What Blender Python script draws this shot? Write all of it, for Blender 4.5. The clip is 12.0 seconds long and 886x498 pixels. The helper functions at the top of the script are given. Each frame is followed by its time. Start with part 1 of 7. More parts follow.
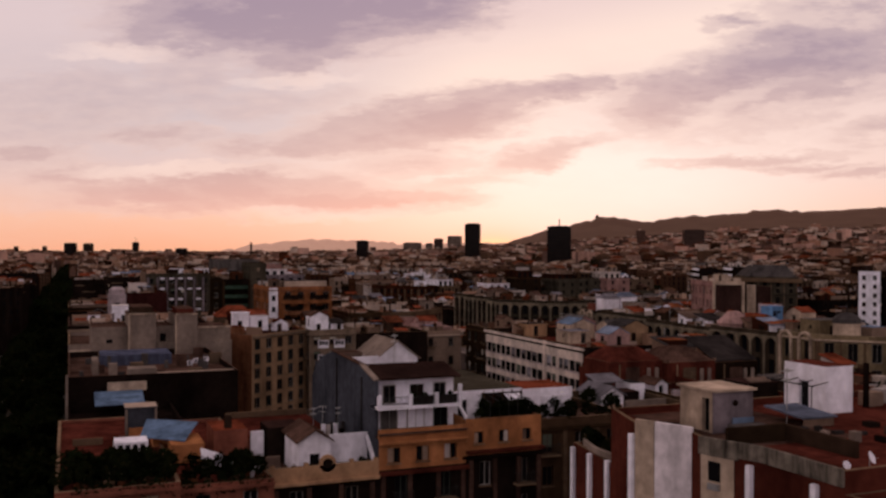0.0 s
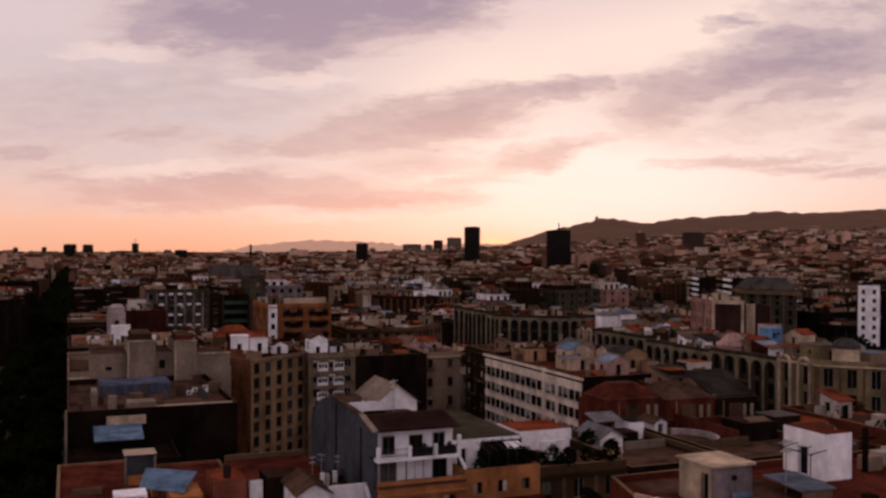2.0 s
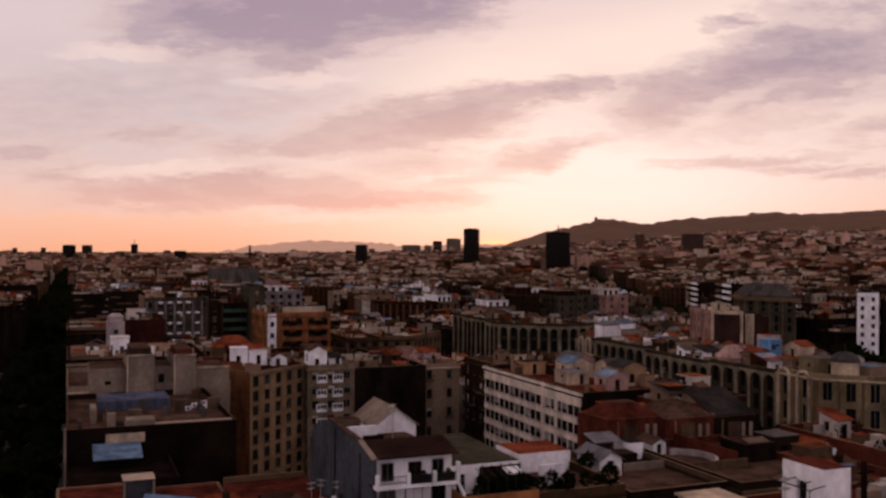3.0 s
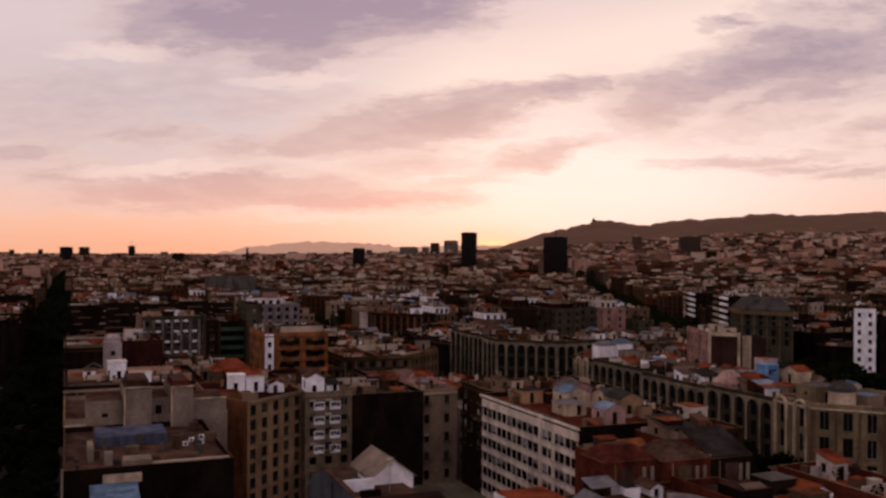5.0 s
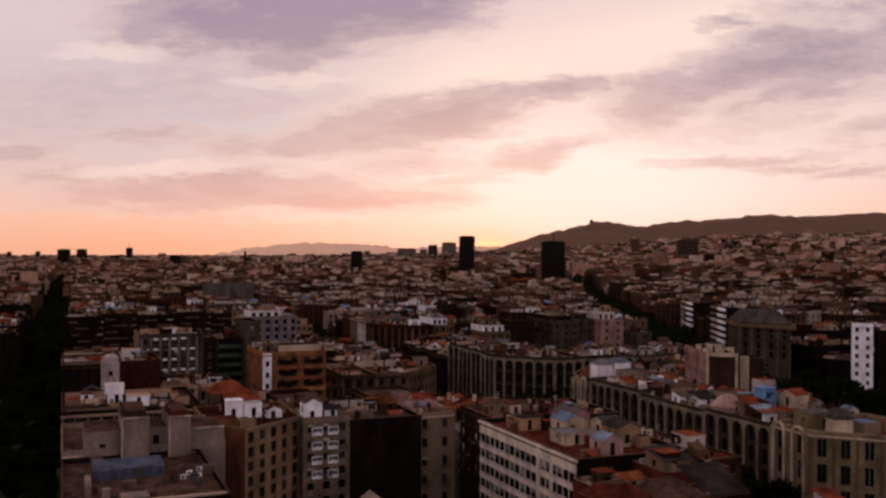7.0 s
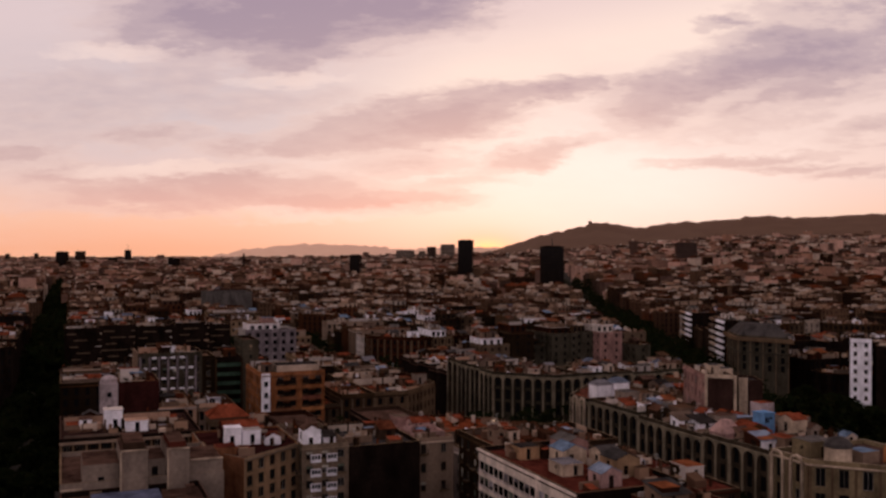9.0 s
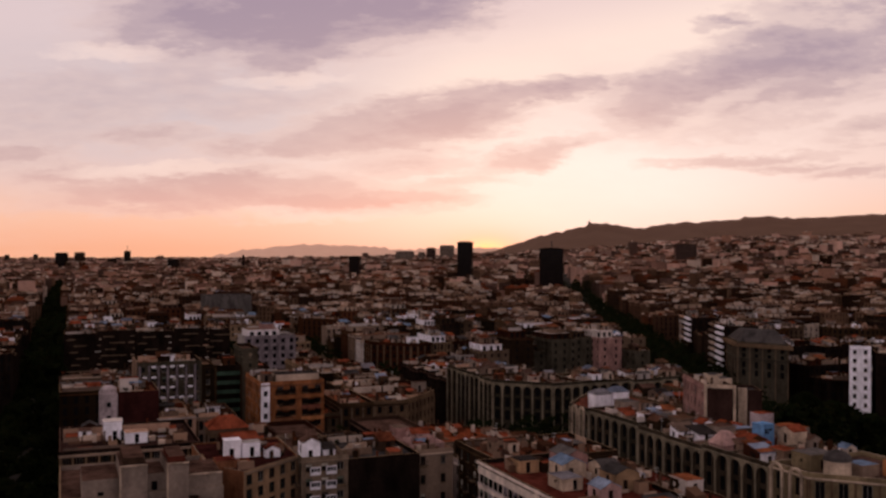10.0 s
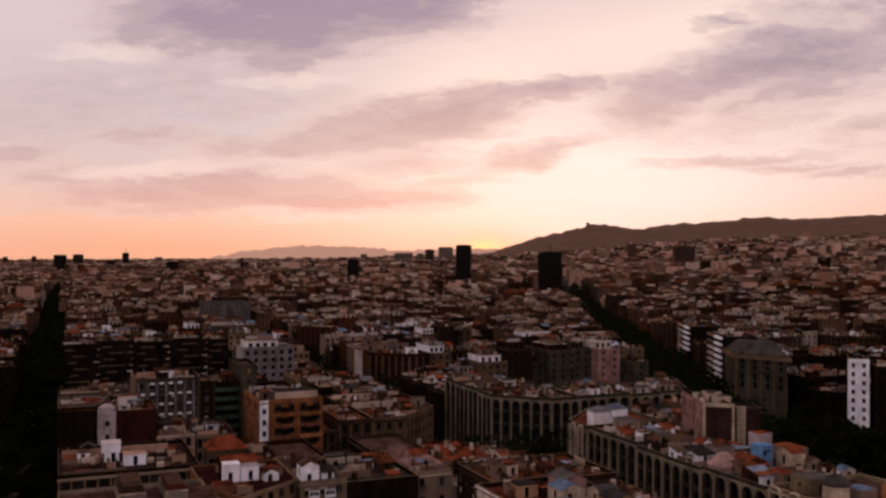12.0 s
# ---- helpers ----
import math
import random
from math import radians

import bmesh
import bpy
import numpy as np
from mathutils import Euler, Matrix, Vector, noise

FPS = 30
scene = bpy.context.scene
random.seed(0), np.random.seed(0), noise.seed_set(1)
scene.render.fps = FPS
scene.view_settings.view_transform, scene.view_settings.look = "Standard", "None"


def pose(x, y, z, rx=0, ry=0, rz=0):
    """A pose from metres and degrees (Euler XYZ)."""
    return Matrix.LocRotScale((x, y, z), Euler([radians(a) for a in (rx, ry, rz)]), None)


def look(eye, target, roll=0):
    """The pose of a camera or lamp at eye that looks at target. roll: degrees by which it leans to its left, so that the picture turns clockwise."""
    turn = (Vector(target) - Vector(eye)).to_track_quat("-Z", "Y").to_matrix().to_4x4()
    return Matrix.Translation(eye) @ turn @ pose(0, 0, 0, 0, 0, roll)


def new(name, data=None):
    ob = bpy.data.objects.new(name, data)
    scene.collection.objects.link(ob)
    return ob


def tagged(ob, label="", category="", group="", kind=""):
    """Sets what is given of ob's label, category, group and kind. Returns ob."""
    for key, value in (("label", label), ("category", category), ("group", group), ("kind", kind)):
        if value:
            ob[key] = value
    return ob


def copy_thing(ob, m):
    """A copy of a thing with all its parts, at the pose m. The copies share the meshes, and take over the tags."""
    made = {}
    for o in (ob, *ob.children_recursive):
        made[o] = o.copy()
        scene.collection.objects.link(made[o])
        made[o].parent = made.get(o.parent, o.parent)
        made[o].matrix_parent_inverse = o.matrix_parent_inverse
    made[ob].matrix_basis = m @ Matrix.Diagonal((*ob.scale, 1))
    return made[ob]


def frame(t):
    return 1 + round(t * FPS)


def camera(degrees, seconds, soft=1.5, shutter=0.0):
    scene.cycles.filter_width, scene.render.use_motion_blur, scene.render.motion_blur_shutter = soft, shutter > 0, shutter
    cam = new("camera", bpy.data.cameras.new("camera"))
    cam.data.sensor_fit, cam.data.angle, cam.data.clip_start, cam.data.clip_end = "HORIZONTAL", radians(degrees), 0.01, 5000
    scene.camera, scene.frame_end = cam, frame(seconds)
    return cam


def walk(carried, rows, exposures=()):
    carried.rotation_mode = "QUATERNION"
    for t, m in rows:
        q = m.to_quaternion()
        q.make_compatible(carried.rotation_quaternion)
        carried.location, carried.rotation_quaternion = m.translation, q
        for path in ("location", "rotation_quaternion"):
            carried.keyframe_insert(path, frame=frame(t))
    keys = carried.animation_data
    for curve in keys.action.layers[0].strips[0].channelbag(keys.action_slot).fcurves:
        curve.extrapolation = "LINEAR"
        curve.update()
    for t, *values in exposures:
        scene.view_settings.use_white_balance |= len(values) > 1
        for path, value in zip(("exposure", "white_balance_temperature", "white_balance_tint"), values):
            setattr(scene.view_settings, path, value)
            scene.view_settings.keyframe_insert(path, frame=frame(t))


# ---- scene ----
cam = camera(51.2, 12.0, soft=2.6)
PATH = [  # seconds, height, heading, roll
    (0, 41.47, -22.05, 0.20),
    (1.5, 44.93, -22.06, 0.25),
    (3, 48.53, -22.12, 0.30),
    (5, 53.93, -22.27, 0.30),
    (7, 59.00, -22.40, 0.25),
    (9, 64.40, -22.48, 0.20),
    (10.5, 68.10, -22.53, 0.15),
    (12, 71.60, -22.60, 0.10),
]
walk(cam, [(t, pose(0, 0, z, 90, -roll, heading)) for t, z, heading, roll in PATH])

VIEW = 22.35  # heading of the sunset side, degrees clockwise from +y (the street direction)


# ---- world, sun ----
def nodes_of(tree):
    tree.nodes.clear()

    def add(kind, **values):
        n = tree.nodes.new(kind)
        for key, value in values.items():
            if key == "op":
                n.operation = value
            elif key == "blend":
                n.data_type, n.blend_type = "RGBA", value
        return n

    def link(a, b):
        tree.links.new(a, b)

    def math_node(op, a, b=None, clamp=False):
        n = tree.nodes.new("ShaderNodeMath")
        n.operation, n.use_clamp = op, clamp
        for k, v in enumerate((a, b)):
            if v is None:
                continue
            if isinstance(v, (int, float)):
                n.inputs[k].default_value = v
            else:
                tree.links.new(v, n.inputs[k])
        return n.outputs[0]

    def mix_rgb(fac, a, b, blend="MIX"):
        n = tree.nodes.new("ShaderNodeMix")
        n.data_type, n.blend_type = "RGBA", blend
        for sock, v in ((n.inputs[0], fac), (n.inputs[6], a), (n.inputs[7], b)):
            if isinstance(v, (int, float)):
                sock.default_value = v
            elif isinstance(v, tuple):
                sock.default_value = (*v[:3], 1)
            else:
                tree.links.new(v, sock)
        return n.outputs[2]

    def ramp(fac, stops, ease="LINEAR"):
        n = tree.nodes.new("ShaderNodeValToRGB")
        n.color_ramp.interpolation = ease
        els = n.color_ramp.elements
        while len(els) < len(stops):
            els.new(0.5)
        for e, (p, c) in zip(els, stops):
            e.position = p
            e.color = (*c, 1) if isinstance(c, tuple) else (c, c, c, 1)
        tree.links.new(fac, n.inputs[0])
        return n.outputs[0]

    return add, link, math_node, mix_rgb, ramp


def build_world():
    world = bpy.data.worlds.new("sunset_sky")
    scene.world = world
    world.use_nodes = True
    tree = world.node_tree
    add, link, m, mix, ramp = nodes_of(tree)
    coord = add("ShaderNodeTexCoord")
    turn = add("ShaderNodeMapping")
    turn.vector_type = "POINT"
    turn.inputs["Rotation"].default_value = (0, 0, radians(VIEW))
    link(coord.outputs["Generated"], turn.inputs["Vector"])
    xyz = add("ShaderNodeSeparateXYZ")
    link(turn.outputs[0], xyz.inputs[0])
    x, y, z = xyz.outputs
    front = m("MAXIMUM", y, 0.12)
    u, v = m("DIVIDE", x, front), m("DIVIDE", z, front)
    # ragged edges: the plane of the sky is warped by two sizes of noise
    flat = add("ShaderNodeCombineXYZ")
    link(u, flat.inputs[0])
    link(v, flat.inputs[1])
    stretch = add("ShaderNodeMapping")
    stretch.inputs["Rotation"].default_value = (0, 0, radians(-14))
    stretch.inputs["Scale"].default_value = (5, 17, 1)
    link(flat.outputs[0], stretch.inputs["Vector"])

    def noise_at(scale, detail, rough, shift):
        mapping = add("ShaderNodeMapping")
        mapping.inputs["Location"].default_value = (shift, shift * 0.37, shift * 1.7)
        link(stretch.outputs[0], mapping.inputs["Vector"])
        n = add("ShaderNodeTexNoise")
        n.inputs["Scale"].default_value, n.inputs["Detail"].default_value = scale, detail
        n.inputs["Roughness"].default_value = rough
        link(mapping.outputs[0], n.inputs["Vector"])
        return n.outputs[0]

    n1, n2, n3 = noise_at(0.8, 7, 0.62, 3.1), noise_at(0.8, 7, 0.62, 11.4), noise_at(0.7, 7, 0.62, 23.0)
    n4 = noise_at(2.4, 6, 0.65, 37.0)
    n5, n6 = noise_at(5.5, 6, 0.6, 51.0), noise_at(5.5, 6, 0.6, 67.0)
    uw = m("ADD", m("ADD", u, m("MULTIPLY", m("SUBTRACT", n1, 0.5), 0.20)), m("MULTIPLY", m("SUBTRACT", n5, 0.5), 0.05))
    vw = m("ADD", m("ADD", v, m("MULTIPLY", m("SUBTRACT", n2, 0.5), 0.085)), m("MULTIPLY", m("SUBTRACT", n6, 0.5), 0.022))

    def bank(u0, v0, au, av, lean, weight):
        c, s = math.cos(radians(lean)), math.sin(radians(lean))
        du, dv = m("SUBTRACT", uw, u0), m("SUBTRACT", vw, v0)
        a = m("DIVIDE", m("ADD", m("MULTIPLY", du, c), m("MULTIPLY", dv, s)), au * 1.15)
        b = m("DIVIDE", m("SUBTRACT", m("MULTIPLY", dv, c), m("MULTIPLY", du, s)), av * 1.35)
        r = m("ADD", m("MULTIPLY", a, a), m("MULTIPLY", b, b))
        return m("MULTIPLY", m("SUBTRACT", 1.0, m("MULTIPLY", r, 0.5), True), weight)

    BANKS = (  # across, up, half length, half height, lean, weight: the cloud banks of the evening sky
        # the mass overhead, its ragged end and its hanging lump
        (-0.190, 0.256, 0.155, 0.036, 1, 1.2), (-0.06, 0.262, 0.120, 0.026, 9, 1.15), (0.04, 0.272, 0.07, 0.014, 8, 0.9), (-0.168, 0.210, 0.040, 0.022, 12, 0.85),
        (-0.33, 0.236, 0.055, 0.016, -4, 0.8), (-0.27, 0.190, 0.05, 0.030, 20, 0.5),
        # the long bank across the middle
        (-0.03, 0.140, 0.120, 0.018, 8, 1.05), (0.06, 0.155, 0.070, 0.012, 13, 0.95), (-0.16, 0.113, 0.085, 0.010, 3, 0.8), (-0.31, 0.118, 0.065, 0.010, 2, 0.7),
        (-0.02, 0.104, 0.070, 0.011, 4, 0.6), (0.10, 0.108, 0.060, 0.011, 13, 0.85), (0.145, 0.118, 0.030, 0.008, 10, 0.6),
        # the great slanting bank
        (0.145, 0.172, 0.045, 0.009, 3, 0.95), (0.27, 0.165, 0.075, 0.026, 14, 0.95), (0.36, 0.195, 0.120, 0.036, 20, 1.05), (0.46, 0.225, 0.080, 0.034, 18, 0.95),
        (0.315, 0.247, 0.030, 0.007, 2, 0.8), (0.205, 0.138, 0.035, 0.010, 20, 0.55), (0.45, 0.272, 0.10, 0.014, 10, 0.7),
        # thin streaks low over the hills
        (0.33, 0.104, 0.070, 0.006, 8, 0.85), (0.375, 0.095, 0.050, 0.005, 2, 0.75), (0.455, 0.088, 0.045, 0.0045, 4, 0.8), (0.46, 0.135, 0.055, 0.008, 6, 0.65),
        # the salmon bank and the grey haze beside it
        (-0.25, 0.064, 0.150, 0.016, 3, 1.1), (-0.12, 0.056, 0.110, 0.012, 0, 1.05), (-0.38, 0.072, 0.090, 0.012, -4, 0.8), (0.01, 0.075, 0.055, 0.006, 4, 0.5),
        (-0.455, 0.097, 0.060, 0.008, 3, 0.85), (-0.42, 0.150, 0.12, 0.035, 6, 0.55), (-0.20, 0.155, 0.10, 0.018, 3, 0.40),
    )
    cover = bank(*BANKS[0])
    for one in BANKS[1:]:
        cover = m("MAXIMUM", cover, bank(*one))
    # ragged inside too, and a thin broken layer over all the sky
    cover = m("MULTIPLY", cover, m("ADD", 0.30, m("MULTIPLY", n4, 1.44)))
    thin = m("MULTIPLY", m("SUBTRACT", n3, 0.42), 1.1, True)
    cover = m("ADD", cover, m("MULTIPLY", thin, 0.55))
    cover = ramp(m("MULTIPLY", cover, 0.8), [(0.0, 0.0), (0.18, 0.12), (0.42, 0.52), (0.66, 0.86), (0.95, 1.0)], "EASE")

    # clear sky: orange low down, pale above, violet grey away from the sun
    low = ramp(m("MULTIPLY", v, 3.2), [(0.0, (0.90, 0.42, 0.26)), (0.10, (0.90, 0.50, 0.36)), (0.26, (0.83, 0.56, 0.50)),
                                       (0.50, (0.84, 0.62, 0.58)), (0.85, (0.78, 0.59, 0.58))])
    leftward = m("MULTIPLY", m("ADD", m("MULTIPLY", u, -1.0), -0.10), 3.2, True)
    high = m("MULTIPLY", m("SUBTRACT", v, 0.035), 11, True)
    low = mix(m("MULTIPLY", m("MULTIPLY", leftward, high), 0.30), low, (0.54, 0.475, 0.54))
    # grey-lilac veil over the left half
    veil = m("ADD", m("POWER", m("DIVIDE", m("ADD", uw, 0.30), 0.34), 2), m("POWER", m("DIVIDE", m("SUBTRACT", vw, 0.155), 0.062), 2))
    low = mix(m("MULTIPLY", m("POWER", 2.718, m("MULTIPLY", veil, -1.0)), 0.85), low, (0.53, 0.465, 0.52))
    su, sv = m("SUBTRACT", u, 0.16), m("SUBTRACT", v, 0.07)
    near_sun = m("ADD", m("POWER", m("DIVIDE", su, 0.27), 2), m("POWER", m("DIVIDE", sv, 0.085), 2))
    bright = m("POWER", 2.718, m("MULTIPLY", near_sun, -1.0))
    clear = mix(m("MULTIPLY", bright, 0.95), low, (1.03, 0.86, 0.79))
    arm = m("SUBTRACT", m("SUBTRACT", v, 0.185), m("MULTIPLY", m("SUBTRACT", u, 0.05), 0.22))
    arm = m("POWER", 2.718, m("MULTIPLY", m("POWER", m("DIVIDE", arm, 0.05), 2), -1.0))
    right_side = m("MULTIPLY", m("ADD", u, 0.18), 5, True)
    clear = mix(m("MULTIPLY", m("MULTIPLY", arm, right_side), 0.8), clear, (0.99, 0.77, 0.67))
    cloud = ramp(m("MULTIPLY", v, 3.6), [(0.0, (0.80, 0.36, 0.24)), (0.16, (0.72, 0.41, 0.37)), (0.32, (0.57, 0.38, 0.38)), (0.5, (0.49, 0.34, 0.36)),
                                         (0.75, (0.385, 0.283, 0.345)), (0.95, (0.355, 0.262, 0.335))])
    cloud = mix(m("MULTIPLY", bright, 0.55), cloud, (0.82, 0.53, 0.47))
    sky = mix(m("MULTIPLY", cover, 0.97), clear, cloud)
    # lit rims where the cloud thins
    rim = m("MULTIPLY", m("MULTIPLY", cover, m("SUBTRACT", 1.0, cover)), m("MULTIPLY", n5, 2.2))
    sky = mix(m("MULTIPLY", rim, 0.8, True), sky, (0.98, 0.73, 0.64))
    # bright gaps between the banks
    for u0, v0, au, av, lean in ((-0.12, 0.041, 0.085, 0.0055, 2), (-0.345, 0.213, 0.045, 0.006, -3), (-0.16, 0.183, 0.05, 0.005, 4), (0.30, 0.150, 0.06, 0.007, 22), (-0.30, 0.083, 0.10, 0.004, 2), (0.06, 0.125, 0.05, 0.004, 10)):
        gap = bank(u0, v0, au, av, lean, 1.0)
        sky = mix(m("MULTIPLY", gap, 0.42), sky, (0.99, 0.76, 0.68))
    # the sun's own glow, low behind the towers
    gu, gv = m("SUBTRACT", u, 0.049), m("SUBTRACT", v, 0.002)
    g = m("SQRT", m("ADD", m("MULTIPLY", gu, gu), m("MULTIPLY", m("MULTIPLY", gv, gv), 7.0)))
    halo = m("POWER", 2.718, m("MULTIPLY", g, -36))
    core = m("POWER", 2.718, m("MULTIPLY", m("MULTIPLY", g, g), -2200))
    sky = mix(m("MULTIPLY", halo, 0.95), sky, (1.15, 0.47, 0.16), "MIX")
    sky = mix(core, sky, (0.50, 0.26, 0.12), "ADD")
    # the unseen rest of the dome: pinkish, brightened behind and left to light walls
    back = ramp(m("ADD", m("MULTIPLY", y, 0.5), 0.5), [(0.0, BACK_SKY), (0.45, MID_SKY), (0.75, (0.62, 0.47, 0.46))])
    back = mix(m("MULTIPLY", m("MULTIPLY", m("ADD", x, 0.25), -1.45), 1.0, True), back, LEFT_SKY)
    ahead = m("MULTIPLY", m("SUBTRACT", y, 0.55), 5, True)
    dome = mix(ahead, back, sky)
    air = add("ShaderNodeTexSky")
    air.sky_type, air.sun_disc = "NISHITA", False
    air.sun_elevation, air.sun_rotation = radians(1.0), radians(25)
    total = mix(0.011, dome, air.outputs[0], "ADD")
    bg = add("ShaderNodeBackground")
    link(total, bg.inputs[0])
    bg.inputs[1].default_value = 1.0
    out = add("ShaderNodeOutputWorld")
    link(bg.outputs[0], out.inputs[0])


BACK_SKY, MID_SKY, LEFT_SKY = (0.75, 0.60, 0.61), (0.42, 0.32, 0.315), (0.70, 0.545, 0.525)
build_world()
sun = new("sun", bpy.data.lights.new("sun", "SUN"))
sun.data.energy, sun.data.angle, sun.data.color = 2.0, radians(0.6), (1.0, 0.55, 0.28)
sun.matrix_world = look((2000 * math.sin(radians(25)), 2000 * math.cos(radians(25)), 60), (0, 0, 20))
scene.view_settings.exposure = 0.05


# ---- materials ----
def material(name, colours, rough=0.85, grain=1.5, stain=0.12, contrast=0.35, bump=0.25, metal=0.0, spec=0.0, source="object", squash=0.45):
    """A weathered surface: colours is a row of tones of which each thing takes one by chance; grain and stain are noise sizes per metre."""
    mat = bpy.data.materials.new(name)
    mat.use_nodes = True
    tree = mat.node_tree
    add, link, m, mix, ramp = nodes_of(tree)
    if source == "object":
        chance = add("ShaderNodeObjectInfo").outputs["Random"]
    else:
        chance = add("ShaderNodeNewGeometry").outputs["Random Per Island"]
    n = len(colours)
    base = ramp(chance, [(k / n, c) for k, c in enumerate(colours)], "CONSTANT")
    where = add("ShaderNodeNewGeometry").outputs["Position"]

    def spots(scale, detail, flat=1.0):
        mapping = add("ShaderNodeMapping")
        mapping.inputs["Scale"].default_value = (1, 1, flat)
        link(where, mapping.inputs["Vector"])
        t = add("ShaderNodeTexNoise")
        t.inputs["Scale"].default_value, t.inputs["Detail"].default_value = scale, detail
        t.inputs["Roughness"].default_value = 0.6
        link(mapping.outputs[0], t.inputs["Vector"])
        return t.outputs[0]

    fine, broad = spots(grain, 4), spots(stain, 3, squash)
    shade = ramp(broad, [(0.32, 1.0 - contrast), (0.62, 1.0 + contrast * 0.3)])
    base = mix(1.0, base, shade, "MULTIPLY")
    base = mix(1.0, base, ramp(fine, [(0.3, 1.0 - contrast * 0.6), (0.7, 1.0 + contrast * 0.25)]), "MULTIPLY")
    shader = add("ShaderNodeBsdfPrincipled")
    link(base, shader.inputs["Base Color"])
    shader.inputs["Roughness"].default_value = rough
    shader.inputs["Metallic"].default_value = metal
    shader.inputs["Specular IOR Level"].default_value = spec
    if bump:
        b = add("ShaderNodeBump")
        b.inputs["Strength"].default_value, b.inputs["Distance"].default_value = bump, 0.05
        link(fine, b.inputs["Height"])
        link(b.outputs[0], shader.inputs["Normal"])
    out = add("ShaderNodeOutputMaterial")
    link(shader.outputs[0], out.inputs[0])
    return mat


STUCCO = material("weathered_stucco", [(0.0427, 0.0252, 0.0141), (0.0258, 0.0148, 0.00872), (0.0791, 0.0471, 0.0282), (0.0196, 0.012, 0.00729), (0.0735, 0.0323, 0.0141), (0.0343, 0.0208, 0.0141),
                                       (0.0168, 0.011, 0.0068), (0.102, 0.0647, 0.0398), (0.0505, 0.0203, 0.0102), (0.0281, 0.0175, 0.0107)], contrast=0.5)
PARTY = material("rendered_party_wall", [(0.0462, 0.0277, 0.0188), (0.031, 0.0106, 0.00607), (0.0805, 0.0535, 0.0352), (0.0251, 0.0158, 0.0115), (0.0409, 0.0139, 0.00729),
                                         (0.0152, 0.00924, 0.00607)], contrast=0.55)
ROOFTILE = material("terracotta_terrace", [(0.18, 0.0463, 0.0201), (0.113, 0.0363, 0.0193), (0.209, 0.0675, 0.0306), (0.0893, 0.0484, 0.0306), (0.0603, 0.0262, 0.0149),
                                           (0.209, 0.123, 0.0787), (0.127, 0.0463, 0.0244), (0.0747, 0.0363, 0.0244)], grain=2.2, stain=0.35, contrast=0.6)
LIGHTPAINT = material("pale_limewash", [(0.426, 0.344, 0.294), (0.279, 0.197, 0.151), (0.541, 0.476, 0.453), (0.18, 0.119, 0.0875), (0.41, 0.254, 0.183), (0.377, 0.336, 0.326), (0.131, 0.0902, 0.0716), (0.492, 0.377, 0.302)], contrast=0.4)
WARMCREAM = material("warm_cream_render", [(0.46, 0.355, 0.275)], stain=0.35, contrast=0.5)
REDTILE = material("dark_red_tiles", [(0.091, 0.024, 0.0168)], grain=2.2, stain=0.35, contrast=0.6)
SANDY = material("sandy_render", [(0.26, 0.165, 0.100)], stain=0.3, contrast=0.45)
BLUESHEET = material("blue_corrugated_sheet", [(0.125, 0.19, 0.30)], stain=0.5, contrast=0.5)
SLATE = material("slate_blue_sheet", [(0.085, 0.095, 0.15)], stain=0.4, contrast=0.5)
BLUEPAINT = material("blue_paint", [(0.13, 0.27, 0.50)], stain=0.35, contrast=0.45)
LILAC = material("lilac_sheet", [(0.36, 0.295, 0.315)], stain=0.35, contrast=0.5)
GREENPAINT = material("green_balcony_paint", [(0.035, 0.062, 0.045)], stain=0.35, contrast=0.5)
TERRA = material("red_terracotta", [(0.18, 0.0455, 0.0238)], grain=2.2, stain=0.35, contrast=0.6)
BROWNROOF = material("brown_roof", [(0.0813, 0.0462, 0.0357)], grain=2.2, stain=0.35, contrast=0.6)
TAN = material("tan_render", [(0.125, 0.086, 0.060)], stain=0.3, contrast=0.4)
BEIGE = material("beige_render", [(0.195, 0.143, 0.106)], stain=0.3, contrast=0.5)
PINKWASH = material("pink_limewash", [(0.40, 0.25, 0.235), (0.30, 0.17, 0.155)], stain=0.35, contrast=0.5)
RUST = material("rust_orange_render", [(0.25, 0.095, 0.04), (0.20, 0.085, 0.045)], stain=0.3, contrast=0.55)
PALESTONE = material("pale_olive_stone", [(0.225, 0.183, 0.132), (0.185, 0.153, 0.113)], stain=0.3, contrast=0.5)
DARKSTONE = material("dark_olive_stone", [(0.034, 0.029, 0.021), (0.027, 0.022, 0.017), (0.042, 0.031, 0.022)], stain=0.3, contrast=0.5)
OLIVE = material("olive_grey_stone", [(0.058, 0.050, 0.037)], stain=0.3, contrast=0.5)
STREAKED = material("streaked_concrete", [(0.17, 0.145, 0.12)], stain=1.6, contrast=0.85, squash=0.12)
STAINWHITE = material("stained_white_render", [(0.72, 0.66, 0.70)], stain=0.55, contrast=0.42, squash=0.3)
MAROON = material("dark_maroon_render", [(0.032, 0.010, 0.009)], stain=0.3, contrast=0.5)
OFFWHITE = material("warm_white_render", [(0.66, 0.55, 0.49)], stain=0.35, contrast=0.4)
GOLDEN = material("golden_stone", [(0.185, 0.14, 0.085)], stain=0.3, contrast=0.5)
LILACGREY = material("lilac_grey_render", [(0.20, 0.165, 0.185)], stain=0.5, contrast=0.55, squash=0.3)
WHITE = material("white_paint", [(0.86, 0.84, 0.94)], stain=0.4, contrast=0.3)
CREAM = material("cream_render", [(0.225, 0.175, 0.148)], stain=0.25, contrast=0.4)
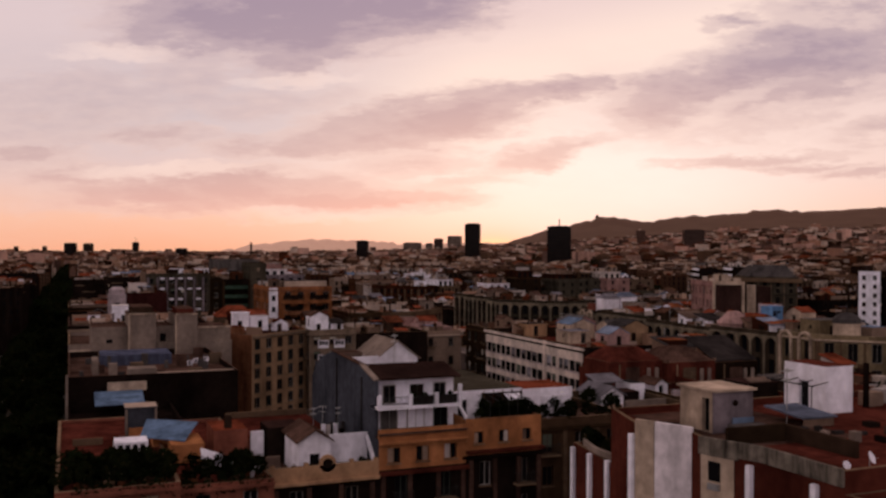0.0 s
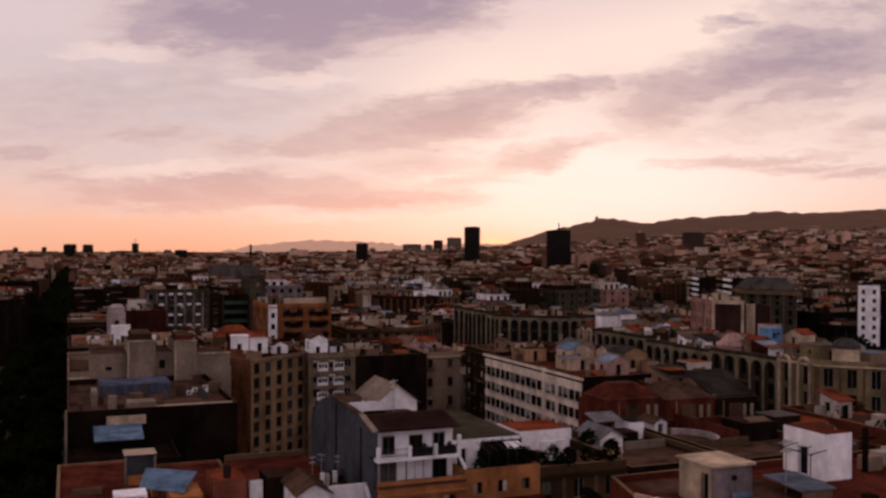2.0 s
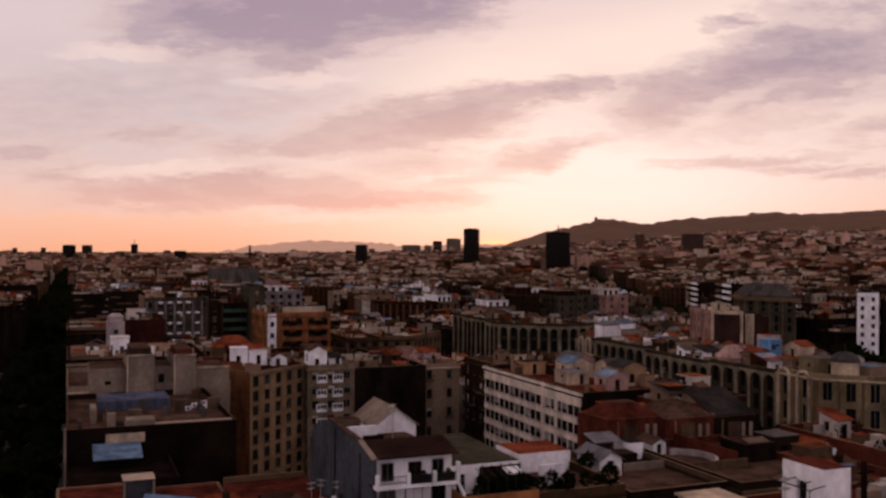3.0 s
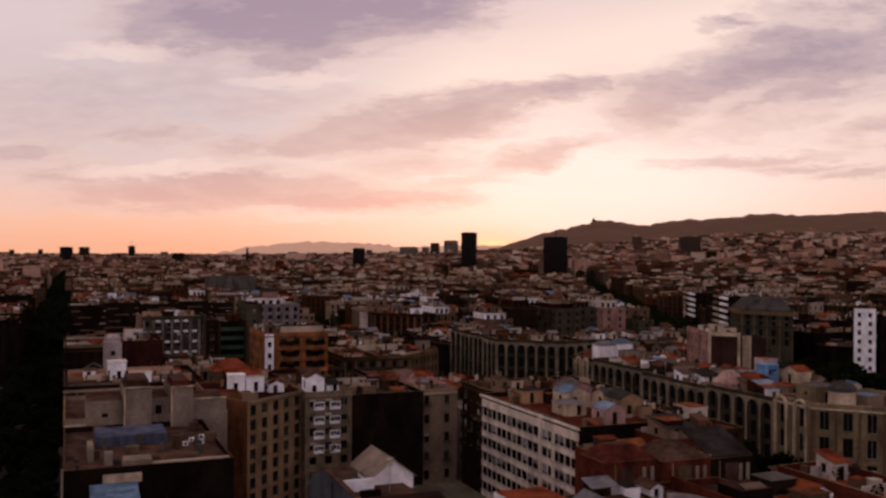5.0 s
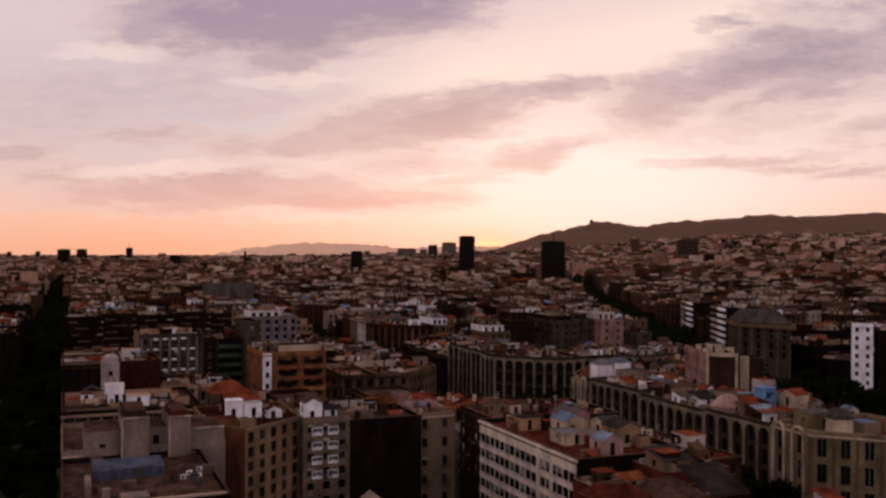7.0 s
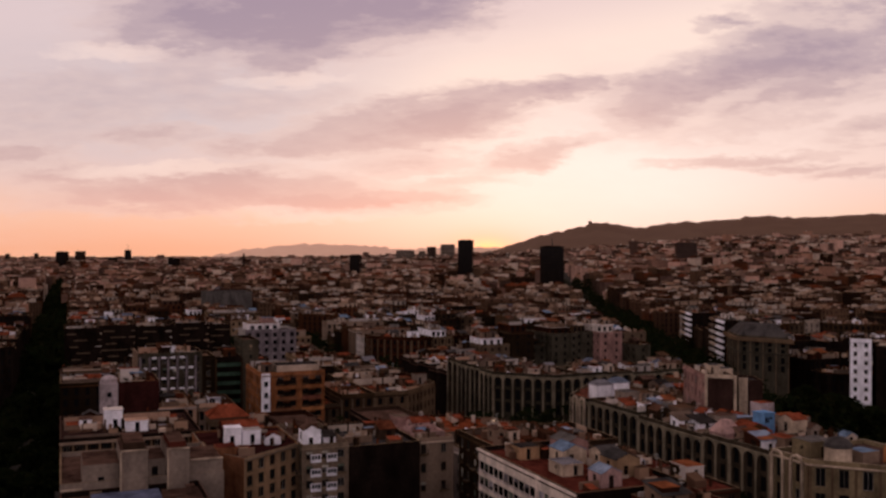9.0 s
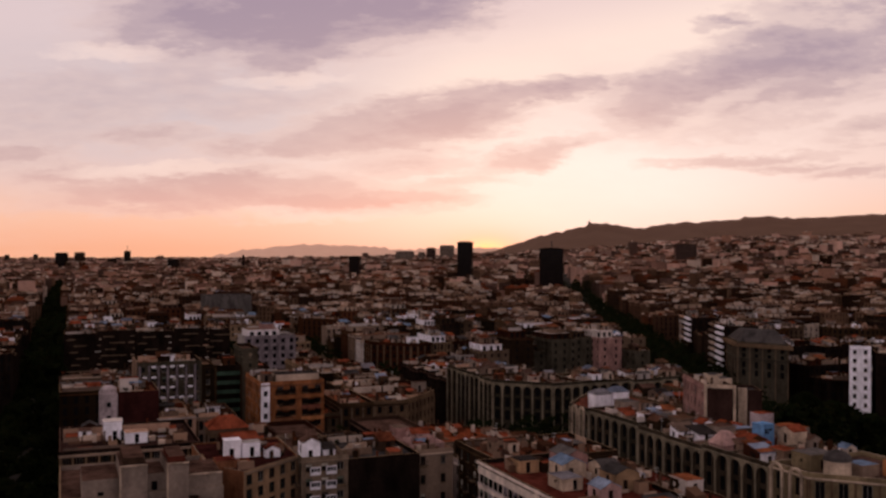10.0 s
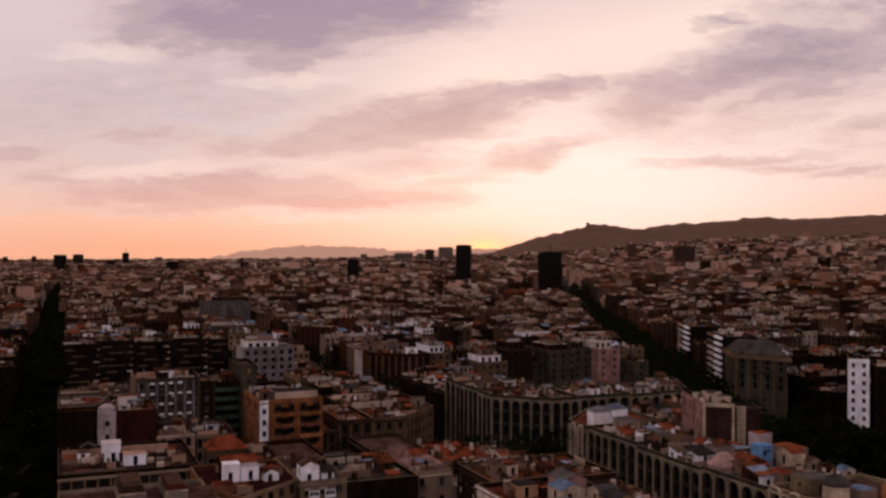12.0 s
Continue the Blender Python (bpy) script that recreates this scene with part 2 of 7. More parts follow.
GREYWALL = material("blue_grey_render", [(0.058, 0.062, 0.078)], stain=0.2, contrast=0.5)
ORANGE = material("orange_render", [(0.40, 0.165, 0.07)], stain=0.3, contrast=0.45)
OCHRE = material("ochre_render", [(0.42, 0.25, 0.145)], stain=0.3, contrast=0.45)
PINK = material("salmon_render", [(0.22, 0.078, 0.053)], stain=0.3, contrast=0.45)
BRICKRED = material("dark_red_panels", [(0.083, 0.022, 0.015)], stain=0.3, contrast=0.5)
# dark brown walls; also shade put into recess sheets and left street walls
DARKWALL = material("dark_render_and_shade", [(0.0136, 0.0088, 0.0072)], stain=0.3, contrast=0.6)
GREYROOF = material("grey_roof_sheet", [(0.0668, 0.0592, 0.0592), (0.045, 0.0405, 0.0405), (0.0983, 0.087, 0.084), (0.0315, 0.0263, 0.0255)], rough=0.6, stain=0.3, contrast=0.5)
BLUEROOF = material("blue_roof_sheet", [(0.13, 0.18, 0.27), (0.20, 0.24, 0.33), (0.10, 0.115, 0.16), (0.15, 0.14, 0.16)], rough=0.5, stain=0.4, contrast=0.45)
DARKTILE = material("dark_roof_tile", [(0.038, 0.02, 0.017)], contrast=0.5)
STONE = material("carved_stone", [(0.221, 0.147, 0.094), (0.169, 0.111, 0.0701), (0.13, 0.0842, 0.0539)], contrast=0.45)
METAL = material("painted_iron", [(0.035, 0.035, 0.035)], rough=0.5, bump=0.0)
GREYMETAL = material("galvanised_metal", [(0.45, 0.45, 0.46)], rough=0.4, metal=0.6, bump=0.0)
FRAME = material("window_frame", [(0.175, 0.15, 0.125), (0.08, 0.05, 0.035), (0.275, 0.26, 0.245), (0.05, 0.06, 0.05)], bump=0.0)
SHUTTER = material("roller_blind", [(0.30, 0.22, 0.15), (0.50, 0.46, 0.40), (0.12, 0.14, 0.11)], bump=0.0)
ASPHALT = material("asphalt", [(0.045, 0.04, 0.036)], grain=2, contrast=0.3)
PAVING = material("pavement_slabs", [(0.08, 0.075, 0.07)], grain=2, contrast=0.3)
BARK = material("bark", [(0.10, 0.075, 0.055)], contrast=0.4)
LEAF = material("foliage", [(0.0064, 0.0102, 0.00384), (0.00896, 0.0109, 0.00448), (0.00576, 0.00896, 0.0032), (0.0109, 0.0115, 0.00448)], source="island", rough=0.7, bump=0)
# walls of the far town, paled: distance haze put into the base colour
HAZEWALL = material("haze_paled_walls", [(0.478, 0.286, 0.228), (0.203, 0.112, 0.0845), (0.62, 0.479, 0.397), (0.132, 0.0778, 0.0628), (0.334, 0.178, 0.125), (0.261, 0.162, 0.129), (0.58, 0.359, 0.288), (0.0725, 0.0426, 0.0333)],
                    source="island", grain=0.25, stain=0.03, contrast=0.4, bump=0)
FARWALL = material("far_town_walls", [(0.0635, 0.0325, 0.0204), (0.0325, 0.0177, 0.0108), (0.102, 0.0573, 0.0361), (0.0238, 0.0122, 0.00718), (0.0561, 0.0232, 0.012), (0.145, 0.0844, 0.054),
                                      (0.0385, 0.0191, 0.012), (0.0797, 0.0285, 0.0144)], source="island", grain=0.25, stain=0.03, contrast=0.4, bump=0)
FARROOF = material("far_town_roofs", [(0.0794, 0.0293, 0.0159), (0.0936, 0.0522, 0.0339), (0.0426, 0.0192, 0.0113), (0.126, 0.0728, 0.0486), (0.0567, 0.0319, 0.0226), (0.0993, 0.0267, 0.0124), (0.0326, 0.0178, 0.0113)],
                   source="island", grain=0.25, stain=0.03, contrast=0.4, bump=0)
FARPALE = material("far_roof_huts", [(0.413, 0.289, 0.217), (0.22, 0.14, 0.101), (0.532, 0.408, 0.334), (0.119, 0.0638, 0.0426), (0.331, 0.204, 0.139), (0.0826, 0.0467, 0.0349), (0.459, 0.383, 0.334)],
                   source="island", grain=0.25, stain=0.03, contrast=0.4, bump=0)


def glass_material():
    mat = bpy.data.materials.new("window_glass")
    mat.use_nodes = True
    b = mat.node_tree.nodes["Principled BSDF"]
    b.inputs["Base Color"].default_value = (0.006, 0.006, 0.007, 1)
    b.inputs["Roughness"].default_value = 0.12
    b.inputs["Specular IOR Level"].default_value = 0.12
    return mat


GLASS = glass_material()
BLINDS = material("blinds_behind_glass", [(0.17, 0.15, 0.17), (0.26, 0.24, 0.27), (0.11, 0.12, 0.10), (0.20, 0.19, 0.21)], rough=0.2, spec=0.3, grain=0.9, stain=0.5, contrast=0.8, bump=0)


# ---- mesh helpers ----
class Shape:
    """Collects faces with materials, in world metres, for one mesh; corners that meet are shared until fresh() is called."""

    def __init__(self):
        self.v, self.f, self.m, self.mats, self.known = [], [], [], [], {}

    def fresh(self):
        self.known = {}

    def slot(self, mat):
        if mat not in self.mats:
            self.mats.append(mat)
        return self.mats.index(mat)

    def face(self, pts, mat):
        ring = []
        for p in pts:
            key = (round(p[0], 3), round(p[1], 3), round(p[2], 3))
            if key not in self.known:
                self.known[key] = len(self.v)
                self.v.append(p)
            ring.append(self.known[key])
        self.f.append(tuple(ring))
        self.m.append(self.slot(mat))

    def box(self, x0, x1, y0, y1, z0, z1, mat, top=None, bottom=True):
        a, b, c, d = (x0, y0), (x1, y0), (x1, y1), (x0, y1)
        self.prism((a, b, c, d), z0, z1, mat, top, bottom)

    def prism(self, poly, z0, z1, mat, top=None, bottom=True):
        n = len(poly)
        for k in range(n):
            (ax, ay), (bx, by) = poly[k], poly[(k + 1) % n]
            self.face([(ax, ay, z0), (bx, by, z0), (bx, by, z1), (ax, ay, z1)], mat)
        self.face([(x, y, z1) for x, y in poly], top or mat)
        if bottom:
            self.face([(x, y, z0) for x, y in reversed(poly)], mat)

    def tube(self, a, b, r, mat, sides=6, r2=None):
        a, b = Vector(a), Vector(b)
        w = (b - a).normalized()
        p = w.orthogonal().normalized()
        q = w.cross(p)
        r2 = r if r2 is None else r2
        ring = [(math.cos(6.2832 * k / sides), math.sin(6.2832 * k / sides)) for k in range(sides)]
        lo = [tuple(a + (p * c + q * s) * r) for c, s in ring]
        hi = [tuple(b + (p * c + q * s) * r2) for c, s in ring]
        for k in range(sides):
            j = (k + 1) % sides
            self.face([lo[k], lo[j], hi[j], hi[k]], mat)
        self.face(hi, mat)
        self.face(lo[::-1], mat)

    def mesh(self, name, origin=(0, 0, 0)):
        me = bpy.data.meshes.new(name)
        o = np.array(origin)
        me.from_pydata((np.array(self.v) - o).tolist(), [], self.f)
        for mat in self.mats:
            me.materials.append(mat)
        me.polygons.foreach_set("material_index", self.m)
        me.update()
        return me


def part(name, shape, parent, label=""):
    """Links a shape (world metres) as one mesh under a thing that stands unturned at its base."""
    ob = new(name, shape.mesh(name, parent.location))
    ob.parent = parent
    if label:
        ob["label"] = label
    return ob


def thing(name, base, label, category, group="", kind=""):
    ob = new(name)
    ob.location = base
    ob.empty_display_size = 0.5
    return tagged(ob, label, category, group, kind)


def inset(poly, d):
    """A convex polygon, counter-clockwise, moved inward by d."""
    n, out = len(poly), []
    for k in range(n):
        (ax, ay), (bx, by), (cx, cy) = poly[k - 1], poly[k], poly[(k + 1) % n]
        e1, e2 = Vector((bx - ax, by - ay)).normalized(), Vector((cx - bx, cy - by)).normalized()
        n1, n2 = Vector((-e1.y, e1.x)), Vector((-e2.y, e2.x))
        s = (n1 + n2) * (d / (1 + n1.dot(n2)))
        out.append((bx + s.x, by + s.y))
    return out


def facing(p, q):
    """Whether the wall from p to q (outside on its right) is seen from the tower over the origin."""
    return (q[1] - p[1]) * -p[0] - (q[0] - p[0]) * -p[1] > 0


def facade(shape, p, q, z0, z1, wall, spots, w, h, panes=True, depth=0.28, glazing=None):
    """A wall from p to q between two heights with openings cut through: spots are (rows of sill heights, columns of centres)."""
    rows, cols = spots
    L = math.hypot(q[0] - p[0], q[1] - p[1])
    ex, ey = (q[0] - p[0]) / L, (q[1] - p[1]) / L
    nx, ny = -ey * depth, ex * depth

    def at(s, z, inn=0.0):
        return (p[0] + ex * s + nx * inn, p[1] + ey * s + ny * inn, z)

    def quad(s0, s1, a, b):
        if s1 - s0 > 0.001 and b - a > 0.001:
            shape.face([at(s0, a), at(s1, a), at(s1, b), at(s0, b)], wall)

    z = z0
    for r in rows:
        if r < z or r + h > z1 - 0.05:
            continue
        quad(0, L, z, r)
        s = 0.0
        for c in cols:
            a, b = c - w / 2, c + w / 2
            quad(s, a, r, r + h)
            shape.face([at(a, r), at(b, r), at(b, r, 1), at(a, r, 1)], wall)
            shape.face([at(a, r + h, 1), at(b, r + h, 1), at(b, r + h), at(a, r + h)], wall)
            shape.face([at(a, r), at(a, r, 1), at(a, r + h, 1), at(a, r + h)], wall)
            shape.face([at(b, r, 1), at(b, r), at(b, r + h), at(b, r + h, 1)], wall)
            if panes:
                (glazing or shape).face([at(a, r, 1), at(b, r, 1), at(b, r + h, 1), at(a, r + h, 1)], GLASS)
            s = b
        quad(s, L, r, r + h)
        z = r + h
    quad(0, L, z, z1)


def window_pieces(w, h, blind, split):
    """A casement window facing -y, its sill centre at the origin: frame, panes, sill and a roller blind part way down.
    split: each of them is a mesh of its own (the frame first); else one mesh holds them, for windows far off."""
    t, d = 0.07, 0.06
    f = Shape()
    pane, sill, shade = (Shape(), Shape(), Shape()) if split else (f, f, f)
    f.box(-w / 2, -w / 2 + t, -d, d, 0, h, FRAME)
    f.box(w / 2 - t, w / 2, -d, d, 0, h, FRAME)
    f.box(-w / 2 + t, w / 2 - t, -d, d, 0, t, FRAME)
    f.box(-w / 2 + t, w / 2 - t, -d, d, h - t, h, FRAME)
    f.box(-0.035, 0.035, -d, d, t, h - t, FRAME)
    pane.box(-w / 2 + t, -0.035, -0.01, 0.01, t, h - t, GLASS)
    pane.box(0.035, w / 2 - t, -0.01, 0.01, t, h - t, GLASS)
    sill.box(-w / 2 - 0.1, w / 2 + 0.1, -0.36, -0.02, -0.1, -0.003, STONE)
    if blind:
        shade.box(-w / 2 + t, w / 2 - t, -0.05, -0.03, h * (1 - blind), h - t, SHUTTER)
    if not split:
        return [("window", f.mesh("window"))]
    return [(name, shape.mesh(name)) for name, shape in (("window", f), ("pane", pane), ("sill", sill), ("roller_blind", shade)) if shape.f]


def balcony_slab(w):
    """A stone slab; it faces -y, its back at the origin."""
    s = Shape()
    s.box(-w / 2, w / 2, -0.9, -0.003, -0.16, -0.02, STONE)
    return s.mesh("balcony")


def railing_mesh(w):
    """The iron railing of a balcony: two rails on three sides with thin bars between."""
    s = Shape()
    for z in (0.08, 0.98):
        s.box(-w / 2 + 0.04, w / 2 - 0.04, -0.87, -0.83, z, z + 0.04, METAL)
        for x in (-w / 2 + 0.04, w / 2 - 0.08):
            s.box(x, x + 0.04, -0.83, -0.02, z, z + 0.04, METAL)
    n = int(w / 0.16)
    for k in range(n + 1):
        x = -w / 2 + 0.05 + (w - 0.12) * k / n
        s.box(x, x + 0.025, -0.86, -0.84, 0.12, 0.98, METAL, bottom=False)
    return s.mesh("railing")


def in_view(x, y, margin=4.0):
    heading = math.degrees(math.atan2(x, y))
    return VIEW - 26.5 - margin < heading < VIEW + 26.5 + margin


WINDOWS = {}
BALCONY, RAILING = balcony_slab(2.0), railing_mesh(2.0)


def child(name, data, parent, at, turn=0.0):
    ob = new(name, data)
    ob.parent = parent
    ob.matrix_basis = Matrix.Translation(Vector(at) - parent.location) @ Matrix.Rotation(turn, 4, "Z")
    return ob


def hang_window(parent, at, turn, w, h, pick):
    """Sets a window into a wall; near ones carry their panes, sill and blind as pieces."""
    key = (round(w, 2), round(h, 2), pick, 60 < math.hypot(at[0], at[1]) < 104 and in_view(at[0], at[1], 0))
    if key not in WINDOWS:
        WINDOWS[key] = window_pieces(key[0], key[1], (0, 0.35, 0.7)[pick], key[3])
    (name, data), *rest = WINDOWS[key]
    ob = child(name, data, parent, at, turn)
    for name, data in rest:
        new(name, data).parent = ob
    return ob


TONES = {"weathered_stucco": "Stucco", "rendered_party_wall": "Brown rendered", "orange_render": "Orange rendered", "ochre_render": "Ochre rendered",
         "cream_render": "Cream rendered", "white_paint": "White painted", "salmon_render": "Salmon pink", "dark_render_and_shade": "Dark brown",
         "dark_red_panels": "Dark red", "blue_grey_render": "Blue-grey", "carved_stone": "Carved stone", "pale_limewash": "Pale limewashed"}
FLAT = {"terracotta_terrace": "terracotta", "grey_roof_sheet": "grey", "pale_limewash": "pale"}


def building(poly, top, rng, base=0.0, wall=None, roof=None, detail=2, floors=3.15, w=1.15, h=1.9, gap=2.9, edges=None, parapet=0.9,
             balconies=0.2, blank=None, cabins=1, label=None, name="apartment_building", clutter=True, into=None, attic=0.0, keep=4, strips=None, blinds=True, coping=None, arches=False):
    """One town house: poly counter-clockwise, flat roof at the height top. detail 2: windows are objects; 1: openings in the wall; 0: plain.
    into: a shape that takes all of it, for the far blocks."""
    wall, roof, blank = wall or STUCCO, roof or ROOFTILE, blank or wall or PARTY
    cx, cy = sum(p[0] for p in poly) / len(poly), sum(p[1] for p in poly) / len(poly)
    label = label or "%s apartment house, %s roof terrace with stair cabin" % (TONES.get(wall.name, "Plain"), FLAT.get(roof.name, "tiled"))
    ob = None if into else thing(name, (cx, cy, base), label, "building", "houses of the town blocks")

    def piece(title, shape=None):
        """A shape for one part; in the far blocks all goes into one."""
        if into:
            into.fresh()
            return into
        return Shape()

    def done(title, shape, tag=""):
        if not into and shape.f:
            part(title, shape, ob, tag)

    s = piece("wall")
    glazing, moulding = (s, s) if into else (Shape(), Shape())
    rim = top + parapet
    n = len(poly)
    inner = inset(poly, 0.28)
    fronts = []
    for k in range(n):
        p, q = poly[k], poly[(k + 1) % n]
        L = math.hypot(q[0] - p[0], q[1] - p[1])
        opened = (k in edges) if edges is not None else True
        if detail and opened and L > 3.2 and facing(p, q):
            count = max(1, int((L - 1.0) / gap))
            step = L / count
            cols = [step * (j + 0.5) for j in range(count)]
            lowest = base + 1.0 if detail == 2 else max(base + 1.0, top - 14)
            rows, z = [], top - 0.55 - h
            while z > lowest:
                rows.insert(0, z)
                z -= floors
            facade(s, p, q, base, rim, wall, (rows, cols), w, h, panes=detail < 2, glazing=glazing)
            ex, ey = (q[0] - p[0]) / L, (q[1] - p[1]) / L
            fronts.append((p, q, ex, ey))
            if strips:
                for j in range(count + 1):
                    c = min(max(step * j, 0.25), L - 0.25)
                    a, b = (p[0] + ex * (c - 0.22), p[1] + ey * (c - 0.22)), (p[0] + ex * (c + 0.22), p[1] + ey * (c + 0.22))
                    moulding.fresh()
                    moulding.prism(((a[0] + ey * 0.22, a[1] - ex * 0.22), (b[0] + ey * 0.22, b[1] - ex * 0.22), b, a), base + 4, top - 0.3, strips)
                    if arches and j < count:
                        # a round arch from pier to pier under the cornice
                        lo, hi, rise = step * j + 0.2, step * (j + 1) - 0.2, top - 2.1
                        mid, r = (lo + hi) / 2, (hi - lo) / 2
                        bow = [(mid - r * math.cos(math.pi * k / 8), rise + r * math.sin(math.pi * k / 8)) for k in range(9)]
                        moulding.fresh()
                        for (s0, z0), (s1, z1) in zip(bow, bow[1:]):
                            def out(c, z, far):
                                return (p[0] + ex * c + ey * far, p[1] + ey * c - ex * far, z)
                            moulding.face([out(s0, z0, 0.2), out(s1, z1, 0.2), out(s1, top - 0.3, 0.2), out(s0, top - 0.3, 0.2)], strips)
                            moulding.face([out(s0, z0, 0.0), out(s1, z1, 0.0), out(s1, z1, 0.2), out(s0, z0, 0.2)], strips)
            if detail == 2:
                turn = math.atan2(ey, ex)
                for r in rows[-keep:]:
                    for c in cols:
                        at = (p[0] + ex * c - ey * 0.2, p[1] + ey * c + ex * 0.2, r)
                        hang_window(ob, at, turn, w, h, rng.choice((0, 0, 0, 0, 1, 2)) if blinds else 0)
                        if rng.random() < balconies:
                            slab_part = child("balcony", BALCONY, ob, (p[0] + ex * c, p[1] + ey * c, r - 0.02), turn)
                            rail = new("railing", RAILING)
                            rail.parent = slab_part
                            rail["kind"] = "stuff"
        else:
            s.face([(*p, base), (*q, base), (*q, rim), (*p, rim)], wall if opened and not detail else blank)
    done("wall", s)
    if not into:
        for title, shape in (("glazing", glazing), ("facade_moulding", moulding)):
            if shape.f:
                part(title, shape, ob)["kind"] = "stuff"
    trim = piece("parapet")
    for k in range(n):
        p, q, a, b = poly[k], poly[(k + 1) % n], inner[k], inner[(k + 1) % n]
        trim.face([(*p, rim), (*q, rim), (*b, rim), (*a, rim)], (coping or STONE) if not into else wall)
        trim.face([(*b, top), (*a, top), (*a, rim), (*b, rim)], blank)
    done("parapet", trim)
    for p, q, ex, ey in fronts:
        c, o = piece("cornice"), 0.35
        c.prism(((p[0] + ey * o, p[1] - ex * o), (q[0] + ey * o, q[1] - ex * o), q, p), top - 0.25, top + 0.05, coping or wall)
        done("cornice", c)
    r = piece("roof")
    r.face([(*p, top) for p in inner], roof)
    done("roof", r)
    xs, ys = [p[0] for p in poly], [p[1] for p in poly]
    x0, x1, y0, y1 = min(xs) + 0.9, max(xs) - 0.9, min(ys) + 0.9, max(ys) - 0.9
    if attic and x1 - x0 > 5 and y1 - y0 > 8:
        a = piece("attic")
        ax0, ax1, ay0, ay1 = x0 + 0.6, x1 - 0.6, y0 + attic, y1 - attic
        if within(poly, ((ax0, ay0), (ax1, ay0), (ax1, ay1), (ax0, ay1)), 0.4):
            tone = rng.choice((LIGHTPAINT, LIGHTPAINT, STUCCO, WHITE, PARTY)) if not into else FARPALE
            cols = [(ax1 - ax0) * (j + 0.5) / 3 for j in range(3)]
            facade(a, (ax0, ay0), (ax1, ay0), top, top + 2.9, tone, ([top + 0.3], cols), 1.5, 2.0)
            facade(a, (ax0, ay1), (ax0, ay0), top, top + 2.9, tone, ([top + 0.8], [(ay1 - ay0) * f for f in (0.25, 0.5, 0.75)]), 1.2, 1.3)
            a.face([(ax1, ay0, top), (ax1, ay1, top), (ax1, ay1, top + 2.9), (ax1, ay0, top + 2.9)], tone)
            a.face([(ax1, ay1, top), (ax0, ay1, top), (ax0, ay1, top + 2.9), (ax1, ay1, top + 2.9)], tone)
            a.fresh()
            a.box(ax0 - 0.3, ax1 + 0.3, ay0 - 0.5, ay1 + 0.3, top + 2.9, top + 3.1, tone, roof)
            done("attic", a)
            top += 3.1
            x0, x1, y0, y1 = ax0, ax1, ay0, ay1
            poly = rect(ax0, ax1, ay0, ay1)
    if not clutter:
        return ob
    if x1 - x0 > 4 and y1 - y0 > 4:
        for k in range(cabins):
            a, b, c = rng.uniform(2.2, min(5.0, x1 - x0 - 0.5)), rng.uniform(2.2, min(5.0, y1 - y0 - 0.5)), rng.uniform(2.0, 3.2)
            x, y = rng.uniform(x0, x1 - a), rng.uniform(y0, y1 - b)
            if not within(poly, ((x, y), (x + a, y), (x + a, y + b), (x, y + b)), 0.3):
                continue
            if into:
                into.fresh()
                into.box(x, x + a, y, y + b, top, top + c, FARPALE, rng.choice((FARPALE, FARROOF)), bottom=False)
                continue
            tone, cover = rng.choice((LIGHTPAINT, LIGHTPAINT, WHITE, STUCCO, PARTY, CREAM)), rng.choice((ROOFTILE, ROOFTILE, TERRA, TERRA, GREYROOF, GREYROOF, BROWNROOF, BROWNROOF, BLUEROOF))
            style = rng.random()
            if style < 0.35:
                stair_cabin(ob, x, y, a, b, top + 0.02 * k, c, rng, tone, cover)
            else:
                roof_shed(ob, x, y, a, b, top + 0.02 * k - 0.01, c * 0.8, rng, tone, cover, rng.random() < 0.5, style > 0.75)
        if detail:
            d = piece("roof_litter")
            litter(d, poly, x0, x1, y0, y1, top, rng, int(min(46, (x1 - x0) * (y1 - y0) / (9.0 if not into else 18.0))), FARPALE, FARROOF)
            if not into and d.f:
                part("roof_litter", d, ob)["kind"] = "stuff"
        for k in range(rng.choice((1, 2, 3)) if detail else 0):
            # a low wall across the terrace
            y = rng.uniform(y0, y1)
            if within(poly, ((x0 + 0.2, y), (x1 - 0.2, y)), 0.1):
                d = piece("dividing_wall")
                d.box(x0 - 0.1, x0 + (x1 - x0) * rng.uniform(0.4, 1.0), y, y + 0.2, top + 0.004, top + rng.uniform(0.9, 1.9), LIGHTPAINT if not into else FARPALE, bottom=False)
                done("dividing_wall", d)
        if not into:
            for k in range(rng.choice((1, 2, 2, 3))):
                x, y = rng.uniform(x0, x1), rng.uniform(y0, y1)
                if within(poly, ((x, y),), 0.6):
                    chimney(ob, x, y, top, rng)
            SPARE.append((poly, x0, x1, y0, y1, top))
    return ob


SPARE = []  # free roof terraces, for the loose things


def rect(x0, x1, y0, y1):
    return ((x0, y0), (x1, y0), (x1, y1), (x0, y1))


def within(poly, pts, d=0.0):
    n = len(poly)
    for x, y in pts:
        for k in range(n):
            (ax, ay), (bx, by) = poly[k], poly[(k + 1) % n]
            L = math.hypot(bx - ax, by - ay)
            if ((bx - ax) * (y - ay) - (by - ay) * (x - ax)) / L < d:
                return False
    return True


